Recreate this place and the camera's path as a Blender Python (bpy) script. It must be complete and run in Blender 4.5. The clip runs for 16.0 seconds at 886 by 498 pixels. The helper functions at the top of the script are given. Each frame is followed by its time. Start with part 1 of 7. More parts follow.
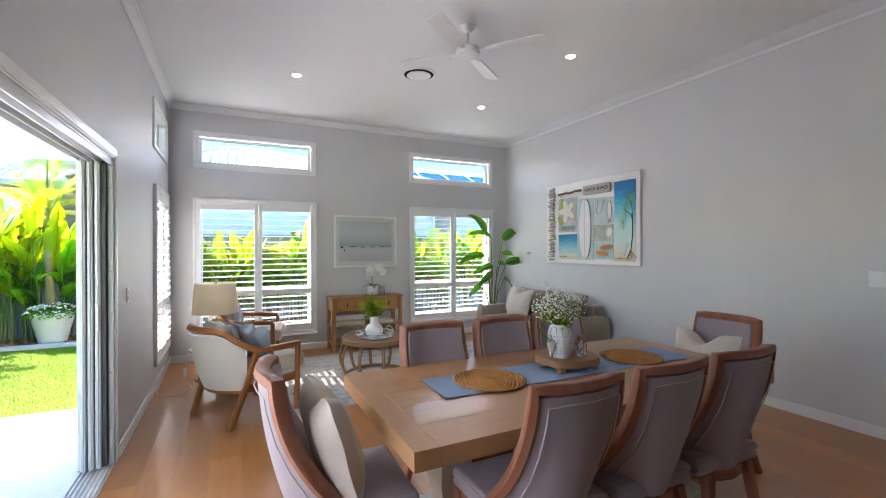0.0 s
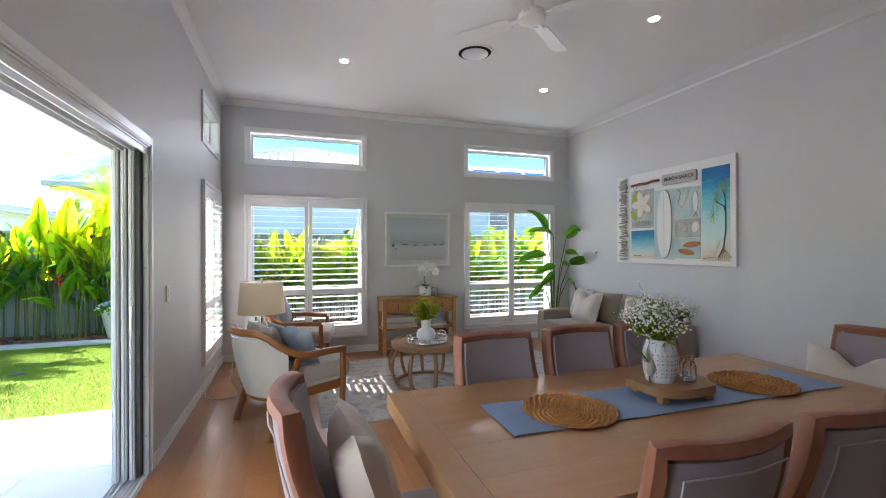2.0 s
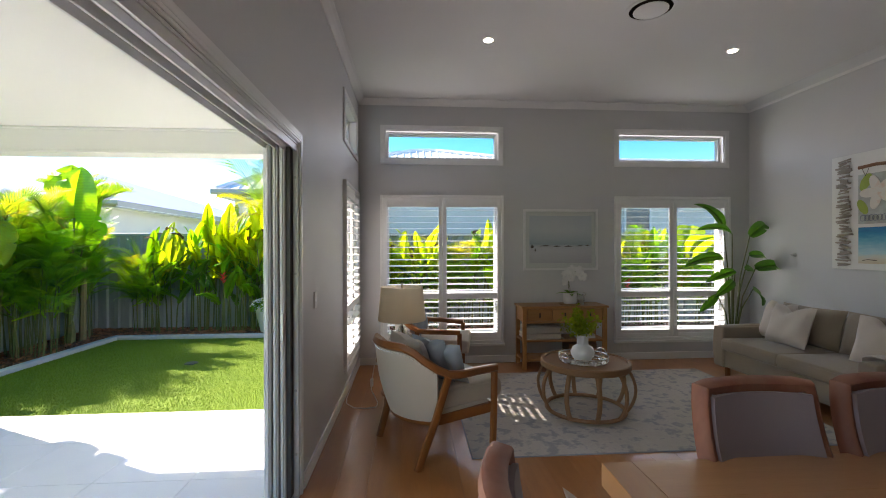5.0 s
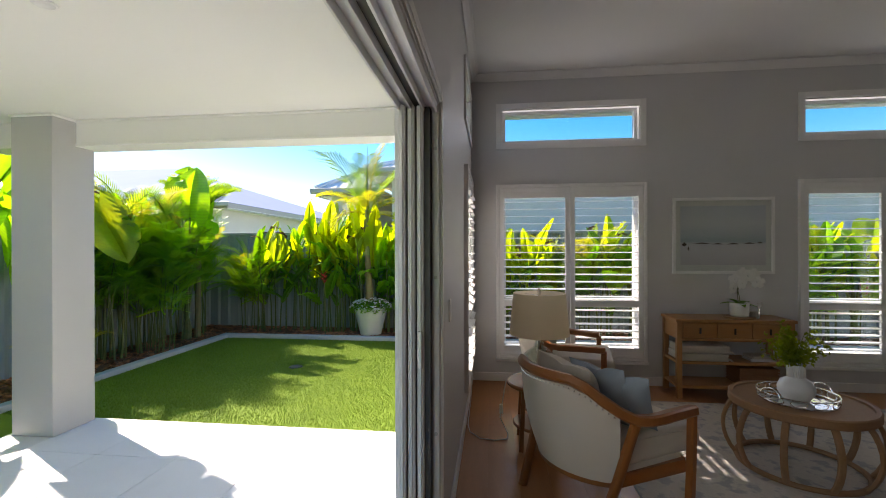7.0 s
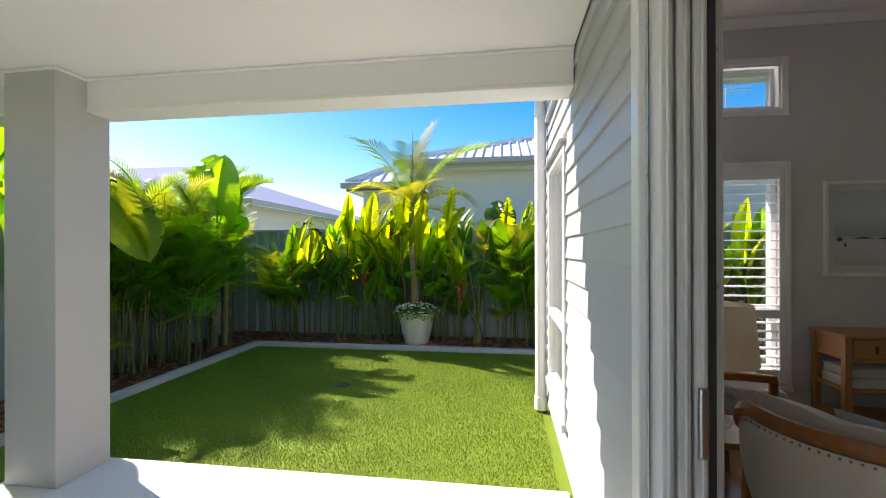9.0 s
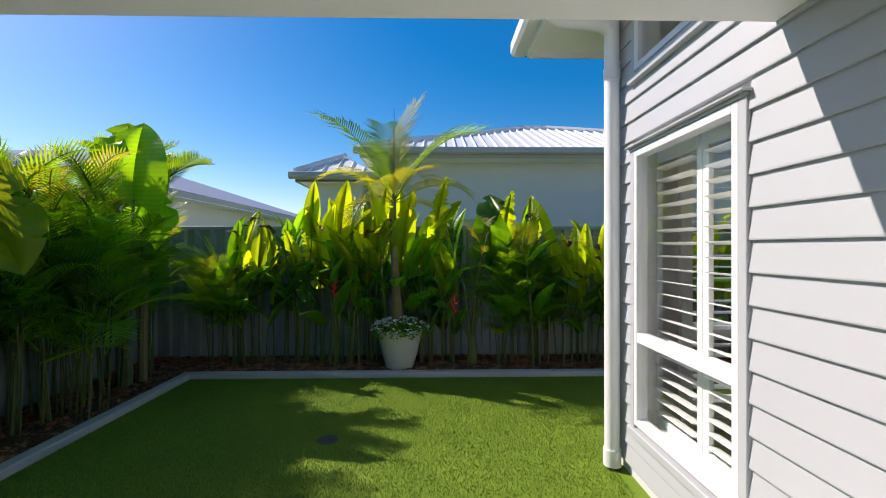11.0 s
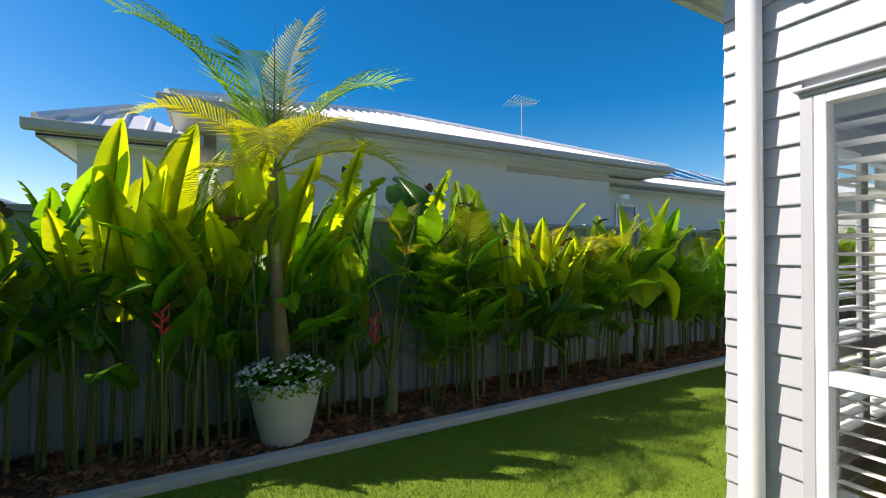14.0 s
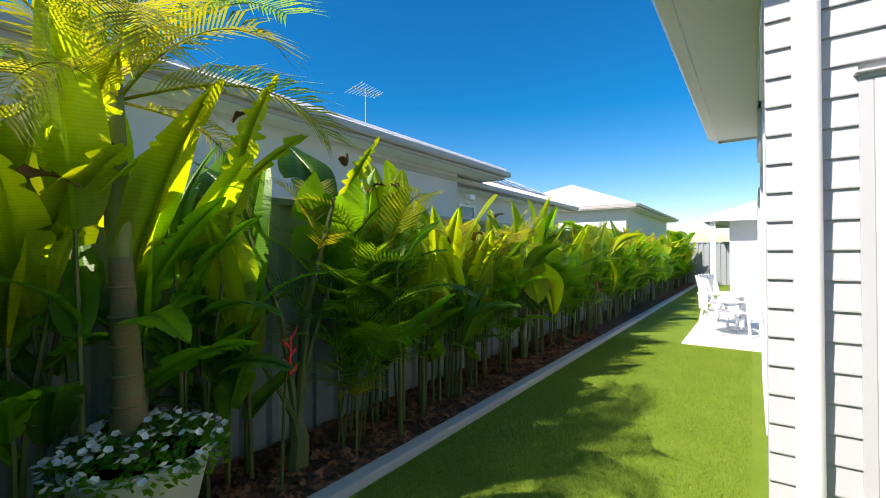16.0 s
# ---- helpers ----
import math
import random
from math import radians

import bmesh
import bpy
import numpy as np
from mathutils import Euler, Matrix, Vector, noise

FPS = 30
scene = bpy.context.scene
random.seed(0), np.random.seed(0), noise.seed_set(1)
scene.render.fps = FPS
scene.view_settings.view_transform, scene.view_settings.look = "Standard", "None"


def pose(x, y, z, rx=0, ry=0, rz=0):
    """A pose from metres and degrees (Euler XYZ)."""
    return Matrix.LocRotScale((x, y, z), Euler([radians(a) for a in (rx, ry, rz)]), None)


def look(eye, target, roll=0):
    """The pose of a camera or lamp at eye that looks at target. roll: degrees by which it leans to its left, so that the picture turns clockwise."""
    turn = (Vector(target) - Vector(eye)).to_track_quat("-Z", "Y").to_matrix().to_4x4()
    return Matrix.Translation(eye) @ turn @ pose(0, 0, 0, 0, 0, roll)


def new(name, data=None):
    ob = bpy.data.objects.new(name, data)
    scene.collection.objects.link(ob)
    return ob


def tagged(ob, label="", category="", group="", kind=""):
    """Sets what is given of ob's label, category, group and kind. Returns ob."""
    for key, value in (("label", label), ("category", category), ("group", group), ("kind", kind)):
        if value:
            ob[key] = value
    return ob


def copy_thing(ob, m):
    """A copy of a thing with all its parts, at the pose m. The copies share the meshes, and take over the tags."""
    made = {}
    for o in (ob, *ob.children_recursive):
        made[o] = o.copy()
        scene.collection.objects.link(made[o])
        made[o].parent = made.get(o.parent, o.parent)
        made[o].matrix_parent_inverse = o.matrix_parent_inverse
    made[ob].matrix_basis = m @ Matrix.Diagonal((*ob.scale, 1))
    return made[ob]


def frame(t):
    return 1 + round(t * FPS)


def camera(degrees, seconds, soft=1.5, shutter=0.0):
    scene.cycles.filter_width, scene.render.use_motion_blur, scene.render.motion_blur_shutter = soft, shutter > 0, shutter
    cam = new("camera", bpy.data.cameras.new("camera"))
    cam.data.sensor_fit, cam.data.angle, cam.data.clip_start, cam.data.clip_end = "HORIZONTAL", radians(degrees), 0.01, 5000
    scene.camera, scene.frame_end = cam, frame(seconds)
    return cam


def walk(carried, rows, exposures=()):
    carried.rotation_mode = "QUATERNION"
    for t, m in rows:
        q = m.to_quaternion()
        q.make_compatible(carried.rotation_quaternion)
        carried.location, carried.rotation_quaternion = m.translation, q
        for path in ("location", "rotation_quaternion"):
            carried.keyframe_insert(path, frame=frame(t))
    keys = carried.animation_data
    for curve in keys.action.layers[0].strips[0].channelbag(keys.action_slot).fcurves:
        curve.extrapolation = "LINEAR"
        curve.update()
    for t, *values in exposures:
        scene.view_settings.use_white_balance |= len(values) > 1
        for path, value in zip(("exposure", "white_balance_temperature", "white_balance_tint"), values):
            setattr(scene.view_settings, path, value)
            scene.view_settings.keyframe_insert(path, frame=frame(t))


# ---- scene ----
cam = camera(91.7, 16.0, soft=1.0)
METRES, EYE, TILT, LEAN, TURN = 7.7, 1.45, 0.0, 0.0, -26.2
ROWS = [
    (0.0, 0.0, 0.0, 0.0, -0.0, -0.15, 0.16),
    (0.5, -0.0009, 0.0156, -0.0017, 1.99, -0.11, 0.15),
    (1.0, -0.0025, 0.0309, -0.0032, 3.67, -0.09, 0.14),
    (1.5, -0.0041, 0.0456, -0.0043, 5.47, -0.07, 0.16),
    (2.0, -0.0061, 0.0577, -0.0045, 7.14, -0.04, 0.16),
    (2.5, -0.0089, 0.069, -0.0049, 9.07, -0.02, 0.15),
    (3.0, -0.013, 0.0764, -0.0042, 11.02, 0.01, 0.14),
    (3.5, -0.0225, 0.0836, -0.002, 13.32, -0.04, 0.12),
    (4.0, -0.034, 0.0918, -0.0004, 15.85, -0.09, 0.13),
    (6.5, -0.1277, 0.1583, -0.0018, 30.97, -0.08, 0.15),
    (7.0, -0.1547, 0.1728, -0.0033, 32.79, -0.03, 0.14),
    (7.5, -0.1881, 0.1903, -0.0032, 34.02, -0.07, 0.12),
    (8.0, -0.2151, 0.2005, -0.0043, 34.64, 0.03, 0.14),
    (8.5, -0.251, 0.2069, -0.007, 34.77, 0.07, 0.1),
    (9.0, -0.284, 0.2181, -0.008, 34.37, 0.06, 0.14),
    (11.5, -0.4868, 0.3083, -0.0016, 21.17, -0.09, 0.07),
    (12.0, -0.5256, 0.3302, -0.0019, 16.77, -0.03, 0.06),
    (12.5, -0.5665, 0.3554, -0.0021, 11.97, 0.17, 0.02),
    (13.0, -0.5995, 0.3838, -0.0035, 7.74, 0.26, 0.06),
    (13.5, -0.6341, 0.4166, -0.0045, 2.67, 0.35, 0.11),
    (14.0, -0.6617, 0.4483, -0.0071, -2.41, 0.37, 0.14),
    (14.5, -0.6863, 0.4839, -0.0131, -8.86, 0.45, 0.15),
    (15.0, -0.7099, 0.5129, -0.0156, -15.04, 0.44, 0.17),
    (15.5, -0.7343, 0.5449, -0.0165, -21.56, 0.47, 0.2),
    (16.0, -0.7618, 0.5765, -0.0155, -27.94, 0.49, 0.26),
]
walk(cam, [(t, pose(0, 0, EYE, TILT, LEAN, TURN) @ pose(METRES * x, METRES * y, METRES * z, 90 + pitch, roll, yaw)) for t, x, y, z, yaw, pitch, roll in ROWS],
     [(0.0, 3.3, 6500, 19), (2.0, 3.0, 6550, 19), (4.0, 2.4, 6900, 20), (6.5, 1.7, 7250, 20), (9.0, 1.28, 7300, 22), (11.0, 0.5, 6850, 19), (13.0, 0.4, 6850, 19), (14.5, 0.75, 7000, 18), (16.0, 0.85, 7000, 18)])
# light: sky, one sun, added area lamps in the openings
world = bpy.data.worlds.new("sky")
scene.world = world
world.use_nodes = True
wn = world.node_tree.nodes
sky = wn.new("ShaderNodeTexSky")
sky.sky_type, sky.sun_disc = "NISHITA", False
TO_SUN = Vector((-0.97, 0.484, 1.0)).normalized()
sky.sun_elevation = math.asin(TO_SUN.z)
sky.sun_rotation = math.atan2(TO_SUN.x, TO_SUN.y)
sky.air_density, sky.dust_density, sky.ozone_density = 1.0, 0.6, 2.0
rich = wn.new("ShaderNodeHueSaturation")
rich.inputs["Saturation"].default_value = 1.6
world.node_tree.links.new(sky.outputs[0], rich.inputs["Color"])
world.node_tree.links.new(rich.outputs[0], wn["Background"].inputs[0])
wn["Background"].inputs[1].default_value = 0.10


def lamp(name, kind, m, energy, color=(1, 1, 1)):
    data = bpy.data.lights.new(name, kind)
    data.energy, data.color = energy, color
    ob = new(name, data)
    ob.matrix_world = m
    return ob


sun = lamp("sun", "SUN", look(TO_SUN * 30, (0, 0, 0)), 4.6, (1.0, 0.95, 0.87))
sun.data.angle = radians(0.55)


def window_light(name, eye, target, width, height, energy):
    ob = lamp(name, "AREA", look(eye, target), energy, (0.93, 0.97, 1.0))
    ob.data.shape, ob.data.size, ob.data.size_y = "RECTANGLE", width, height
    ob.data.spread = radians(160)
    return ob


# added fill lamps in the openings, standing in for light from the sky
window_light("door_sky_fill", (-0.83, 1.85, 1.05), (3, 1.85, 0.9), 2.4, 1.9, 2.4)
window_light("window_sky_fill", (0.33, 6.47, 1.2), (0.33, 0, 1.0), 1.4, 1.7, 1.8)
window_light("window_sky_fill", (3.33, 6.47, 1.2), (3.33, 0, 1.0), 1.4, 1.7, 1.8)
window_light("window_sky_fill", (0.33, 6.47, 2.74), (0.33, 0, 2.0), 1.4, 0.4, 0.9)
window_light("window_sky_fill", (3.33, 6.47, 2.74), (3.33, 0, 2.0), 1.4, 0.4, 0.9)

# ---- materials ----


def mat(name, color, rough=0.6, vary=0.06, scale=6.0, grain=0.0, grain_scale=120.0, bump=0.0, bump_scale=60.0,
        metal=0.0, stretch=(1, 1, 1), second=None, amount=0.5, spec=0.5, coat=0.0, sheen=0.0, random=0.0, edge=(0.4, 0.65), detail=4.0):
    """A procedural surface: broad variation, fine grain, an optional second colour in patches, bump."""
    m = bpy.data.materials.new(name)
    m.use_nodes = True
    nt = m.node_tree
    n, link = nt.nodes, nt.links.new
    b = n["Principled BSDF"]
    b.inputs["Roughness"].default_value = rough
    b.inputs["Metallic"].default_value = metal
    b.inputs["Specular IOR Level"].default_value = spec
    b.inputs["Coat Weight"].default_value = coat
    b.inputs["Sheen Weight"].default_value = sheen
    tc = n.new("ShaderNodeTexCoord")
    mp = n.new("ShaderNodeMapping")
    mp.inputs["Scale"].default_value = stretch
    link(tc.outputs["Object"], mp.inputs[0])
    info = n.new("ShaderNodeObjectInfo")
    off = n.new("ShaderNodeVectorMath")
    off.operation = "SCALE"
    off.inputs[3].default_value = 7.0
    seed = n.new("ShaderNodeCombineXYZ")
    for k in range(3):
        link(info.outputs["Random"], seed.inputs[k])
    link(seed.outputs[0], off.inputs[0])
    link(off.outputs[0], mp.inputs["Location"])
    big = n.new("ShaderNodeTexNoise")
    big.inputs["Scale"].default_value, big.inputs["Detail"].default_value = scale, detail
    link(mp.outputs[0], big.inputs["Vector"])
    base = n.new("ShaderNodeRGB")
    base.outputs[0].default_value = (*color, 1)
    out = base.outputs[0]
    if second:
        ramp = n.new("ShaderNodeMapRange")
        ramp.inputs[1].default_value, ramp.inputs[2].default_value, ramp.inputs[4].default_value = edge[0], edge[1], amount
        link(big.outputs[0], ramp.inputs[0])
        mx = n.new("ShaderNodeMix")
        mx.data_type = "RGBA"
        link(ramp.outputs[0], mx.inputs["Factor"])
        link(out, mx.inputs["A"])
        mx.inputs["B"].default_value = (*second, 1)
        out = mx.outputs["Result"]
    hsv = n.new("ShaderNodeHueSaturation")
    link(out, hsv.inputs["Color"])
    val = n.new("ShaderNodeMath")
    val.operation = "MULTIPLY_ADD"
    link(big.outputs[0], val.inputs[0])
    val.inputs[1].default_value, val.inputs[2].default_value = 2 * vary, 1 - vary
    last = val.outputs[0]
    fine = None
    if grain or bump:
        fine = n.new("ShaderNodeTexNoise")
        fine.inputs["Scale"].default_value, fine.inputs["Detail"].default_value = grain_scale if grain else bump_scale, 3.0
        link(mp.outputs[0], fine.inputs["Vector"])
    if grain:
        g = n.new("ShaderNodeMath")
        g.operation = "MULTIPLY_ADD"
        link(fine.outputs[0], g.inputs[0])
        g.inputs[1].default_value = 2 * grain
        sub = n.new("ShaderNodeMath")
        sub.operation = "SUBTRACT"
        link(last, sub.inputs[0])
        sub.inputs[1].default_value = grain
        link(sub.outputs[0], g.inputs[2])
        last = g.outputs[0]
    if random:
        r = n.new("ShaderNodeMath")
        r.operation = "MULTIPLY_ADD"
        link(info.outputs["Random"], r.inputs[0])
        r.inputs[1].default_value = 2 * random
        sub = n.new("ShaderNodeMath")
        sub.operation = "SUBTRACT"
        link(last, sub.inputs[0])
        sub.inputs[1].default_value = random
        link(sub.outputs[0], r.inputs[2])
        last = r.outputs[0]
    link(last, hsv.inputs["Value"])
    link(hsv.outputs[0], b.inputs["Base Color"])
    if bump:
        bp = n.new("ShaderNodeBump")
        bp.inputs["Strength"].default_value, bp.inputs["Distance"].default_value = bump, 0.01
        link(fine.outputs[0], bp.inputs["Height"])
        link(bp.outputs[0], b.inputs["Normal"])
    return m


def leaf_mat(name, color, tint, rough=0.4, random=0.25, through_light=0.55, ribs=0.0):
    """Leaf: gloss on top, light shining through, each leaf a little different."""
    m = mat(name, color, rough, 0.25, 5, 0.12, 40, random=random, bump=0.15, second=tint, amount=0.6, detail=2)
    nt = m.node_tree
    n, link = nt.nodes, nt.links.new
    b = n["Principled BSDF"]
    tr = n.new("ShaderNodeBsdfTranslucent")
    if ribs:
        tc = n.new("ShaderNodeTexCoord")
        wv = n.new("ShaderNodeTexWave")
        wv.bands_direction = "Y"
        wv.inputs["Scale"].default_value, wv.inputs["Distortion"].default_value = ribs, 2.5
        wv.inputs["Detail"].default_value = 1.0
        link(tc.outputs["Object"], wv.inputs["Vector"])
        old = b.inputs["Base Color"].links[0].from_socket
        mul = n.new("ShaderNodeMix")
        mul.data_type, mul.blend_type = "RGBA", "MULTIPLY"
        mul.inputs["Factor"].default_value = 0.10
        link(old, mul.inputs["A"])
        link(wv.outputs["Color"], mul.inputs["B"])
        link(mul.outputs["Result"], b.inputs["Base Color"])
        bp = n.new("ShaderNodeBump")
        bp.inputs["Strength"].default_value, bp.inputs["Distance"].default_value = 0.25, 0.004
        link(wv.outputs["Fac"], bp.inputs["Height"])
        link(bp.outputs[0], b.inputs["Normal"])
    gain = n.new("ShaderNodeMix")
    gain.data_type, gain.blend_type = "RGBA", "MULTIPLY"
    gain.inputs["Factor"].default_value = 1.0
    link(b.inputs["Base Color"].links[0].from_socket, gain.inputs["A"])
    gain.inputs["B"].default_value = (2.9, 2.4, 0.5, 1)
    link(gain.outputs["Result"], tr.inputs[0])
    mx = n.new("ShaderNodeMixShader")
    mx.inputs[0].default_value = through_light
    link(b.outputs[0], mx.inputs[1])
    link(tr.outputs[0], mx.inputs[2])
    link(mx.outputs[0], n["Material Output"].inputs[0])
    return m


def glass_mat(name, tint=(1, 1, 1), rough=0.0, thin=True):
    """Window glass is a clear sheet with a mirror gloss; vessels are solid glass."""
    m = bpy.data.materials.new(name)
    m.use_nodes = True
    nt = m.node_tree
    n, link = nt.nodes, nt.links.new
    if not thin:
        b = n["Principled BSDF"]
        b.inputs["Base Color"].default_value = (*tint, 1)
        b.inputs["Transmission Weight"].default_value = 1
        b.inputs["Roughness"].default_value = rough
        b.inputs["IOR"].default_value = 1.4
        return m
    lw = n.new("ShaderNodeLayerWeight")
    pw = n.new("ShaderNodeMath")
    pw.operation = "POWER"
    link(lw.outputs["Facing"], pw.inputs[0])
    pw.inputs[1].default_value = 4.0
    fr = n.new("ShaderNodeMath")
    fr.operation = "MULTIPLY_ADD"
    link(pw.outputs[0], fr.inputs[0])
    fr.inputs[1].default_value, fr.inputs[2].default_value = 0.55, 0.035
    tr = n.new("ShaderNodeBsdfTransparent")
    tr.inputs[0].default_value = (*tint, 1)
    gl = n.new("ShaderNodeBsdfGlossy")
    gl.inputs["Roughness"].default_value = 0.0
    mx = n.new("ShaderNodeMixShader")
    link(fr.outputs[0], mx.inputs[0])
    link(tr.outputs[0], mx.inputs[1])
    link(gl.outputs[0], mx.inputs[2])
    link(mx.outputs[0], n["Material Output"].inputs[0])
    return m


def glow_mat(name, color, strength):
    m = bpy.data.materials.new(name)
    m.use_nodes = True
    b = m.node_tree.nodes["Principled BSDF"]
    b.inputs["Base Color"].default_value = (*color, 1)
    b.inputs["Emission Color"].default_value = (*color, 1)
    b.inputs["Emission Strength"].default_value = strength
    return m


M_WALL = mat("wall_paint", (0.62, 0.62, 0.63), 0.55, 0.025, 1.5, 0.01, 200, bump=0.04, bump_scale=300)
M_CEIL = mat("ceiling_paint", (0.80, 0.80, 0.80), 0.8, 0.02, 1.2)
M_TRIM = mat("white_gloss_paint", (0.82, 0.82, 0.82), 0.3, 0.015, 3)
M_SHUTTER = mat("shutter_paint", (0.85, 0.85, 0.85), 0.35, 0.01, 3)
M_ALU = mat("white_powdercoat_aluminium", (0.72, 0.73, 0.75), 0.3, 0.02, 4, metal=0.0)
M_TRACK = mat("dark_door_track", (0.05, 0.05, 0.055), 0.4, 0.1, 20)
M_STEEL = mat("brushed_steel", (0.55, 0.55, 0.56), 0.3, 0.05, 10, metal=1.0, stretch=(1, 1, 8))
M_FLOOR = mat("honey_oak_laminate", (0.42, 0.175, 0.056), 0.30, 0.10, 3.0, 0.10, 26, stretch=(6, 0.6, 1), bump=0.02,
              second=(0.30, 0.115, 0.034), amount=0.45, random=0.10, coat=0.15)
M_BOARD = mat("weatherboard_paint", (0.43, 0.45, 0.475), 0.45, 0.03, 3, 0.01, 90, bump=0.03)
M_EXT = mat("pale_render", (0.60, 0.61, 0.62), 0.8, 0.04, 2, 0.03, 180, bump=0.15, bump_scale=220)
M_COLUMN = mat("grey_render", (0.50, 0.50, 0.50), 0.8, 0.04, 2, 0.03, 180, bump=0.15, bump_scale=220)
M_SOFFIT = mat("soffit_paint", (0.86, 0.86, 0.84), 0.7, 0.02, 1)
M_PAVER = mat("pale_porcelain_paver", (0.74, 0.75, 0.76), 0.45, 0.05, 4, 0.03, 90, random=0.03, bump=0.04)
M_CONC = mat("concrete_edging", (0.46, 0.47, 0.48), 0.85, 0.08, 6, 0.06, 120, bump=0.3, bump_scale=90)
M_GRASS = mat("artificial_turf", (0.138, 0.225, 0.020), 0.75, 0.18, 2.5, 0.25, 140, bump=0.4, bump_scale=220, second=(0.17, 0.245, 0.025), amount=0.5, spec=0.2)
M_BLADE = mat("turf_blade", (0.15, 0.245, 0.020), 0.6, 0.25, 30, second=(0.20, 0.28, 0.035), amount=0.6, spec=0.25)
M_MULCH = mat("bark_mulch", (0.12, 0.045, 0.025), 0.9, 0.3, 20, 0.3, 90, bump=0.8, bump_scale=60, random=0.3)
M_FENCE = mat("grey_steel_fence", (0.30, 0.34, 0.37), 0.45, 0.05, 2, 0.02, 60)
M_ROOF = mat("pale_steel_roof", (0.70, 0.71, 0.73), 0.4, 0.04, 1)
M_ROOF_BLUE = mat("blue_grey_steel_roof", (0.24, 0.29, 0.40), 0.95, 0.04, 1, spec=0.05)
M_GUTTER = mat("grey_gutter", (0.40, 0.385, 0.365), 0.45, 0.03, 2)
M_GLASS = glass_mat("window_glass", (0.97, 0.985, 0.98))

# ---- mesh helpers ----


def part(name, bm, material, parent=None, label="", smooth=False, kind=""):
    me = bpy.data.meshes.new(name)
    bmesh.ops.recalc_face_normals(bm, faces=bm.faces)
    bm.to_mesh(me)
    bm.free()
    me.materials.append(material)
    if smooth:
        for p in me.polygons:
            p.use_smooth = True
        me.set_sharp_from_angle(angle=radians(38))
    ob = new(name, me)
    if parent:
        ob.parent = parent
    return tagged(ob, label=label, kind=kind)


def thing(name, x, y, z, label, category, group="", rz=0.0, rx=0.0, ry=0.0, kind=""):
    ob = new(name)
    ob.empty_display_size = 0.1
    ob.matrix_basis = pose(x, y, z, rx, ry, rz)
    return tagged(ob, label, category, group, kind)


def box(bm, x0, x1, y0, y1, z0, z1, bevel=0.0, seg=1, m=None):
    r = bmesh.ops.create_cube(bm, size=1.0)
    vs = r["verts"]
    t = Matrix.Translation(((x0 + x1) / 2, (y0 + y1) / 2, (z0 + z1) / 2)) @ Matrix.Diagonal((abs(x1 - x0), abs(y1 - y0), abs(z1 - z0), 1))
    bmesh.ops.transform(bm, matrix=t, verts=vs)
    if bevel:
        es = list({e for v in vs for e in v.link_edges})
        r = bmesh.ops.bevel(bm, geom=es, offset=bevel, segments=seg, profile=0.5, affect="EDGES")
        vs = list({v for f in r["faces"] for v in f.verts} | {v for v in vs if v.is_valid})
    if m is not None:
        bmesh.ops.transform(bm, matrix=m, verts=vs)
    return bm


def boxed(*a, **k):
    return box(bmesh.new(), *a, **k)


def lathe(profile, steps=24, bm=None, squash=1.0, cap=True):
    """A turned solid from (radius, height) pairs."""
    bm = bm or bmesh.new()
    rings = []
    for r, z in profile:
        rings.append([bm.verts.new((r * math.cos(2 * math.pi * k / steps), squash * r * math.sin(2 * math.pi * k / steps), z)) for k in range(steps)])
    for a, b in zip(rings, rings[1:]):
        for k in range(steps):
            bm.faces.new((a[k], a[(k + 1) % steps], b[(k + 1) % steps], b[k]))
    if cap and profile[0][0] > 1e-5:
        bm.faces.new(rings[0][::-1])
    if cap and profile[-1][0] > 1e-5:
        bm.faces.new(rings[-1])
    return bm


def tube(points, radius, steps=8, bm=None, closed=False, flat=1.0):
    """A bar along points; radius is one number or one for each point."""
    bm = bm or bmesh.new()
    pts = [Vector(p) for p in points]
    n = len(pts)
    rad = radius if hasattr(radius, "__len__") else [radius] * n
    rings, side = [], None
    for i, p in enumerate(pts):
        a = pts[i - 1] if (i or closed) else p
        b = pts[(i + 1) % n] if (i < n - 1 or closed) else p
        d = (b - a).normalized()
        if side is None:
            side = d.cross(Vector((0, 0, 1)))
            if side.length < 0.05:
                side = Vector((1, 0, 0))
        side = (side - d * side.dot(d)).normalized()
        up = d.cross(side)
        rings.append([bm.verts.new(p + rad[i] * (side * math.cos(2 * math.pi * k / steps) + flat * up * math.sin(2 * math.pi * k / steps))) for k in range(steps)])
    pairs = list(zip(rings, rings[1:])) + ([(rings[-1], rings[0])] if closed else [])
    for a, b in pairs:
        for k in range(steps):
            bm.faces.new((a[k], a[(k + 1) % steps], b[(k + 1) % steps], b[k]))
    if not closed:
        bm.faces.new(rings[0][::-1])
        bm.faces.new(rings[-1])
    return bm


def sweep(outline, path_m, bm=None, closed=False):
    """Carries a closed 2D outline through a list of matrices."""
    bm = bm or bmesh.new()
    rings = [[bm.verts.new(m @ Vector((u, v, 0))) for u, v in outline] for m in path_m]
    k = len(outline)
    pairs = list(zip(rings, rings[1:])) + ([(rings[-1], rings[0])] if closed else [])
    for a, b in pairs:
        for i in range(k):
            bm.faces.new((a[i], a[(i + 1) % k], b[(i + 1) % k], b[i]))
    if not closed:
        bm.faces.new(rings[0][::-1])
        bm.faces.new(rings[-1])
    return bm


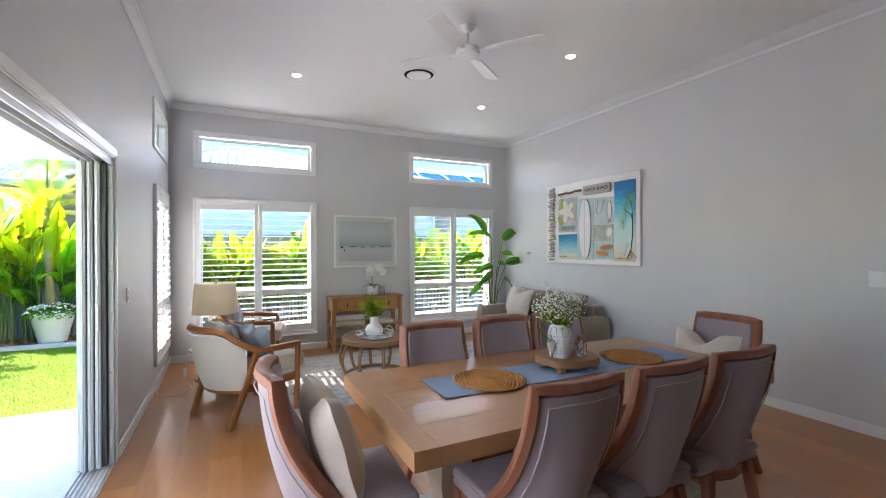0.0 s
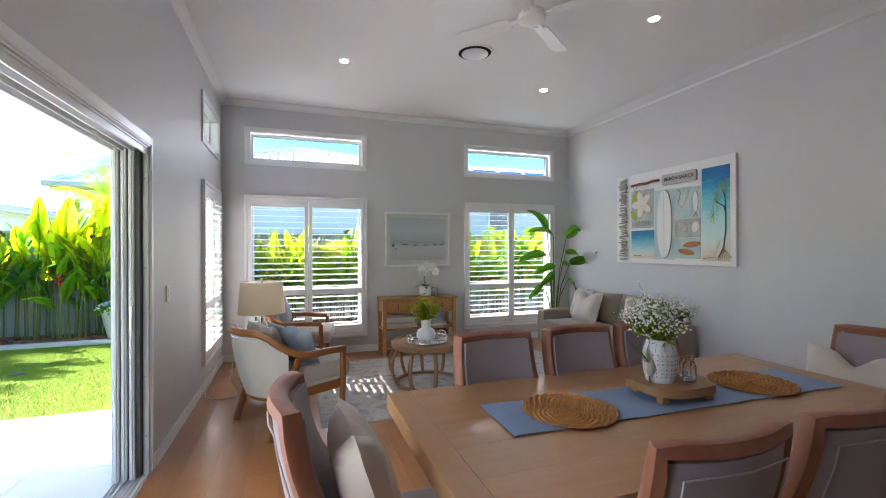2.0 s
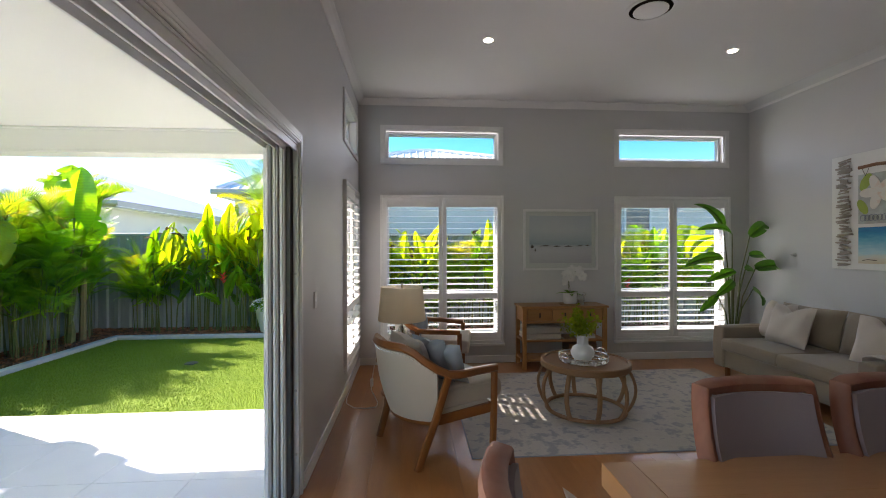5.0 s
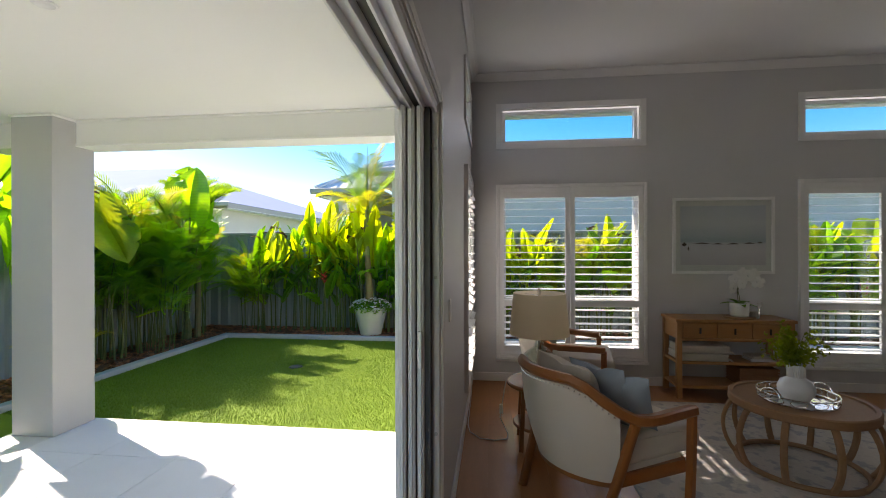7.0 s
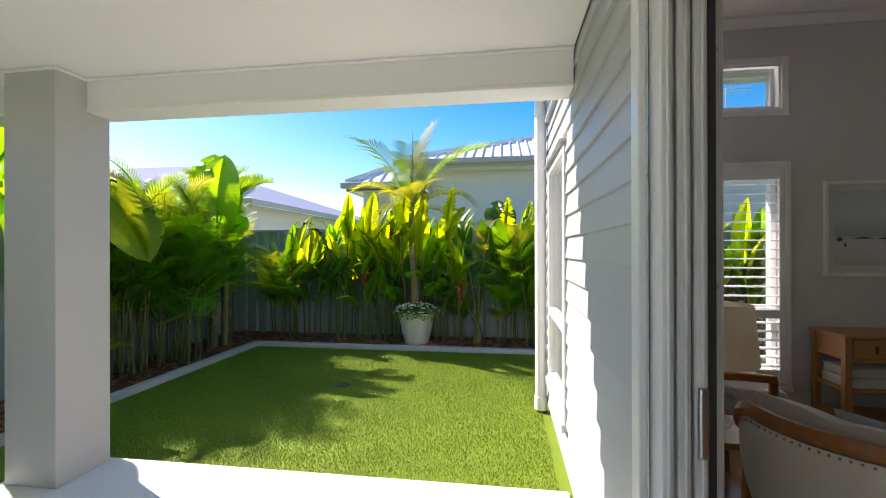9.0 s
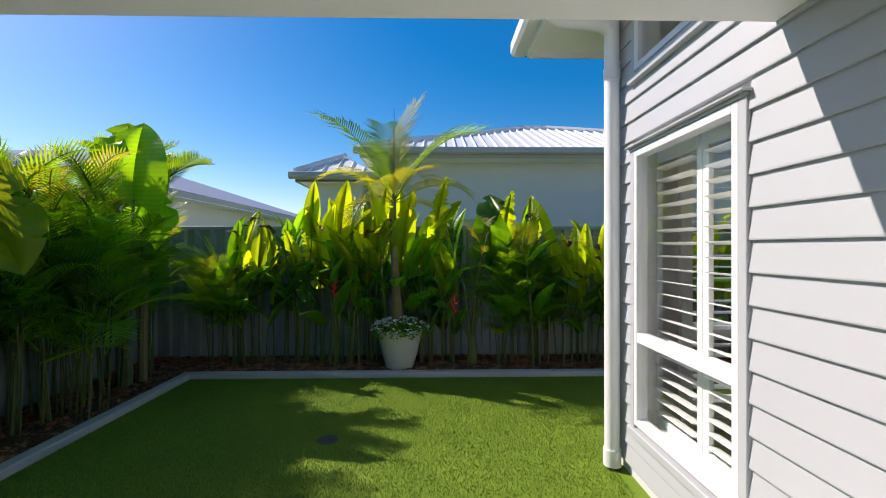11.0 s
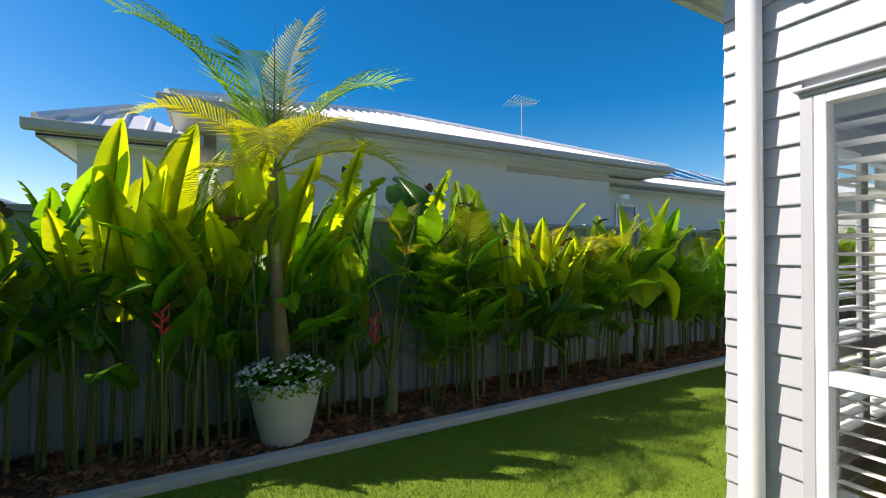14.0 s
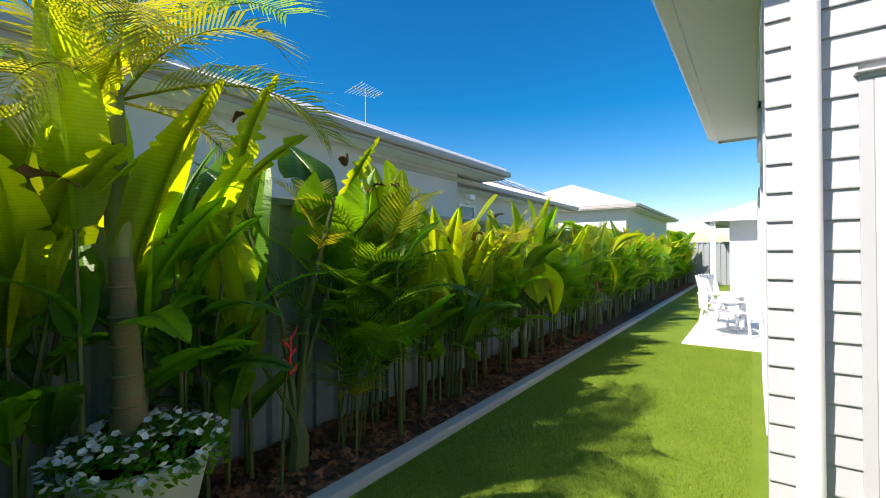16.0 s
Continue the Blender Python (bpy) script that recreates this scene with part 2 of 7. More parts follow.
def slab(grid_top, thick, bm=None):
    """A thin shell from rows of points, thickened downwards along z-normals."""
    bm = bm or bmesh.new()
    rows = [[bm.verts.new(p) for p in row] for row in grid_top]
    fs = []
    for a, b in zip(rows, rows[1:]):
        for i in range(len(a) - 1):
            fs.append(bm.faces.new((a[i], a[i + 1], b[i + 1], b[i])))
    if thick:
        bmesh.ops.recalc_face_normals(bm, faces=fs)
        bmesh.ops.solidify(bm, geom=fs, thickness=thick)
    return bm


def wall(name, axis, a0, a1, u0, u1, z0, z1, holes, material):
    """A wall across axis ('x' or 'y') from a0 to a1, from u0 to u1 along the other, with openings (u0, u1, z0, z1)."""
    us = sorted({u0, u1, *[h[i] for h in holes for i in (0, 1)]})
    zs = sorted({z0, z1, *[h[i] for h in holes for i in (2, 3)]})
    bm = bmesh.new()

    def solid(i, j):
        if not (0 <= i < len(us) - 1 and 0 <= j < len(zs) - 1):
            return False
        u, z = (us[i] + us[i + 1]) / 2, (zs[j] + zs[j + 1]) / 2
        return not any(h[0] < u < h[1] and h[2] < z < h[3] for h in holes)

    def quad(pts):
        bm.faces.new([bm.verts.new((a, u, z) if axis == "x" else (u, a, z)) for a, u, z in pts])

    for i in range(len(us) - 1):
        for j in range(len(zs) - 1):
            if not solid(i, j):
                continue
            ul, ur, zl, zh = us[i], us[i + 1], zs[j], zs[j + 1]
            for a in (a0, a1):
                quad([(a, ul, zl), (a, ur, zl), (a, ur, zh), (a, ul, zh)])
            for di, dj, u_, z_ in ((-1, 0, ul, None), (1, 0, ur, None), (0, -1, None, zl), (0, 1, None, zh)):
                if not solid(i + di, j + dj):
                    if u_ is not None:
                        quad([(a0, u_, zl), (a1, u_, zl), (a1, u_, zh), (a0, u_, zh)])
                    else:
                        quad([(a0, ul, z_), (a1, ul, z_), (a1, ur, z_), (a0, ur, z_)])
    bmesh.ops.remove_doubles(bm, verts=bm.verts, dist=1e-5)
    return tagged(part(name, bm, material), kind="structure")


def setting(name, bm, material, label="", smooth=False):
    return tagged(part(name, bm, material, smooth=smooth), label=label, kind="structure")


# ---- the house ----
XW, XO = -0.71, -0.82        # west wall, inside and outside of its frame
YN, YO = 6.40, 6.488         # north wall
XE, YS, ZC = 4.40, -3.6, 3.30
DOOR = (0.55, 3.585, 0.0, 2.06)
SIDE = (5.24, 6.17, 0.33, 2.04)
SIDE_HI = (5.25, 6.16, 2.53, 2.95)
WIN_1 = (-0.385, 1.045, 0.33, 2.04)
WIN_2 = (2.61, 4.05, 0.33, 2.04)
HI_1 = (-0.385, 1.045, 2.55, 2.92)
HI_2 = (2.61, 4.05, 2.55, 2.92)
GZ = -0.05                   # lawn level

wall("wall_west", "x", XO, XW, YS, YO, -0.1, 3.42, [DOOR, SIDE, SIDE_HI], M_WALL)
wall("wall_north", "y", YN, YO, XW, XE, -0.1, 3.42, [WIN_1, WIN_2, HI_1, HI_2], M_WALL)
wall("wall_east", "x", XE, XE + 0.12, YS, YO, -0.1, 3.42, [], M_WALL)
wall("wall_south", "y", YS - 0.12, YS, XO, XE + 0.12, -0.1, 3.42, [], M_WALL)
setting("ceiling", boxed(XW + 0.003, XE - 0.003, YS + 0.003, YN - 0.003, ZC, ZC + 0.1), M_CEIL)
setting("subfloor", boxed(XW, XE, YS, YN, -0.09, -0.006), M_FLOOR)
# ---- trim, windows, door ----


def frame_bm(axis, a0, a1, u0, u1, z0, z1, w, bm=None, bevel=0.003, bottom=True):
    """A four-sided frame of bar width w round an opening."""
    bm = bm or bmesh.new()
    bars = [(u0, u0 + w, z0, z1), (u1 - w, u1, z0, z1), (u0 + w, u1 - w, z1 - w, z1)]
    if bottom:
        bars.append((u0 + w, u1 - w, z0, z0 + w))
    for ul, uh, zl, zh in bars:
        if axis == "x":
            box(bm, a0, a1, ul, uh, zl, zh, bevel)
        else:
            box(bm, ul, uh, a0, a1, zl, zh, bevel)
    return bm


def bar(axis, a0, a1, u0, u1, z0, z1, bevel=0.003, bm=None):
    bm = bm or bmesh.new()
    return box(bm, a0, a1, u0, u1, z0, z1, bevel) if axis == "x" else box(bm, u0, u1, a0, a1, z0, z1, bevel)


def window(name, axis, hole, out, inside, transom=0.0, architrave=0.0, splits=()):
    """An aluminium window in the opening, glass near the outer face, painted reveal and casing inside."""
    u0, u1, z0, z1 = hole
    sgn = 1 if inside > out else -1
    top = tagged(new(name), "white aluminium window with clear glass", "window", kind="structure")
    e = 0.002
    a = out - sgn * 0.04
    b = out + sgn * 0.03
    part("frame", frame_bm(axis, min(a, b), max(a, b), u0 + e, u1 - e, z0 + e, z1 - e, 0.042), M_ALU, top)
    edges = [(z0 + 0.044, z1 - 0.044)]
    if transom:
        part("transom", bar(axis, min(a, b) + 0.003, max(a, b) - 0.003, u0 + 0.044, u1 - 0.044, transom - 0.03, transom + 0.03), M_ALU, top)
        edges = [(z0 + 0.044, transom - 0.03), (transom + 0.03, z1 - 0.044)]
    g = out - sgn * 0.012
    for zl, zh in edges:
        p = part("pane", bar(axis, g, g + 0.006, u0 + 0.043, u1 - 0.043, zl, zh, 0), M_GLASS, top)
        p.visible_shadow = False
    if architrave:
        w = architrave
        c0, c1 = inside, inside + sgn * 0.018
        part("casing", frame_bm(axis, min(c0, c1), max(c0, c1), u0 - w, u1 + w, z0 - w, z1 + w, w), M_TRIM, top)
        r0, r1 = b + sgn * 0.001, inside + sgn * 0.001
        part("reveal", frame_bm(axis, min(r0, r1), max(r0, r1), u0 + e, u1 - e, z0 + e, z1 - e, 0.012, bevel=0), M_TRIM, top)
    return top


window("window_1", "y", WIN_1, YO, YN, 0.86)
window("window_2", "y", WIN_2, YO, YN, 0.86)
window("window_3", "x", SIDE, XO, XW, 0.88)
window("window_4", "y", HI_1, YO, YN, 0, 0.058)
window("window_5", "y", HI_2, YO, YN, 0, 0.058)
window("window_6", "x", SIDE_HI, XO, XW, 0, 0.05)


def outside_casing(hole):
    u0, u1, z0, z1 = hole
    top = tagged(new("window_casing"), "pale grey timber casing round a window", "casing", kind="structure")
    a0, a1 = XO - 0.04, XO
    part("side", boxed(a0, a1, u0 - 0.045, u0 + 0.001, z0 - 0.02, z1, 0.003), M_BOARD, top)
    part("side", boxed(a0, a1, u1 - 0.001, u1 + 0.045, z0 - 0.02, z1, 0.003), M_BOARD, top)
    part("head", boxed(a0 - 0.006, a1, u0 - 0.045, u1 + 0.045, z1, z1 + 0.018, 0.003), M_BOARD, top)
    part("cap", boxed(a0 - 0.03, a1, u0 - 0.06, u1 + 0.06, z1 + 0.018, z1 + 0.03, 0.003), M_BOARD, top)
    part("sill", boxed(a0 - 0.02, a1, u0 - 0.055, u1 + 0.055, z0 - 0.07, z0 - 0.02, 0.004), M_BOARD, top)


outside_casing(SIDE)
outside_casing(SIDE_HI)


def shutter(axis, inside, sgn, u0, u1, z0, z1, mid, tilt, label):
    """A pair of louvred shutter panels in a frame; inside: the wall's face; sgn: which way the room lies."""
    top = tagged(new("plantation_shutter"), label, "shutter", "plantation shutters")
    f0, f1 = inside - sgn * 0.03, inside + sgn * 0.035
    part("frame", frame_bm(axis, min(f0, f1), max(f0, f1), u0, u1, z0, z1, 0.035, bevel=0.004), M_SHUTTER, top)
    c0, c1 = inside + sgn * 0.0, inside + sgn * 0.028
    um = (u0 + u1) / 2
    for a, b in ((u0 + 0.037, um - 0.002), (um + 0.002, u1 - 0.037)):
        panel = part("panel", frame_bm(axis, min(c0, c1), max(c0, c1), a, b, z0 + 0.037, z1 - 0.037, 0.048, bevel=0.003), M_SHUTTER, top)
        part("top_rail", bar(axis, min(c0, c1) + 0.001, max(c0, c1) - 0.001, a + 0.048, b - 0.048, z1 - 0.15, z1 - 0.085), M_SHUTTER, panel)
        part("mid_rail", bar(axis, min(c0, c1) + 0.001, max(c0, c1) - 0.001, a + 0.048, b - 0.048, mid - 0.035, mid + 0.035), M_SHUTTER, panel)
        part("bottom_rail", bar(axis, min(c0, c1) + 0.001, max(c0, c1) - 0.001, a + 0.048, b - 0.048, z0 + 0.085, z0 + 0.13), M_SHUTTER, panel)
        length = b - a - 0.1
        outline = [(0.041 * math.cos(k * math.pi / 6), 0.0045 * math.sin(k * math.pi / 6)) for k in range(12)]
        mesh = None
        for zl, zh in ((z0 + 0.13, mid - 0.035), (mid + 0.035, z1 - 0.15)):
            n = max(2, round((zh - zl) / 0.076))
            for k in range(n):
                z = zl + (k + 0.5) * (zh - zl) / n
                jitter = random.uniform(-1.0, 1.0)
                turn = Matrix.Translation((c0 + sgn * 0.014, (a + b) / 2, z)) if axis == "x" else Matrix.Translation(((a + b) / 2, c0 + sgn * 0.014, z))
                if mesh is None:
                    bm = sweep(outline, [pose(0, s * length / 2, 0, 90, 0, 0) for s in (-1, 1)])
                    if axis == "y":
                        bmesh.ops.rotate(bm, verts=bm.verts, matrix=Matrix.Rotation(radians(90), 3, "Z"))
                    ob = part("slat", bm, M_SHUTTER, panel, smooth=True)
                    mesh = ob.data
                else:
                    ob = new("slat", mesh)
                    ob.parent = panel
                lean = (0, tilt + jitter, 0) if axis == "x" else (tilt + jitter, 0, 0)
                ob.matrix_basis = turn @ pose(0, 0, 0, *lean)
    return top


shutter("y", YN, -1, -0.445, 1.105, 0.255, 2.11, 0.845, 4, "white plantation shutters with open louvres over a window")
shutter("y", YN, -1, 2.55, 4.115, 0.255, 2.11, 0.845, 4, "white plantation shutters with open louvres over a window")
shutter("x", XW, 1, 5.19, 6.235, 0.255, 2.11, 0.845, 9, "white plantation shutters with open louvres by the corner")
for u in ((-0.45, 1.11), (2.545, 4.12)):
    setting("window_sill", boxed(u[0], u[1], YN - 0.055, YN - 0.001, 0.222, 0.252, 0.004), M_TRIM)

# the opening to the patio: pocketed sliding door
door = tagged(new("door_1"), "white aluminium sliding door, panels slid away into the wall", "door", kind="structure")
d0, d1, _, dz = DOOR
part("casing", boxed(XW, XW + 0.008, d1, d1 + 0.06, 0.0, dz + 0.068, 0.004), M_TRIM, door)
part("casing", boxed(XW, XW + 0.008, d0 - 0.068, d0, 0.0, dz + 0.068, 0.004), M_TRIM, door)
part("casing", boxed(XW, XW + 0.0075, d0, d1, dz + 0.001, dz + 0.068, 0.004), M_TRIM, door)
part("casing_step", boxed(XW + 0.008, XW + 0.012, d1 + 0.008, d1 + 0.03, 0.0, dz + 0.03, 0.003), M_TRIM, door)
part("casing_step", boxed(XW + 0.008, XW + 0.012, d0, d1 + 0.008, dz + 0.012, dz + 0.03, 0.003), M_TRIM, door)
XD0, XD1 = -0.885, XW - 0.002
part("jamb", boxed(XD1 - 0.030, XD1, d1 - 0.014, d1 - 0.001, 0, dz - 0.001, 0.002), M_ALU, door)
part("jamb", boxed(XD0, XD1, d0 + 0.001, d0 + 0.05, 0, dz - 0.001, 0.002), M_ALU, door)
part("outer_casing", boxed(-0.905, -0.886, d1 - 0.03, d1 + 0.03, 0.0, dz + 0.07, 0.003), M_ALU, door)
head = part("head", boxed(XD0, XD1, d0 + 0.05, d1 - 0.02, dz - 0.012, dz - 0.001), M_ALU, door)
for k in range(4):
    x = XD0 + 0.006 + k * (XD1 - XD0 - 0.02) / 3
    part("head_rib", boxed(x, x + 0.009, d0 + 0.05, d1 - 0.02, dz - 0.05, dz - 0.012, 0.001), M_ALU, head)
for k in range(3):
    x = XD0 + 0.017 + k * (XD1 - XD0 - 0.02) / 3
    part("track", boxed(x, x + 0.030, d0 + 0.05, d1 - 0.02, dz - 0.02, dz - 0.013), M_TRACK if k == 1 else M_ALU, head)
sill = part("sill_track", boxed(XD0 - 0.03, XD1, d0, d1, GZ + 0.02, 0.001, 0.002), M_ALU, door)
for k in range(7):
    x = XD0 + 0.005 + k * (XD1 - XD0 - 0.02) / 6
    part("rib", boxed(x, x + 0.006, d0 + 0.05, d1 - 0.02, 0.001, 0.013, 0.001), M_ALU, sill)
# added dark plate, paints the shade in the gaps between the panels
part("gasket", boxed(XD0 + 0.012, XD1 - 0.034, d1 - 0.06, d1 - 0.001, 0.016, dz - 0.032), M_TRACK, door)
for k in range(3):
    x = XD0 + 0.010 + k * 0.038
    leaf = part("panel", boxed(x, x + 0.029, d1 - 0.09 + 0.006 * k, d1 - 0.0125, 0.014, dz - 0.03, 0.004), M_ALU, door)
    part("stile_rib", boxed(x + 0.012, x + 0.020, d1 - 0.098 + 0.006 * k, d1 - 0.09 + 0.006 * k, 0.014, dz - 0.03, 0.002), M_ALU, leaf)
part("pull", boxed(x + 0.003, x + 0.026, d1 - 0.092, d1 - 0.078, 0.92, 1.08, 0.006, 2), M_STEEL, leaf, "brushed steel flush pull")
for z in (0.25, 0.62, 1.3, 1.86):
    m = lathe([(0.008, 0), (0.008, 0.003), (0.004, 0.004)], 10)
    bmesh.ops.transform(m, matrix=pose(XD1 - 0.016, d1 - 0.0145, z, 90), verts=m.verts)
    part("screw", m, M_STEEL, door)

# skirting, cornice
setting("baseboard", boxed(XW, XW + 0.014, d1 + 0.07, YN, 0, 0.09, 0.003), M_TRIM)
setting("baseboard", boxed(XW, XW + 0.014, YS, d0 - 0.07, 0, 0.09, 0.003), M_TRIM)
setting("baseboard", boxed(XW + 0.014, XE - 0.014, YN - 0.014, YN, 0, 0.09, 0.003), M_TRIM)
setting("baseboard", boxed(XE - 0.014, XE, YS, YN, 0, 0.09, 0.003), M_TRIM)
COVE = [(0, 0), (0.075, 0), (0.075, -0.012), (0.055, -0.02), (0.03, -0.042), (0.016, -0.062), (0.012, -0.075), (0, -0.075)]


def cornice(p, q, inward):
    p, q, d = Vector(p), Vector(q), Vector(inward)
    bm = bmesh.new()
    rings = [[bm.verts.new(e + d * u + Vector((0, 0, v - 0.001))) for u, v in COVE] for e in (p, q)]
    for i in range(len(COVE)):
        bm.faces.new((rings[0][i], rings[0][(i + 1) % len(COVE)], rings[1][(i + 1) % len(COVE)], rings[1][i]))
    setting("cornice", bm, M_CEIL)


cornice((XW, YN - 0.001, ZC), (XE, YN - 0.001, ZC), (0, -1, 0))
cornice((XE - 0.001, YS, ZC), (XE - 0.001, YN, ZC), (-1, 0, 0))
cornice((XW + 0.001, YS, ZC), (XW + 0.001, YN, ZC), (1, 0, 0))

# ---- outside of the house ----
FASCIA = (-1.32, 7.0)
setting("eave_soffit", boxed(FASCIA[0], XO - 0.03, -3.6, FASCIA[1], 3.03, 3.045), M_SOFFIT)
setting("eave_soffit", boxed(XO - 0.03, 4.55, YO + 0.03, FASCIA[1], 3.031, 3.045), M_SOFFIT)
setting("fascia", boxed(FASCIA[0] - 0.02, FASCIA[0], -3.6, FASCIA[1] + 0.02, 2.99, 3.2), M_TRIM)
setting("fascia", boxed(FASCIA[0], 4.57, FASCIA[1], FASCIA[1] + 0.02, 2.99, 3.2), M_TRIM)
setting("fascia", boxed(4.55, 4.57, YO + 0.03, FASCIA[1], 2.99, 3.2), M_TRIM)
GUT = [(0, 0), (0.09, 0), (0.115, 0.03), (0.115, 0.115), (0.105, 0.125), (0.098, 0.115), (0.098, 0.035), (0.085, 0.012), (0, 0.012)]


def gutter(p, q, outward, material, name="gutter", thing_parent=None):
    p, q, d = Vector(p), Vector(q), Vector(outward)
    bm = bmesh.new()
    rings = [[bm.verts.new(e + d * u + Vector((0, 0, v))) for u, v in GUT] for e in (p, q)]
    for i in range(len(GUT)):
        bm.faces.new((rings[0][i], rings[0][(i + 1) % len(GUT)], rings[1][(i + 1) % len(GUT)], rings[1][i]))
    for r in rings:
        bm.faces.new(r)
    return part(name, bm, material, thing_parent) if thing_parent else setting(name, bm, material)


gutter((FASCIA[0] - 0.021, -3.6, 3.05), (FASCIA[0] - 0.021, FASCIA[1] + 0.135, 3.05), (-1, 0, 0), M_TRIM)
gutter((FASCIA[0] - 0.02, FASCIA[1] + 0.021, 3.05), (4.57, FASCIA[1] + 0.021, 3.05), (0, 1, 0), M_TRIM)
rb = bmesh.new()
rv = [rb.verts.new(v) for v in ((-1.35, -3.6, 3.17), (-1.35, 7.03, 3.17), (4.58, 7.03, 3.17), (4.58, -3.6, 3.17), (1.6, 3.9, 4.3), (1.6, -3.6, 4.3))]
for f in ((0, 1, 4, 5), (1, 2, 4), (2, 3, 5, 4), (0, 5, 3)):
    rb.faces.new([rv[i] for i in f])
setting("roof", rb, M_ROOF)
setting("corner_board", boxed(XO + 0.002, XO + 0.08, YO, YO + 0.038, GZ + 0.02, 3.03, 0.003), M_BOARD)

pipe = thing("downpipe", -0.905, 6.385, GZ, "white round plastic downpipe fixed to the house corner", "downpipe")
part("pipe", lathe([(0.050, 0.02), (0.050, 3.0)], 24), M_TRIM, pipe, smooth=True)
part("collar", lathe([(0.051, 0.13), (0.058, 0.132), (0.058, 0.02), (0.051, 0.018)][::-1], 20), M_TRIM, pipe, smooth=True)
for z in (2.62,):
    part("joint", lathe([(0.051, z), (0.055, z + 0.002), (0.055, z + 0.07), (0.051, z + 0.072)], 20), M_TRIM, pipe, smooth=True)
    part("bracket", boxed(0.02, 0.06, -0.015, 0.015, z + 0.1, z + 0.125), M_TRIM, pipe)
el = tube([(0, 0, 2.84), (0, 0.0, 2.93), (-0.05, 0.0, 2.985), (-0.12, 0.0, 3.0), (-0.36, 0.0, 3.02), (-0.44, 0.0, 3.09)], 0.050, 18)
part("elbow", el, M_TRIM, pipe, smooth=True)

# patio: slab edge, roof, column, lamp
setting("patio_slab", boxed(-4.27, XO - 0.03, YS, 5.07, GZ - 0.1, GZ + 0.012), M_CONC)
setting("patio_ceiling", boxed(-4.75, XO - 0.03, YS, 5.05, 2.475, 2.525), M_SOFFIT)
setting("patio_roof", boxed(-4.8, XO - 0.03, YS, 5.15, 2.53, 2.645), M_ROOF)
setting("patio_beam", boxed(-4.75, XO - 0.03, 4.85, 5.05, 2.285, 2.474, 0.004), M_SOFFIT)
setting("beam_lip", boxed(-4.75, XO - 0.03, 4.842, 5.06, 2.262, 2.285, 0.003), M_SOFFIT)
setting("beam_bead", boxed(-3.83, XO - 0.03, 4.832, 4.85, 2.455, 2.474, 0.004), M_SOFFIT)
setting("patio_side_beam", boxed(-4.75, -4.55, YS, 4.84, 2.285, 2.474, 0.004), M_SOFFIT)
col = tagged(new("patio_column"), "square grey rendered patio column", "column", kind="structure")
part("shaft", boxed(-4.2, -3.84, 4.655, 5.01, GZ + 0.03, 2.457, 0.006, 2), M_COLUMN, col)
part("cap", boxed(-4.212, -3.828, 4.643, 5.022, 2.455, 2.473, 0.003), M_SOFFIT, col)
spot = thing("patio_downlight", -2.38, 3.35, 2.475, "white recessed downlight in the patio ceiling", "downlight")
part("ring", lathe([(0.0, -0.002), (0.03, -0.002), (0.036, -0.006), (0.048, -0.004), (0.05, 0.0)], 24), M_TRIM, spot, smooth=True)


# garden edging
def edging(x0, x1, y0, y1):
    setting("edging", boxed(x0, x1, y0, y1, GZ - 0.05, GZ + 0.062, 0.012, 2), M_CONC)


edging(-4.99, 17.9, 8.44, 8.55)
edging(-4.99, -4.88, -3.5, 8.44)
setting("ground", boxed(-90, 90, -40, 110, GZ - 0.3, GZ), M_GRASS)
setting("garden_bed", boxed(-5.88, 17.9, 8.55, 9.33, GZ, GZ + 0.03), M_MULCH)
setting("garden_bed", boxed(-5.88, -4.99, -3.5, 8.55, GZ, GZ + 0.03), M_MULCH)

drain = thing("drain_cover", -2.93, 6.85, GZ + 0.001, "small dark drain cover sunk in the lawn", "drain cover")
part("plate", lathe([(0.0, 0.01), (0.075, 0.01), (0.085, 0.0)], 20), M_TRACK, drain)

# ---- fences ----
RIB = []
for k in range(12):
    u = k * 0.2
    RIB += [(u, 0.0), (u + 0.06, 0.0), (u + 0.085, 0.032), (u + 0.175, 0.032)]
RIB.append((2.4, 0.0))


def fence_panel():
    bm = bmesh.new()
    lo = [bm.verts.new((u, v, -0.02)) for u, v in RIB]
    hi = [bm.verts.new((u, v, 1.74)) for u, v in RIB]
    for i in range(len(RIB) - 1):
        bm.faces.new((lo[i], lo[i + 1], hi[i + 1], hi[i]))
    return bm


FENCE_MESH = {}


def fence(x, y, rz, count, label):
    for k in range(count):
        m = pose(x, y, GZ, 0, 0, rz) @ pose(k * 2.4, 0, 0)
        top = tagged(new("fence_panel"), label, "fence", "boundary fence")
        top.matrix_basis = m
        if not FENCE_MESH:
            FENCE_MESH["sheet"] = part("sheet", fence_panel(), M_FENCE, top).data
            FENCE_MESH["post"] = part("post", boxed(-0.03, 0.03, -0.012, 0.045, 0, 1.8, 0.003), M_FENCE, top).data
            FENCE_MESH["rail"] = part("rail", boxed(0.03, 2.37, -0.01, 0.042, 1.735, 1.785, 0.003), M_FENCE, top).data
        else:
            for name, me in FENCE_MESH.items():
                ob = new(name, me)
                ob.parent = top


fence(-5.93, 9.36, 0, 10, "grey corrugated steel fence panel behind garden plants")
fence(-5.93, -2.6, 90, 5, "grey corrugated steel fence panel behind garden plants")
fence(17.9, 9.36, -90, 1, "grey steel side gate panel at the end of the lawn")

# ---- neighbours ----


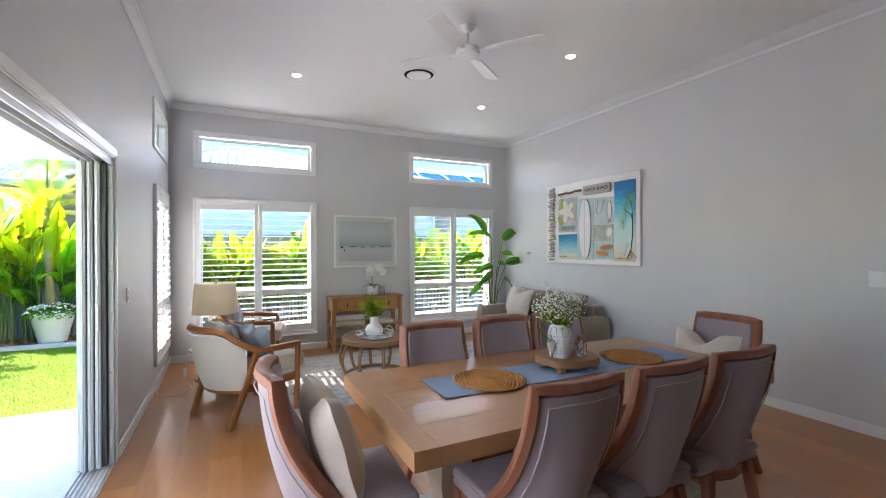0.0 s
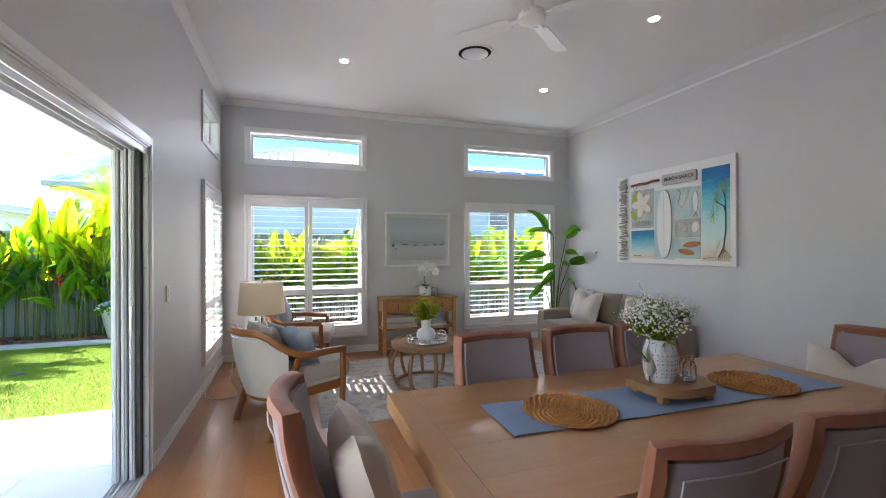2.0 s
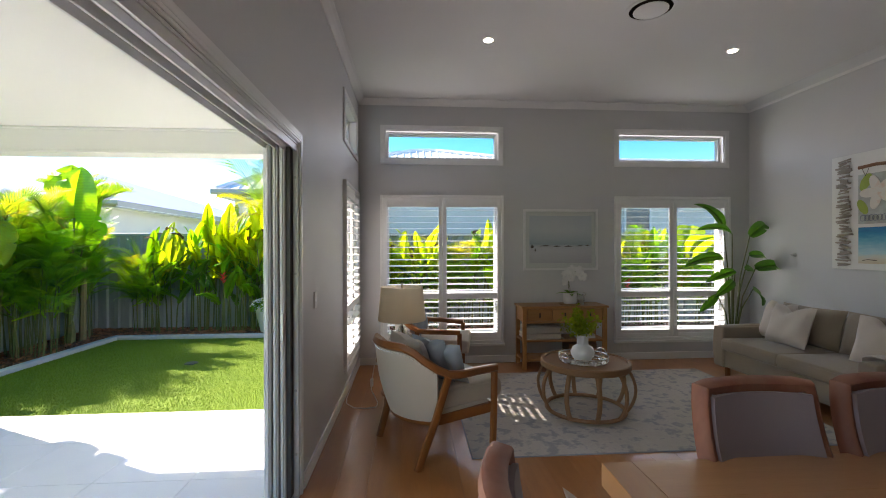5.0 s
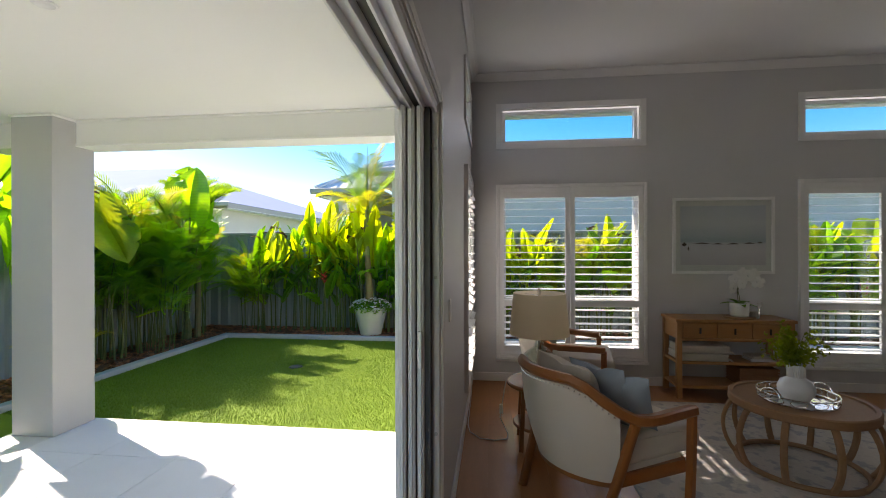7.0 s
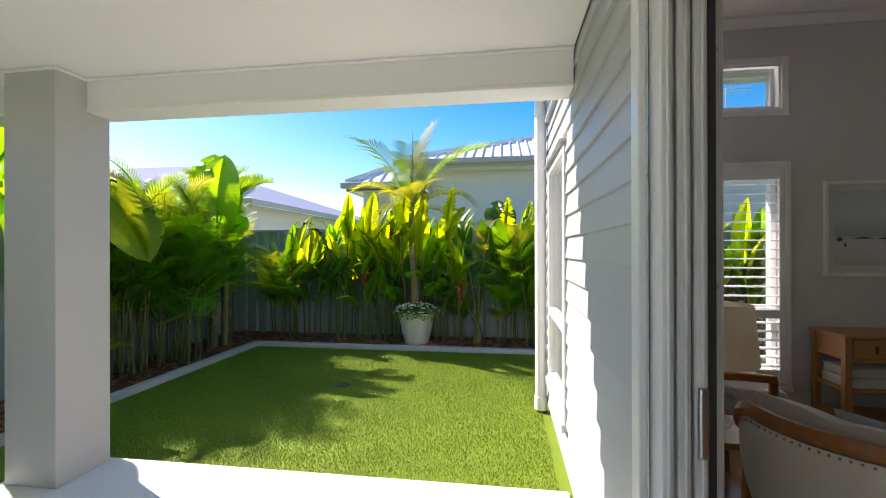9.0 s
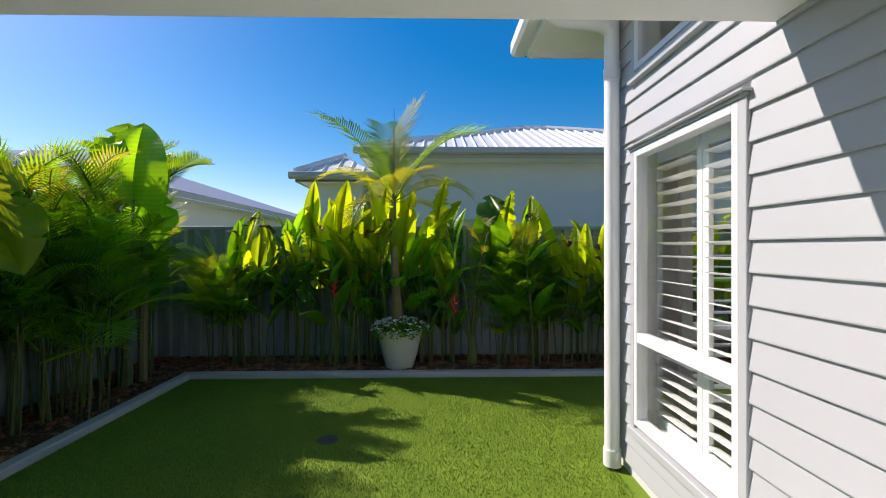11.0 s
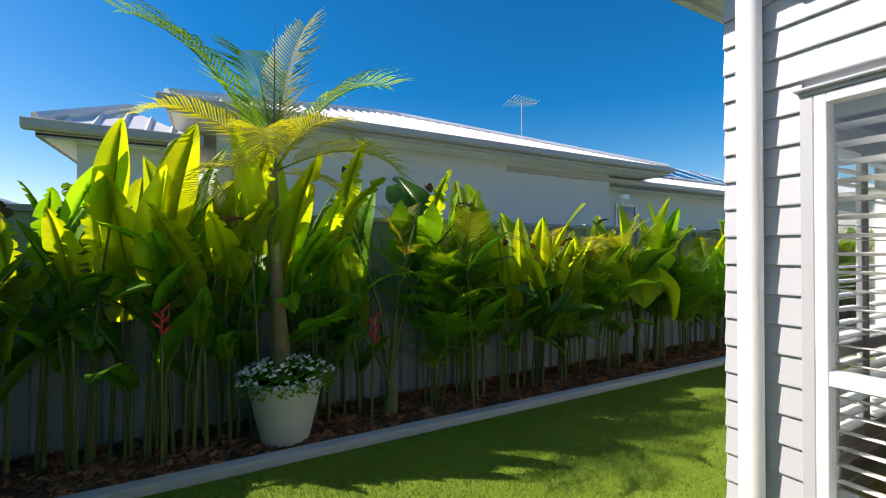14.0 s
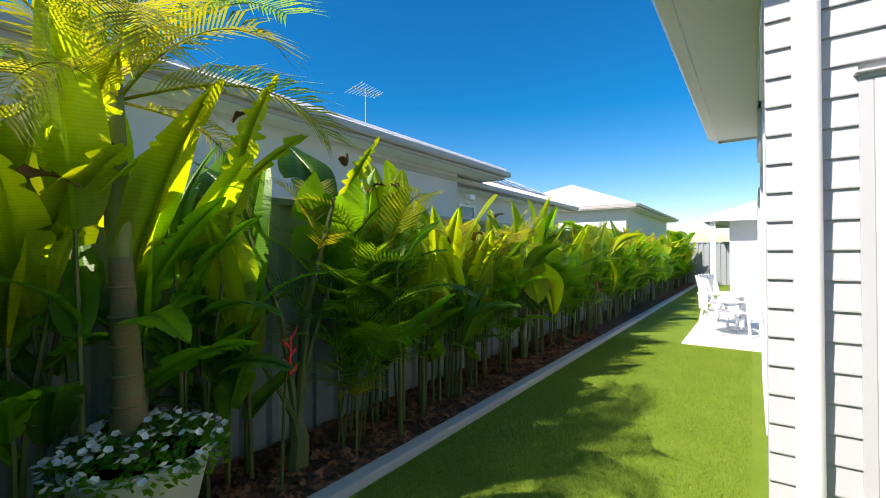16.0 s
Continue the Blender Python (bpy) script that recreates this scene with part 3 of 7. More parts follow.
def hip_roof(x0, x1, y0, y1, z, rise, ribs, material, parent, hip=None, hip_e=None):
    """A hipped roof of ribbed steel, its ribs standing proud as bars."""
    run = min(x1 - x0, y1 - y0) / 2
    bm = bmesh.new()
    if x1 - x0 >= y1 - y0:
        hip = hip or run
        hip_e = hip_e or hip
        r0, r1 = (x0 + hip, y0 + run, z + rise), (x1 - hip_e, y0 + run, z + rise)
    else:
        r0, r1 = (x0 + run, y0 + run, z + rise), (x0 + run, y1 - run, z + rise)
    c = [bm.verts.new(v) for v in ((x0, y0, z), (x1, y0, z), (x1, y1, z), (x0, y1, z))]
    a, b = bm.verts.new(r0), bm.verts.new(r1)
    if x1 - x0 >= y1 - y0:
        for f in ((c[0], c[1], b, a), (c[1], c[2], b), (c[2], c[3], a, b), (c[3], c[0], a)):
            bm.faces.new(f)
    else:
        for f in ((c[0], c[1], a), (c[1], c[2], b, a), (c[2], c[3], b), (c[3], c[0], a, b)):
            bm.faces.new(f)
    bm.faces.new(c[::-1])
    roof = part("roof", bm, material, parent)
    if ribs:
        n = int((x1 - x0) / ribs)
        for k in range(1, n):
            x = x0 + k * (x1 - x0) / n
            d = min((x - x0) * run / (hip or run), (x1 - x) * run / (hip_e or run), run)
            h = rise * d / run
            part("rib", tube([(x, y0, z + 0.012), (x, y0 + d, z + h + 0.012)], 0.028, 4), material, roof)
        for p, q in (((x0, y0, z), r0), ((x1, y0, z), r1), (r0, r1)):
            part("ridge_cap", tube([Vector(p) + Vector((0, 0, 0.03)), Vector(q) + Vector((0, 0, 0.03))], 0.07, 6), material, roof)
    return roof


def neighbour(x0, x1, y0, y1, eave, rise, over, material, label, ribs=0.3, wx1=None, hip=None, hip_e=None):
    top = tagged(new("neighbour_house"), label, "house", "neighbouring houses")
    part("wall", boxed(x0 + over, (wx1 or x1 - over), y0 + over, y1 - over, GZ, eave - 0.05), M_EXT, top)
    part("soffit", boxed(x0, x1, y0, y1, eave - 0.06, eave - 0.04), M_SOFFIT, top)
    hip_roof(x0, x1, y0, y1, eave + 0.1, rise, ribs, material, top, hip, hip_e)
    part("fascia", frame_flat(x0, x1, y0, y1, eave - 0.08, eave + 0.09), M_GUTTER, top)
    gutter((x0 - 0.1, y0 - 0.001, eave - 0.02), (x1 + 0.1, y0 - 0.001, eave - 0.02), (0, -1, 0), M_GUTTER, "gutter", top)
    return top


def frame_flat(x0, x1, y0, y1, z0, z1, t=0.03):
    bm = bmesh.new()
    box(bm, x0, x1, y0, y0 + t, z0, z1)
    box(bm, x0, x1, y1 - t, y1, z0, z1)
    box(bm, x0, x0 + t, y0 + t, y1 - t, z0, z1)
    box(bm, x1 - t, x1, y0 + t, y1 - t, z0, z1)
    return bm


h1 = neighbour(-3.5, 6.3, 11.6, 16.8, 3.22, 1.08, 0.55, M_ROOF, "white rendered house with a pale ribbed steel roof", 0.2, 5.0, 3.6, 5.6)
neighbour(-4.75, -3.2, 11.75, 16.0, 2.78, 0.45, 0.3, M_ROOF, "low porch with a pale steel roof beside a house", 0.25)
h2 = neighbour(2.2, 13.4, 12.25, 17.5, 2.98, 1.25, 0.5, M_ROOF, "white rendered house with solar panels on its roof")
neighbour(16.2, 28.0, 10.6, 19.0, 3.3, 1.7, 0.5, M_ROOF, "distant white house with a pale hipped roof", 0)
neighbour(-26.0, -7.6, 12.6, 26.0, 2.6, 2.3, 0.5, M_ROOF_BLUE, "house with a blue-grey steel hipped roof beyond the fence", 0)
M_SOLAR = mat("solar_panel", (0.02, 0.035, 0.075), 0.12, 0.1, 3, coat=0.5)
for k in range(7):
    pan = thing("solar_panel", 5.0 + k * 1.02, 13.0, 3.437, "dark blue solar panel on a steel roof", "solar panel", "solar panels", rx=25.46)
    part("cells", boxed(0, 0.98, 0, 1.6, 0.06, 0.085), M_SOLAR, pan)
    part("frame", frame_flat(-0.01, 0.99, -0.01, 1.61, 0.045, 0.09, 0.02), M_ALU, pan)
for x, z in ((5.2, 2.35),):
    cu = thing("flood_light", x, 11.95, z, "white outdoor flood light under an eave", "light")
    part("body", boxed(-0.12, 0.12, -0.1, 0.04, 0.2, 0.34, 0.03, 2), M_TRIM, cu)
    part("arm", boxed(-0.03, 0.03, 0.0, 0.1, 0.1, 0.22, 0.01), M_TRIM, cu)
sidew = tagged(new("neighbour_window"), "white framed window in a rendered wall", "window", kind="structure")
part("frame", frame_bm("y", 12.71, 12.748, 5.9, 6.7, 1.9, 2.6, 0.06), M_ALU, sidew)
part("pane", boxed(5.96, 6.64, 12.735, 12.74, 1.96, 2.54), M_SOLAR, sidew)

ant = thing("tv_antenna", 4.55, 14.7, 3.75, "grey metal television antenna on a roof", "antenna")
part("mast", tube([(0, 0, 0), (0, 0, 1.85)], 0.022, 8), M_STEEL, ant)
boom = part("boom", tube([(-0.55, -0.1, 1.7), (0.6, 0.1, 1.86)], 0.016, 6), M_STEEL, ant)
for k in range(9):
    s = k / 8
    p = Vector((-0.5, -0.09, 1.71)).lerp(Vector((0.55, 0.09, 1.86)), s)
    h = 0.38 - 0.16 * s
    part("rod", tube([p - Vector((0.12 * h, h, -0.1 * h)), p + Vector((0.12 * h, h, -0.1 * h))], 0.008, 5), M_STEEL, boom)

# the outdoor area at the far side of the house
setting("far_patio", boxed(4.02, 12.5, 2.0, 7.46, GZ - 0.1, GZ + 0.025), M_PAVER)
wing = tagged(new("house_wing"), "white wing of the house with a low roof", "house", kind="structure")
part("wall", boxed(13.2, 17.0, 2.0, 7.2, GZ, 2.35), M_EXT, wing)
hip_roof(12.6, 17.6, 1.4, 7.9, 2.42, 1.0, 0, M_ROOF, wing)
part("fascia", frame_flat(12.6, 17.6, 1.4, 7.9, 2.28, 2.42), M_TRIM, wing)
part("post", boxed(12.75, 12.9, 7.55, 7.7, GZ, 2.3), M_TRIM, wing)


def outdoor_chair(x, y, rz):
    ch = thing("garden_chair", x, y, GZ + 0.025, "white slatted garden chair on the paving", "chair", "garden chairs", rz=rz)
    for sx in (-0.26, 0.26):
        part("front_leg", tube([(sx, 0.25, 0), (sx, 0.22, 0.38)], 0.022, 6), M_TRIM, ch)
        part("back_leg", tube([(sx, -0.28, 0), (sx, -0.2, 0.36), (sx, -0.34, 0.9)], 0.022, 6), M_TRIM, ch)
        part("armrest", boxed(sx - 0.04, sx + 0.04, -0.3, 0.3, 0.55, 0.575, 0.006), M_TRIM, ch)
    for k in range(5):
        part("seat_slat", boxed(-0.25, 0.25, -0.22 + k * 0.1, -0.14 + k * 0.1, 0.37, 0.39, 0.004), M_TRIM, ch)
        part("back_slat", boxed(-0.22 + k * 0.09, -0.15 + k * 0.09, -0.34, -0.32, 0.4, 0.92, 0.004), M_TRIM, ch)


outdoor_chair(5.1, 6.95, 200)
outdoor_chair(6.3, 7.05, 150)
ot = thing("garden_table", 5.75, 6.75, GZ + 0.025, "round white garden table on the paving", "table")
part("tabletop", lathe([(0.0, 0.6), (0.42, 0.6), (0.43, 0.615), (0.42, 0.63), (0, 0.63)], 28), M_TRIM, ot)
part("pedestal", lathe([(0.2, 0), (0.2, 0.02), (0.04, 0.06), (0.04, 0.6)], 16), M_TRIM, ot)
# ---- garden plants ----
M_LEAF = leaf_mat("heliconia_leaf", (0.10, 0.28, 0.015), (0.15, 0.33, 0.02), 0.35, ribs=24)
# brighter yellow copy of the leaf, paints sunlight into the upper leaves
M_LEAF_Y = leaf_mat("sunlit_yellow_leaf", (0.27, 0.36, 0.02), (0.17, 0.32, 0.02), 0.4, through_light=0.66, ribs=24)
M_LEAF_D = leaf_mat("dark_leaf", (0.06, 0.16, 0.015), (0.09, 0.22, 0.02), 0.35, through_light=0.4, ribs=9)
M_LEAF_B = leaf_mat("bright_ribbed_leaf", (0.17, 0.36, 0.02), (0.13, 0.31, 0.02), 0.4, through_light=0.6, ribs=9)
M_PALM = leaf_mat("palm_leaflet", (0.12, 0.25, 0.02), (0.19, 0.30, 0.02), 0.55)
# own yellow of palm fronds; also paints sun onto bamboo palm tops
M_PALM_Y = leaf_mat("yellow_and_sunlit_palm_leaflet", (0.24, 0.25, 0.03), (0.16, 0.22, 0.025), 0.6, through_light=0.55)
M_STEM = mat("green_stem", (0.09, 0.13, 0.03), 0.5, 0.25, 8, 0.1, 60, second=(0.16, 0.12, 0.04), amount=0.6, random=0.2)
M_TRUNK = mat("ringed_palm_trunk", (0.23, 0.155, 0.07), 0.7, 0.2, 6, 0.2, 50, stretch=(1, 1, 6), bump=0.4, bump_scale=40, second=(0.12, 0.16, 0.05), amount=0.6)
M_SHAFT = mat("green_crownshaft", (0.24, 0.26, 0.05), 0.45, 0.2, 6, 0.1, 40, second=(0.15, 0.20, 0.04), amount=0.6)
M_DRY = mat("dry_brown_leaf", (0.16, 0.075, 0.03), 0.8, 0.3, 12, 0.2, 60)
M_RED = mat("red_bract", (0.55, 0.02, 0.015), 0.4, 0.15, 20)
M_POT = mat("white_ceramic_pot", (0.62, 0.62, 0.60), 0.55, 0.06, 5, 0.03, 60, bump=0.05)
M_WHITE_PETAL = mat("white_petal", (0.80, 0.80, 0.78), 0.5, 0.05, 30)
rnd = random.Random(11)


def paddle(length, width, droop, fold, tear=0.0, wave=0.0, rows=11, seed=0, heart=0.0):
    """One broad leaf from the origin along +y, bending down with droop, halves folded up by fold, edges torn to the rib here and there."""
    r = random.Random(seed)
    bm = bmesh.new()
    spine = []
    y, z = 0.0, 0.0
    for i in range(rows + 1):
        s = i / rows
        w = width * 0.5 * (math.sin(math.pi * min(1, s * 0.93 + 0.07)) ** 0.55) * (1.05 - 0.35 * s)
        if heart:
            w = width * 0.5 * max(0.004, math.sin(math.pi * (0.12 + 0.88 * s)) ** 0.75) * (1.1 - 0.3 * s)
        if s > 0.999:
            w = 0.002
        spine.append((Vector((0, y, z)), w, s))
        y += length / rows * math.cos(droop * s)
        z -= length / rows * math.sin(droop * s)
    mid = [bm.verts.new(p) for p, _, _ in spine]
    for side in (-1, 1):
        def edge(i, q, slip=0.0, drop=0.0):
            p, w, s = spine[i]
            back = -heart * width * 0.35 * q * q * max(0, 1 - 2.2 * s)
            wob = wave * math.sin(9 * s + seed + side) * q
            return bm.verts.new((side * w * q, p.y + back + 0.05 * width * q + slip, p.z + w * q * fold + wob - drop))
        inner, outer = edge(0, 0.5), edge(0, 1.0)
        sag = 0.0
        for i in range(rows):
            cut = tear and 0 < i < rows - 1 and r.random() < tear
            inner_2 = edge(i + 1, 0.5)
            outer_2 = edge(i + 1, 1.0 - (0.22 * r.random() if cut else 0.0), -0.35 * length / rows if cut else 0.0, sag)
            bm.faces.new((mid[i], inner, inner_2, mid[i + 1]))
            bm.faces.new((inner, outer, outer_2, inner_2))
            inner, outer = inner_2, outer_2
            if cut:
                sag = r.uniform(0.0, 0.12) * width
                outer = edge(i + 1, 1.0 - 0.15 * r.random(), 0.3 * length / rows, sag)
    tube([p - Vector((0, 0, 0.004)) for p, _, s in spine if s < 0.93], [0.010 * (1 - 0.8 * s) * length / 0.7 for _, _, s in spine if s < 0.93], 5, bm)
    return bm


def mesh_of(bm, material, name):
    me = bpy.data.meshes.new(name)
    bm.to_mesh(me)
    bm.free()
    me.materials.append(material)
    for p in me.polygons:
        p.use_smooth = True
    return me


PADDLES = {}
for key, m in (("g", M_LEAF), ("y", M_LEAF_Y), ("d", M_LEAF_D)):
    PADDLES[key] = [mesh_of(paddle(0.74, 0.235, d, f, t, 0.010, 18, seed=i * 3 + ord(key)), m, "leaf")
                    for i, (d, f, t) in enumerate(((0.4, 0.25, 0.12), (0.75, 0.15, 0.45), (0.2, 0.55, 0.0), (1.3, 0.15, 0.5), (0.55, 0.1, 0.6)))]
EARS = {key: [mesh_of(paddle(0.62, 0.56, d, 0.18, 0.05, 0.02, 12, i + 40, 1.0), m, "leaf") for i, d in enumerate((0.5, 0.9))]
        for key, m in (("g", M_LEAF), ("y", M_LEAF_Y), ("d", M_LEAF_D), ("b", M_LEAF_B))}


def frond_bm(length, leaflet, pairs, droop, width=0.028, vee=0.35, seed=0, hang=0.5):
    """A feather leaf: a bending rib with pointed leaflets on both sides."""
    r = random.Random(seed)
    bm = bmesh.new()
    pts = []
    y, z = 0.0, 0.0
    n = 14
    for i in range(n + 1):
        s = i / n
        pts.append(Vector((0, y, z)))
        a = droop * s * s
        y += length / n * math.cos(a)
        z -= length / n * math.sin(a)
    tube(pts, [0.012 * (1 - 0.85 * i / n) for i in range(n + 1)], 5, bm)
    for k in range(pairs):
        s = 0.14 + 0.85 * k / (pairs - 1)
        i = min(n - 1, int(s * n))
        p = pts[i].lerp(pts[i + 1], s * n - i)
        d = (pts[i + 1] - pts[i]).normalized()
        ll = leaflet * (0.45 + 0.75 * math.sin(math.pi * (0.12 + 0.8 * s))) * r.uniform(0.88, 1.1)
        for sx in (-1, 1):
            out = (Vector((sx, 0, vee)).normalized() + d * (0.55 + 0.6 * s)).normalized()
            tip = p + out * ll + Vector((0, 0, -hang * ll * ll * 1.6 * r.uniform(0.6, 1.3)))
            mid = p + out * ll * 0.5 + Vector((0, 0, -0.02 * hang))
            wv = d * width * 0.5
            v = [bm.verts.new(q) for q in (p - wv * 0.5, mid - wv, tip, mid + wv, p + wv * 0.5)]
            bm.faces.new((v[0], v[1], v[3], v[4]))
            bm.faces.new((v[1], v[2], v[3]))
    return bm


FEATHERS = [mesh_of(frond_bm(0.50, 0.19, 17, d, 0.017, 0.3, 7 + i, 0.5), m, "frond") for i, (d, m) in enumerate(((0.9, M_PALM), (1.3, M_LEAF), (0.6, M_LEAF_D), (1.1, M_PALM_Y)))]
BIG_FRONDS = [mesh_of(frond_bm(1.5, 0.42, 40, d, 0.024, 0.45, 20 + i, 0.45), m, "frond") for i, (d, m) in enumerate(((1.0, M_PALM), (1.5, M_PALM_Y), (0.5, M_PALM_Y), (1.9, M_PALM_Y)))]


DRY = mesh_of(paddle(0.6, 0.26, 1.6, 0.7, 0.5, 0.03, 8, 91), M_DRY, "dry_tip")


def aim(x, y, z, heading, pitch, roll=0.0, size=1.0):
    """+y of the mesh goes towards heading (degrees from +y to -x) and up by pitch."""
    return pose(x, y, z, 0, 0, heading) @ pose(0, 0, 0, pitch, 0, 0) @ pose(0, 0, 0, 0, roll, 0) @ Matrix.Diagonal((size, size, size, 1))


def put(name, me, parent, m):
    ob = new(name, me)
    ob.parent = parent
    ob.matrix_basis = m
    return ob


def heliconia(x, y, stems, height, tint="gdgd", spread=0.22, label="tall heliconia with upright paddle leaves in the garden bed", yellow=0.5, big=1.0):
    top = thing("heliconia", x, y, GZ + 0.03, label, "plant", "garden plants")
    for k in range(stems + stems // 2):
        bx, by = rnd.uniform(-spread, spread), rnd.uniform(-spread * 0.6, spread * 0.6)
        size = big * rnd.uniform(0.85, 1.3)
        full = height * rnd.uniform(0.82, 1.12)
        h = max(0.45, full - 0.66 * size)
        lean = Vector((rnd.uniform(-0.2, 0.2), rnd.uniform(-0.16, 0.08)))
        tip = Vector((bx + lean.x * h * 0.6, by + lean.y * h * 0.6, h))
        sb = tube([(bx, by, -0.05), (bx + lean.x * h * 0.15, by + lean.y * h * 0.15, h * 0.5), tip], [0.016, 0.012, 0.007], 6)
        part("stem", sb, M_STEM, top, smooth=True)
        heading = rnd.choice((0, 180)) + rnd.gauss(0, 40)
        pitch = rnd.uniform(70, 92)
        # tall stems draw the yellow copy: sunlight put in as leaf colour
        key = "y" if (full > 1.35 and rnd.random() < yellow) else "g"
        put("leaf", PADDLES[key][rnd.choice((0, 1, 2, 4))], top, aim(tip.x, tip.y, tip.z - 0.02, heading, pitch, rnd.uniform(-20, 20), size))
        if full > 1.5 and rnd.random() < 0.3:
            up = Vector((-math.sin(radians(heading)) * math.cos(radians(pitch)), math.cos(radians(heading)) * math.cos(radians(pitch)), math.sin(radians(pitch))))
            end = tip + up * 0.5 * size
            put("dry_tip", DRY, top, aim(end.x, end.y, end.z, heading + rnd.uniform(-90, 90), pitch - 30, rnd.uniform(-60, 60), rnd.uniform(0.22, 0.4)))
        for j in range(rnd.choice((1, 2, 2, 3))):
            s = rnd.uniform(0.45, 0.95)
            p = Vector((bx, by, 0)).lerp(tip, s)
            put("leaf", PADDLES[rnd.choice(tint)][rnd.choice((0, 1, 2, 3))], top, aim(p.x, p.y, p.z, rnd.uniform(0, 360), rnd.uniform(35, 72), rnd.uniform(-40, 40), rnd.uniform(0.6, 0.95)))
    return top


def ear_plant(x, y, leaves, height, label="elephant ear plant with very large ribbed leaves", size=1.0, bright=0.5):
    top = thing("elephant_ear", x, y, GZ + 0.03, label, "plant", "garden plants")
    part("trunk", tube([(0, 0, -0.05), (0.02, 0, 0.18), (0.0, 0.02, 0.34)], [0.07, 0.06, 0.035], 8), M_STEM, top, smooth=True)
    for k in range(leaves):
        a = math.radians(360 * k / leaves + rnd.uniform(-30, 30))
        h = height * (rnd.uniform(0.6, 1.0) if k else 1.0)
        out = rnd.uniform(0.12, 0.42)
        tip = Vector((out * math.cos(a), out * math.sin(a) * 0.6 - 0.05, h))
        part("stem", tube([(0, 0, 0.28), (tip.x * 0.35, tip.y * 0.35, h * 0.6), tip], [0.024, 0.016, 0.010], 6), M_STEM, top, smooth=True)
        key = rnd.choice("yb") if rnd.random() < bright else rnd.choice("gd")
        put("leaf", rnd.choice(EARS[key]), top, aim(tip.x, tip.y, tip.z, math.degrees(a) - 90 + rnd.uniform(-25, 25), rnd.choice((rnd.uniform(-70, -35), rnd.uniform(40, 72))), rnd.uniform(-25, 25), size * rnd.uniform(0.85, 1.2)))
    return top


def cane_palm(x, y, canes, height, label="bamboo palm with feathery green leaves in the garden bed", spread=0.25, sunny=0.4, low=0.5):
    top = thing("bamboo_palm", x, y, GZ + 0.03, label, "palm", "garden plants")
    for k in range(canes):
        bx, by = rnd.uniform(-spread, spread), rnd.uniform(-spread * 0.6, spread * 0.6)
        h = height * rnd.uniform(low, 1.0)
        lx, ly = rnd.uniform(-0.25, 0.25), rnd.uniform(-0.2, 0.12)
        tip = Vector((bx + lx * h * 0.6, by + ly * h * 0.6, h * 0.88))
        part("cane", tube([(bx, by, -0.05), (bx + lx * 0.2 * h, by + ly * 0.2 * h, h * 0.5), tip], [0.008, 0.007, 0.005], 5), M_STEM, top, smooth=True)
        for j in range(8):
            p = Vector((bx, by, 0)).lerp(tip, 0.45 + 0.55 * j / 6 if j < 6 else 1.0)
            # upper fronds turn yellow by chance to imitate sun on the crown
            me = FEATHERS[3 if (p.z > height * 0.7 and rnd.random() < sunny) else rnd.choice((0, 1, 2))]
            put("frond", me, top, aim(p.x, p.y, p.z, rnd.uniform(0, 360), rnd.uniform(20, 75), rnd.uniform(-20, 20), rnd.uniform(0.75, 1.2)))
    return top


# the bed along the back fence, from the corner eastward
cane_palm(-5.32, 7.3, 34, 2.2, "dense bamboo palm in the corner of the garden bed", 0.36, 0.25, 0.55)
cane_palm(-5.62, 7.8, 22, 2.1, spread=0.3, low=0.75, sunny=0.2)
cane_palm(-5.6, 8.6, 16, 2.1, spread=0.3, low=0.75, sunny=0.2)
cane_palm(-5.65, 6.8, 22, 2.25, spread=0.32, low=0.7)
cane_palm(-4.75, 9.0, 6, 1.5, spread=0.2)
tall = ear_plant(-5.38, 8.12, 4, 1.55, size=0.95, bright=0.2)
for tx, ty, tz, hd, pt, sz in ((0.40, -0.44, 1.92, 4, 92, 1.25), (0.16, -0.2, 2.08, 30, 86, 1.15), (0.1, 0.25, 1.95, -20, 80, 1.1)):
    part("stem", tube([(0, 0, 0.28), (tx * 0.5, ty * 0.5, tz * 0.6), (tx, ty, tz)], [0.028, 0.02, 0.012], 6), M_STEM, tall, smooth=True)
    put("leaf", EARS["b"][0], tall, aim(tx, ty, tz, hd, pt, 0, sz))
ear_plant(-5.5, 6.35, 5, 1.95, bright=0.4, size=1.15)
heliconia(-5.6, 6.8, 7, 2.2)
ear_plant(-5.45, 5.3, 6, 2.1, bright=0.3, size=1.25)
cane_palm(-5.4, 4.4, 14, 2.3)
ear_plant(-5.35, 3.4, 6, 2.1, bright=0.3, size=1.25)
heliconia(-5.4, 2.4, 8, 1.9)
heliconia(-5.45, 1.2, 8, 1.9)
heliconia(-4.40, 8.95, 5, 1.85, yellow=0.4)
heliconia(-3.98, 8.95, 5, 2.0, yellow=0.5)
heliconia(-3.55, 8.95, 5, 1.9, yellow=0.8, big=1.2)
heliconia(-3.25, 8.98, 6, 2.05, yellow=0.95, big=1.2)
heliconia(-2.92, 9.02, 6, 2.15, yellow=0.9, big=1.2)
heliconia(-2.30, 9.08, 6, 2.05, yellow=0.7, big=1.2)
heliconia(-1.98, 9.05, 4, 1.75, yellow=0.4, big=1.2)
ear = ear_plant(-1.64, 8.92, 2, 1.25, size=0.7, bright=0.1)
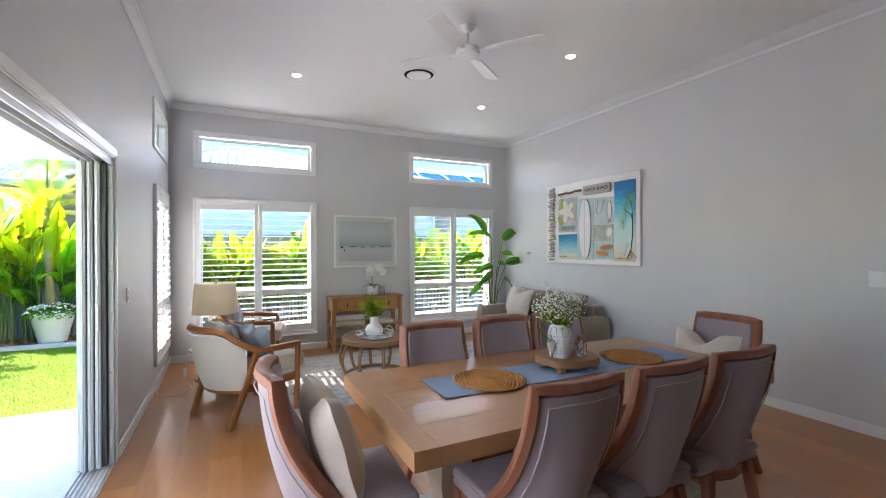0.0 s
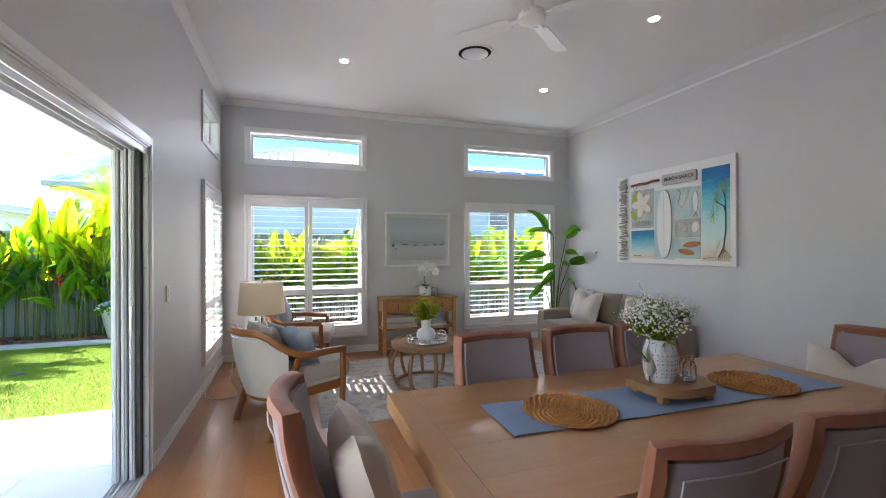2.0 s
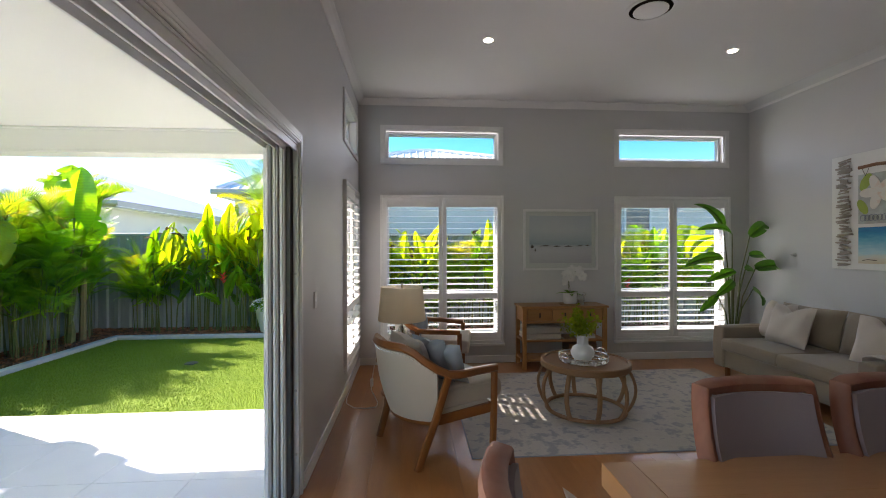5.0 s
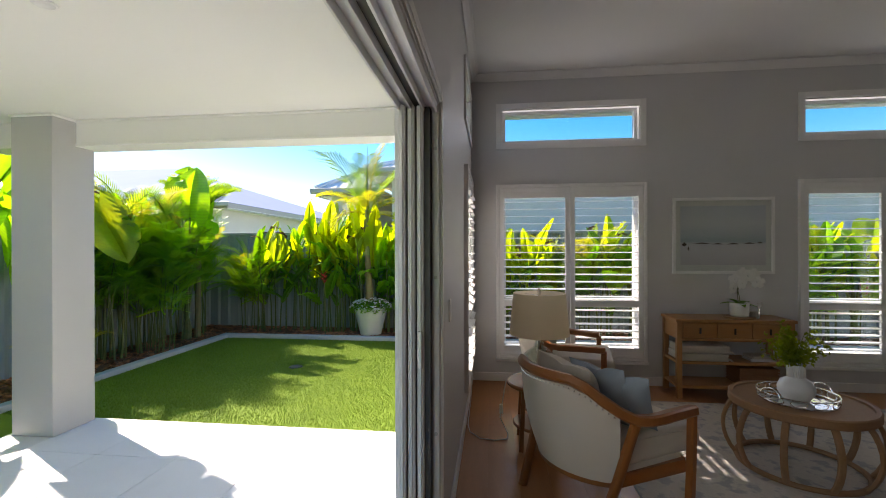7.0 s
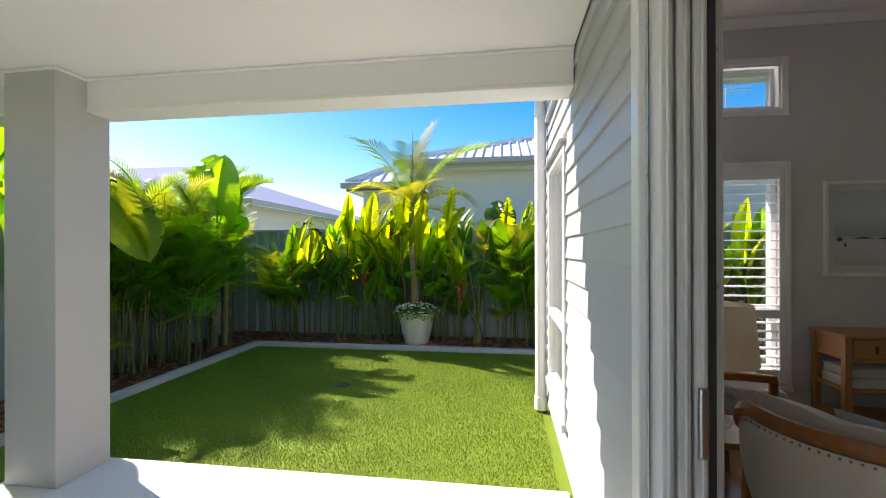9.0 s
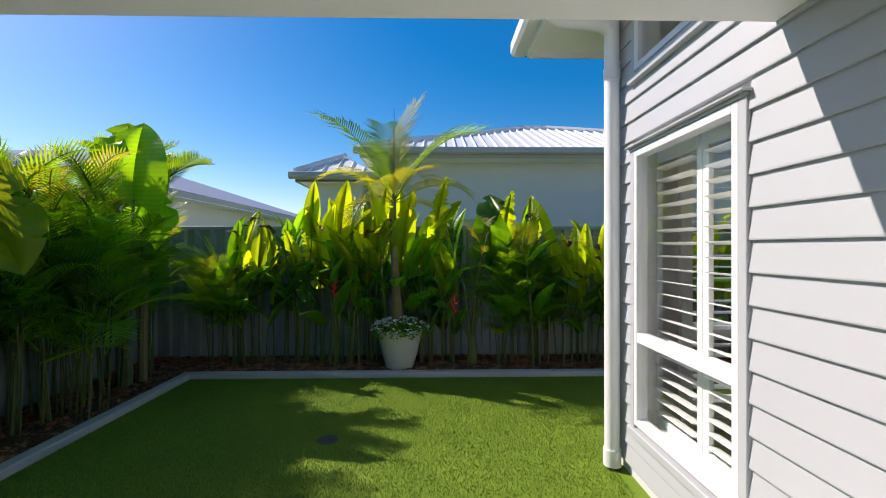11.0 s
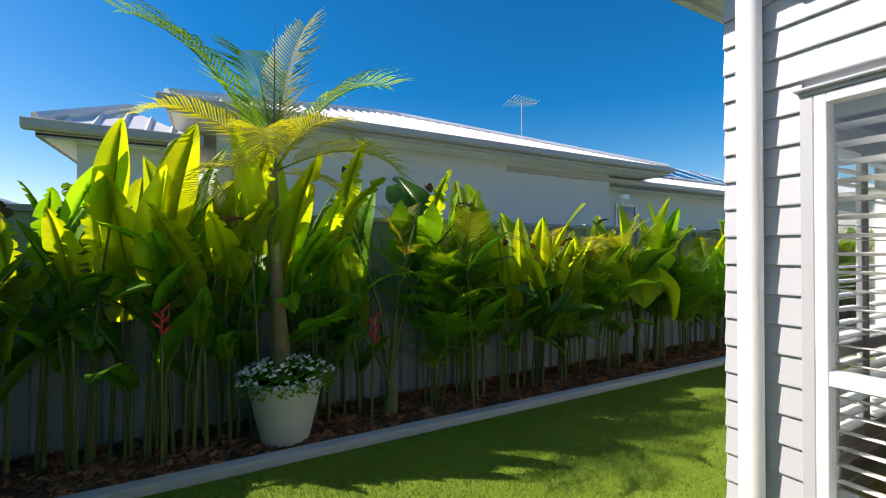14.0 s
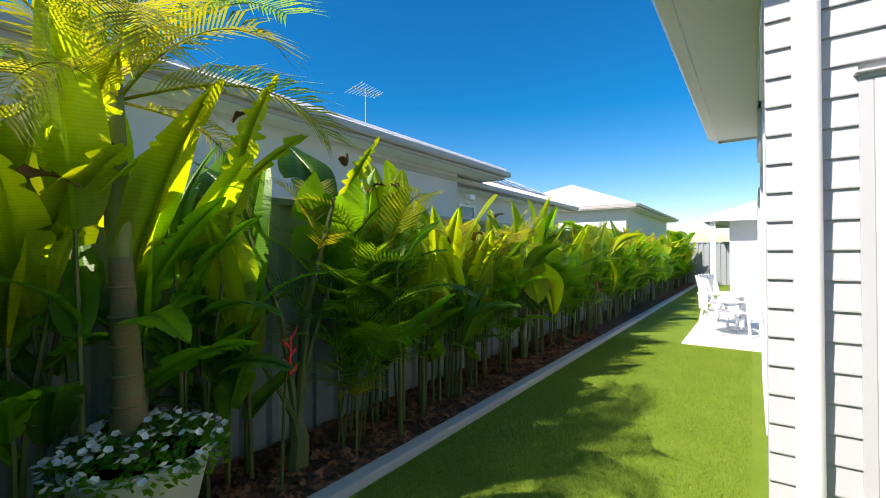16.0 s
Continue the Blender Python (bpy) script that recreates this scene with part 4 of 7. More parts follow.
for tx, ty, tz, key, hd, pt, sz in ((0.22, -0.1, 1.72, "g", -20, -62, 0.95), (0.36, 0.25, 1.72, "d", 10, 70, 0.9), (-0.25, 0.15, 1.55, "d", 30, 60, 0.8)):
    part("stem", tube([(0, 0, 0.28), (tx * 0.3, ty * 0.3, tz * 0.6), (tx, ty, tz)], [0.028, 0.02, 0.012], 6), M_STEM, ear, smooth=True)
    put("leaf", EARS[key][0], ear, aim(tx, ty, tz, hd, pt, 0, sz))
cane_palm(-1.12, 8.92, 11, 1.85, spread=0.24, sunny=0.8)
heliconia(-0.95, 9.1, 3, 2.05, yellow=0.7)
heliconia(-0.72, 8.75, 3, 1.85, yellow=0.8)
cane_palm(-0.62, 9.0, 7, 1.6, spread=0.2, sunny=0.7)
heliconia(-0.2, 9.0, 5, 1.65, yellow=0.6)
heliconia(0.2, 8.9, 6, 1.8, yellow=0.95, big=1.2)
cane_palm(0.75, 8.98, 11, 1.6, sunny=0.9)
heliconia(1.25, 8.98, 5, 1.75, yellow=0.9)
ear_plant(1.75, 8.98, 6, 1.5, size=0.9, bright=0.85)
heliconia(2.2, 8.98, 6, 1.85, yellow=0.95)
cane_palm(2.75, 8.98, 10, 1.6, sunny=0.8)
# farther plants get more bright leaves, sunshine painted in by colour
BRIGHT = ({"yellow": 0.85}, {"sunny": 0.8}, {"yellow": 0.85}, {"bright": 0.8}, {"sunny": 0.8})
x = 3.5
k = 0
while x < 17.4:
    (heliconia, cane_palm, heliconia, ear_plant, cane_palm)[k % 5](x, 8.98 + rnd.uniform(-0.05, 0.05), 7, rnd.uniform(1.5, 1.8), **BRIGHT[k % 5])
    x += rnd.uniform(0.42, 0.6)
    k += 1

# foxtail palm behind the elephant ears
fox = thing("foxtail_palm", -5.32, 8.3, GZ + 0.03, "young foxtail palm with bushy fronds above the fence", "palm", "garden plants")
part("trunk", tube([(0, 0, -0.05), (0.02, 0, 1.0), (0, 0, 1.97)], [0.05, 0.04, 0.025], 8), M_TRUNK, fox, smooth=True)
fx = frond_bm(0.8, 0.15, 40, 1.1, 0.014, 0.9, 77, 0.1)
for turn, seed in ((55, 78), (-55, 79)):
    extra = frond_bm(0.8, 0.15, 40, 1.1, 0.014, 0.9, seed, 0.1)
    for v in extra.verts:
        bend = 0.24 * v.co.y ** 3
        q_ = Matrix.Rotation(radians(turn), 3, "Y") @ Vector((v.co.x, 0, v.co.z + bend))
        v.co = Vector((q_.x, v.co.y, q_.z - bend))
    tmp = bpy.data.meshes.new("frond")
    extra.to_mesh(tmp)
    extra.free()
    fx.from_mesh(tmp)
    bpy.data.meshes.remove(tmp)
FOX = mesh_of(fx, M_PALM, "frond")
for hd, pt, sz in ((20, 84, 1.05), (-85, 50, 1.1), (-130, 58, 1.1), (85, 60, 0.95), (150, 62, 1.0), (-30, 66, 1.0), (110, 76, 1.0), (-170, 78, 1.0)):
    put("frond", FOX, fox, aim(0, 0, 1.95, hd, pt, 0, sz))

# red heliconia flowers
def red_flower(x, y, z, h):
    fl = thing("red_flower", x, y, GZ + 0.03, "hanging red heliconia flower on a green stalk", "flower", "red flowers")
    part("stalk", tube([(0, 0.08, -0.05), (0.0, 0.05, z * 0.6), (0, 0, z)], [0.011, 0.009, 0.006], 6), M_STEM, fl)
    for k in range(5):
        sx = -1 if k % 2 else 1
        b = tube([(0, 0, 0), (sx * 0.03, 0, 0.025), (sx * 0.055, 0, 0.06)], [0.010, 0.012, 0.002], 6)
        bmesh.ops.translate(b, verts=b.verts, vec=(0, 0, z - h + k * h / 4))
        part("bract", b, M_RED, fl, smooth=True)
    part("spike", tube([(0, 0, z - h), (0.005, 0, z)], 0.009, 6), M_RED, fl)


red_flower(-1.87, 8.66, 0.88, 0.2)
red_flower(-3.32, 8.72, 1.02, 0.14)
red_flower(3.9, 8.66, 0.85, 0.15)
red_flower(4.9, 8.66, 0.9, 0.15)

# potted palm
pot = thing("garden_pot", -2.53, 8.80, GZ + 0.03, "tall white tapered pot of white flowers on the mulch", "pot", rz=10)
part("pot", lathe([(0.02, 0), (0.165, 0), (0.175, 0.015), (0.272, 0.43), (0.288, 0.45), (0.288, 0.475), (0.262, 0.475), (0.257, 0.42), (0.0, 0.42)], 40), M_POT, pot, smooth=True)
part("soil", lathe([(0, 0.432), (0.256, 0.432)], 24), M_MULCH, pot)
pal = thing("potted_palm", -2.56, 8.84, GZ + 0.46, "slender palm with arching yellow-green fronds growing from a pot", "palm")
trunk = [(0.0, 0.0, -0.02), (-0.01, 0, 0.4), (-0.04, 0.0, 0.92)]
part("trunk", tube(trunk, [0.082, 0.058, 0.046], 12), M_TRUNK, pal, smooth=True)
part("crownshaft", tube([(-0.04, 0, 0.91), (-0.05, 0.005, 1.15), (-0.06, 0.01, 1.4), (-0.05, 0.02, 1.68)], [0.0465, 0.052, 0.048, 0.026], 12), M_SHAFT, pal, smooth=True)
for k in range(6):
    z = 0.12 + k * 0.13
    r = [0.077, 0.069, 0.061, 0.056, 0.053, 0.050][k]
    ring = lathe([(r, z), (r + 0.003, z + 0.006), (r, z + 0.012)], 12)
    bmesh.ops.translate(ring, verts=ring.verts, vec=(-0.04 * min(1, z / 0.8), 0, 0))
    part("ring", ring, M_TRUNK, pal, smooth=True)
for i, (hd, pt, me, sz) in enumerate(((80, 64, 0, 1.06), (-40, 82, 2, 0.92), (20, 78, 0, 0.9), (-75, 58, 0, 1.0), (-105, 26, 1, 0.72), (112, 40, 1, 0.66), (165, 30, 3, 0.62), (-150, 45, 3, 0.6), (140, 8, 3, 0.5), (95, 6, 3, 0.55), (-80, 2, 3, 0.6))):
    put("frond", BIG_FRONDS[me], pal, aim(-0.05, 0.02, 1.6, hd, pt, rnd.uniform(-20, 20), sz))
part("spear", tube([(-0.05, 0.02, 1.6), (-0.04, 0.02, 2.75)], [0.012, 0.002], 5), M_STEM, pal)

fol = bmesh.new()
flw = bmesh.new()
for k in range(1100):
    a, r = rnd.uniform(0, 6.283), 0.35 * math.sqrt(rnd.random())
    z = 0.47 + 0.10 * (1 - (r / 0.35) ** 2) + rnd.uniform(-0.03, 0.03) - (rnd.uniform(0, 0.07) if r > 0.30 else 0)
    m = pose(r * math.cos(a), r * math.sin(a), z, rnd.uniform(-60, 60), rnd.uniform(-60, 60), rnd.uniform(0, 360))
    vs = [fol.verts.new(m @ Vector(v)) for v in ((0, -0.022, 0), (0.013, 0, 0), (0, 0.024, 0.004), (-0.013, 0, 0))]
    fol.faces.new(vs)
for k in range(190):
    a, r = rnd.uniform(0, 6.283), 0.36 * math.sqrt(rnd.random())
    z = 0.505 + 0.10 * (1 - (r / 0.36) ** 2) - (rnd.uniform(0, 0.07) if r > 0.30 else 0) + rnd.uniform(-0.01, 0.02)
    m = pose(r * math.cos(a), r * math.sin(a), z, rnd.uniform(-50, 50), rnd.uniform(-50, 50), 0)
    c = flw.verts.new(m @ Vector((0, 0, -0.008)))
    rim = [flw.verts.new(m @ Vector((0.019 * (1 if j % 2 else 0.8) * math.cos(j * 0.628), 0.019 * (1 if j % 2 else 0.8) * math.sin(j * 0.628), 0))) for j in range(10)]
    for j in range(10):
        flw.faces.new((c, rim[j], rim[(j + 1) % 10]))
pet = thing("potted_flowers", -2.53, 8.80, GZ + 0.03, "trailing white petunias spilling over a white pot", "flowers")
part("leaves", fol, M_LEAF, pet, kind="stuff")
part("petals", flw, M_WHITE_PETAL, pet, kind="stuff")

# a fan-leaved seedling and low edging plants
for x, y in ((-1.32, 8.72), (-5.1, 6.2), (-5.12, 5.6)):
    sp = thing("small_palm", x, y, GZ + 0.03, "small pale fan palm seedling in the mulch", "palm", "garden plants")
    part("stem", tube([(0, 0, -0.03), (0, 0, 0.42)], 0.008, 5), M_STEM, sp)
    for j in range(7):
        put("frond", FEATHERS[3], sp, aim(0, 0, 0.4, j * 51, 35 + 10 * (j % 2), 0, 0.42))

# mulch chips and turf blades
g = np.random.default_rng(5)


def scatter(name, spots, sizes, parent_label, category, material, z):
    n = len(spots)
    a = g.uniform(0, 6.283, n)
    tilt = g.uniform(-0.5, 0.5, (n, 2))
    c, s = np.cos(a), np.sin(a)
    co = np.zeros((n, 4, 3))
    for i, (u, v) in enumerate(((-1, -1), (1, -1), (1, 1), (-1, 1))):
        co[:, i, 0] = spots[:, 0] + u * sizes[:, 0] * c - v * sizes[:, 1] * s
        co[:, i, 1] = spots[:, 1] + u * sizes[:, 0] * s + v * sizes[:, 1] * c
        co[:, i, 2] = z + 0.012 + 0.02 * (u * tilt[:, 0] + v * tilt[:, 1])
    me = bpy.data.meshes.new(name)
    me.from_pydata(co.reshape(-1, 3).tolist(), [], np.arange(4 * n).reshape(-1, 4).tolist())
    me.materials.append(material)
    return tagged(new(name, me), parent_label, category, kind="stuff")


M_CHIP = mat("bark_chip", (0.40, 0.15, 0.07), 0.85, 0.4, 9, 0.2, 60, second=(0.08, 0.03, 0.018), amount=0.8, edge=(0.45, 0.55))
p1 = np.column_stack([g.uniform(-5.85, 4.0, 9000), g.uniform(8.56, 9.32, 9000)])
p2 = np.column_stack([g.uniform(-5.85, -5.0, 3500), g.uniform(2.5, 8.55, 3500)])
pp = np.vstack([p1, p2])
scatter("bark_mulch", pp, np.column_stack([g.uniform(0.012, 0.032, len(pp)), g.uniform(0.005, 0.012, len(pp))]), "red-brown bark chips in the garden bed", "mulch", M_CHIP, GZ + 0.03)


def turf(x0, x1, y0, y1, n, seed):
    q = np.random.default_rng(seed)
    x, y = q.uniform(x0, x1, n), q.uniform(y0, y1, n)
    a, lean, h = q.uniform(0, 6.283, n), q.uniform(0.0, 0.012, n), q.uniform(0.008, 0.02, n)
    b = q.uniform(0, 6.283, n)
    w = 0.0022
    co = np.zeros((n, 3, 3))
    co[:, 0] = np.column_stack([x - w * np.cos(a), y - w * np.sin(a), np.full(n, GZ)])
    co[:, 1] = np.column_stack([x + w * np.cos(a), y + w * np.sin(a), np.full(n, GZ)])
    co[:, 2] = np.column_stack([x + lean * np.cos(b), y + lean * np.sin(b), GZ + h])
    me = bpy.data.meshes.new("turf")
    me.from_pydata(co.reshape(-1, 3).tolist(), [], np.arange(3 * n).reshape(-1, 3).tolist())
    me.materials.append(M_BLADE)
    tagged(new("turf", me), "short bright green artificial lawn", "lawn", kind="stuff")


turf(-4.87, -0.9, 5.08, 8.43, 150000, 3)
turf(-0.9, 4.0, 6.6, 8.43, 80000, 4)
# ---- indoor things ----
M_OAK = mat("pale_oak_tabletop", (0.46, 0.245, 0.112), 0.35, 0.12, 3, 0.08, 30, stretch=(0.6, 7, 1), second=(0.34, 0.165, 0.07), amount=0.5, random=0.05, bump=0.03, coat=0.1)
M_PINE = mat("honey_pine", (0.45, 0.205, 0.062), 0.4, 0.12, 4, 0.08, 30, stretch=(0.7, 5, 5), second=(0.38, 0.20, 0.08), amount=0.5, random=0.06)
M_CHAIRWOOD = mat("reddish_limed_wood", (0.29, 0.10, 0.052), 0.5, 0.22, 9, 0.15, 50, stretch=(1, 1, 0.4), second=(0.34, 0.17, 0.11), amount=0.5, bump=0.06)
M_ARMWOOD = mat("warm_brown_timber", (0.29, 0.10, 0.024), 0.32, 0.15, 8, 0.1, 40, stretch=(1, 1, 0.3), second=(0.22, 0.085, 0.028), amount=0.5, coat=0.2)
M_RATTAN = mat("weathered_timber", (0.29, 0.15, 0.062), 0.6, 0.2, 9, 0.15, 50, second=(0.24, 0.13, 0.065), amount=0.6, bump=0.1)
M_LILAC = mat("lilac_grey_linen", (0.33, 0.268, 0.288), 0.9, 0.06, 5, 0.08, 300, bump=0.1, bump_scale=400, sheen=0.3)
M_PIPING = mat("pale_piping", (0.48, 0.42, 0.44), 0.8, 0.05, 20)
M_CREAM = mat("cream_linen", (0.54, 0.49, 0.42), 0.92, 0.06, 5, 0.07, 300, bump=0.12, bump_scale=400, sheen=0.3)
M_BEIGE = mat("beige_cushion_linen", (0.60, 0.52, 0.45), 0.92, 0.07, 6, 0.07, 250, bump=0.15, bump_scale=300, sheen=0.3)
M_SOFA = mat("taupe_sofa_fabric", (0.29, 0.23, 0.165), 0.92, 0.08, 5, 0.08, 250, bump=0.15, bump_scale=300, sheen=0.3)
M_BLUEGREY = mat("blue_grey_cushion", (0.30, 0.35, 0.40), 0.9, 0.08, 6, 0.07, 250, bump=0.12, bump_scale=300)
M_RUNNER = mat("blue_cotton_runner", (0.25, 0.34, 0.52), 0.9, 0.05, 8, 0.10, 350, bump=0.15, bump_scale=400)
M_SEAGRASS = mat("woven_seagrass", (0.50, 0.22, 0.055), 0.75, 0.25, 30, 0.2, 120, bump=0.3, bump_scale=150, second=(0.28, 0.12, 0.035), amount=0.6)
M_CERAMIC = mat("white_glazed_ceramic", (0.72, 0.72, 0.70), 0.3, 0.03, 6, coat=0.3)
M_GREYDOT = mat("grey_glaze", (0.22, 0.25, 0.30), 0.4, 0.1, 20)
M_SLAB = mat("raw_timber_board", (0.36, 0.19, 0.08), 0.5, 0.2, 8, 0.12, 40, stretch=(0.6, 4, 1), second=(0.24, 0.12, 0.05), amount=0.6, bump=0.1)
M_SHADE = mat("linen_lampshade", (0.80, 0.74, 0.64), 0.9, 0.03, 4, 0.05, 300, bump=0.08, bump_scale=400)
nt = M_SHADE.node_tree
tl = nt.nodes.new("ShaderNodeBsdfTranslucent")
tl.inputs[0].default_value = (0.88, 0.82, 0.70, 1)
mx = nt.nodes.new("ShaderNodeMixShader")
mx.inputs[0].default_value = 0.7
nt.links.new(nt.nodes["Principled BSDF"].outputs[0], mx.inputs[1])
nt.links.new(tl.outputs[0], mx.inputs[2])
nt.links.new(mx.outputs[0], nt.nodes["Material Output"].inputs[0])
M_CLEAR = glass_mat("clear_glass", (0.95, 0.97, 0.96), 0.02, thin=False)
M_THIN = glass_mat("thin_blown_glass", (0.90, 0.93, 0.92))
M_CHROME = mat("polished_chrome", (0.75, 0.74, 0.72), 0.12, 0.03, 6, metal=1.0)
M_MIRROR = mat("mirror_glass", (0.8, 0.8, 0.8), 0.03, 0.0, 2, metal=1.0)
M_PLASTIC = mat("white_plastic", (0.78, 0.78, 0.77), 0.4, 0.02, 5)
M_FOLIAGE = leaf_mat("vase_foliage", (0.16, 0.22, 0.02), (0.09, 0.15, 0.012), 0.5)
M_INDOOR = leaf_mat("indoor_leaf", (0.035, 0.14, 0.015), (0.02, 0.09, 0.012), 0.3, through_light=0.4)
M_BLOSSOM = mat("gypsophila_blossom", (0.80, 0.80, 0.72), 0.7, 0.1, 40)
M_DARK = mat("dark_leather", (0.04, 0.025, 0.018), 0.5, 0.1, 20)
M_BASKET = mat("brown_basket", (0.22, 0.10, 0.045), 0.7, 0.2, 20, 0.2, 90, bump=0.3)
M_RUG = mat("distressed_rug", (0.50, 0.47, 0.43), 0.95, 0.2, 13.0, 0.14, 160, bump=0.25, bump_scale=260, second=(0.17, 0.19, 0.23), amount=0.62, edge=(0.50, 0.62), detail=8)
M_INK = mat("brown_ink", (0.06, 0.035, 0.025), 0.8, 0.1, 20)
M_GLOW = glow_mat("lit_downlight", (1.0, 0.97, 0.92), 6.0)


def pillow(w, h, t, chop=0.0, n=12):
    """A stuffed square cushion standing in the xz plane, its top dented by chop."""
    bm = bmesh.new()
    grid = {}
    for side in (1, -1):
        for i in range(n + 1):
            for j in range(n + 1):
                u, v = 2 * i / n - 1, 2 * j / n - 1
                edge = max(abs(u), abs(v)) > 0.999
                if edge and side == -1:
                    grid[(side, i, j)] = grid[(1, i, j)]
                    continue
                puff = ((1 - u ** 4) * (1 - v ** 4)) ** 0.6
                pin = 1 - 0.07 * (1 - abs(u)) * abs(v) ** 3 - 0.0
                pinv = 1 - 0.07 * (1 - abs(v)) * abs(u) ** 3
                x = u * w / 2 * pinv
                z = v * h / 2 * pin + h / 2
                if chop and v > -0.2:
                    z -= chop * math.exp(-(u / 0.28) ** 2) * ((v + 0.2) / 1.2) ** 1.5
                wr = 0.006 * math.sin(7 * u + 3 * v) * (1 - abs(u * v))
                grid[(side, i, j)] = bm.verts.new((x, side * (t / 2 * puff) + wr, z))
    for side in (1, -1):
        for i in range(n):
            for j in range(n):
                q = [grid[(side, i, j)], grid[(side, i + 1, j)], grid[(side, i + 1, j + 1)], grid[(side, i, j + 1)]]
                bm.faces.new(q if side == -1 else q[::-1])
    return bm


def cushion_thing(x, y, z, rz, tilt, w, h, t, material, label, chop=0.0, group=""):
    c = thing("cushion", x, y, z, label, "cushion", group, rz=rz, rx=tilt)
    part("cover", pillow(w, h, t, chop), material, c, smooth=True)
    edge = []
    for k in range(25):
        s = k / 24 * 4
        i, f = int(s) % 4, s - int(s)
        a = [(-1, -1), (1, -1), (1, 1), (-1, 1)]
        u = a[i][0] + (a[(i + 1) % 4][0] - a[i][0]) * f
        v = a[i][1] + (a[(i + 1) % 4][1] - a[i][1]) * f
        edge.append((u, v))
    return c


def soft_block(x0, x1, y0, y1, z0, z1, r=0.05, crown=0.02):
    """An upholstered block with a domed top."""
    bm = boxed(x0, x1, y0, y1, z0, z1)
    bmesh.ops.subdivide_edges(bm, edges=bm.edges, cuts=5, use_grid_fill=True)
    cx, cy, hx, hy = (x0 + x1) / 2, (y0 + y1) / 2, (x1 - x0) / 2, (y1 - y0) / 2
    for v in bm.verts:
        u, w = (v.co.x - cx) / hx, (v.co.y - cy) / hy
        s = (v.co.z - z0) / (z1 - z0)
        v.co.z += (crown * s - crown * 0.3 * (1 - s)) * (1 - u * u) * (1 - w * w)
        bulge = 0.5 * r * (1 - (2 * s - 1) ** 2)
        v.co.x += bulge * 0.4 * (1 if u > 0.99 else -1 if u < -0.99 else 0)
        v.co.y += bulge * 0.4 * (1 if w > 0.99 else -1 if w < -0.99 else 0)
    sharp = [e for e in bm.edges if len(e.link_faces) == 2 and e.calc_face_angle() > 0.9]
    bmesh.ops.bevel(bm, geom=sharp, offset=r * 0.4, segments=3, profile=0.6, affect="EDGES")
    return bm


def ribbon(points, outs, w, t, bm=None, bevel=0.25):
    """A bar of w (along outs) by t with eased corners, through points."""
    bm = bm or bmesh.new()
    rings = []
    n = len(points)
    e = bevel
    shape = [(-1, -1 + e), (-1 + e, -1), (1 - e, -1), (1, -1 + e), (1, 1 - e), (1 - e, 1), (-1 + e, 1), (-1, 1 - e)]
    for i in range(n):
        p = Vector(points[i])
        d = (Vector(points[min(i + 1, n - 1)]) - Vector(points[max(i - 1, 0)])).normalized()
        o = Vector(outs[i])
        o = (o - d * o.dot(d)).normalized()
        b = d.cross(o)
        rings.append([bm.verts.new(p + o * (u * w / 2) + b * (v * t / 2)) for u, v in shape])
    for a, b in zip(rings, rings[1:]):
        for k in range(8):
            bm.faces.new((a[k], a[(k + 1) % 8], b[(k + 1) % 8], b[k]))
    bm.faces.new(rings[0][::-1])
    bm.faces.new(rings[-1])
    return bm


# -- dining chair: faces +y --
def back_point(u, s, off=0.0):
    """The chair back's surface: u across, s from the seat (0) to the top (1)."""
    z = 0.40 + 0.57 * s
    w = 0.218 - 0.026 * s
    centre = -0.20 - 0.115 * s - 0.02 * math.sin(s * math.pi)
    y = centre + (0.042 + 0.20 * (1 - s) ** 2.2) * u * u
    return Vector((u * (w + 0.0 * off), y - off, z))


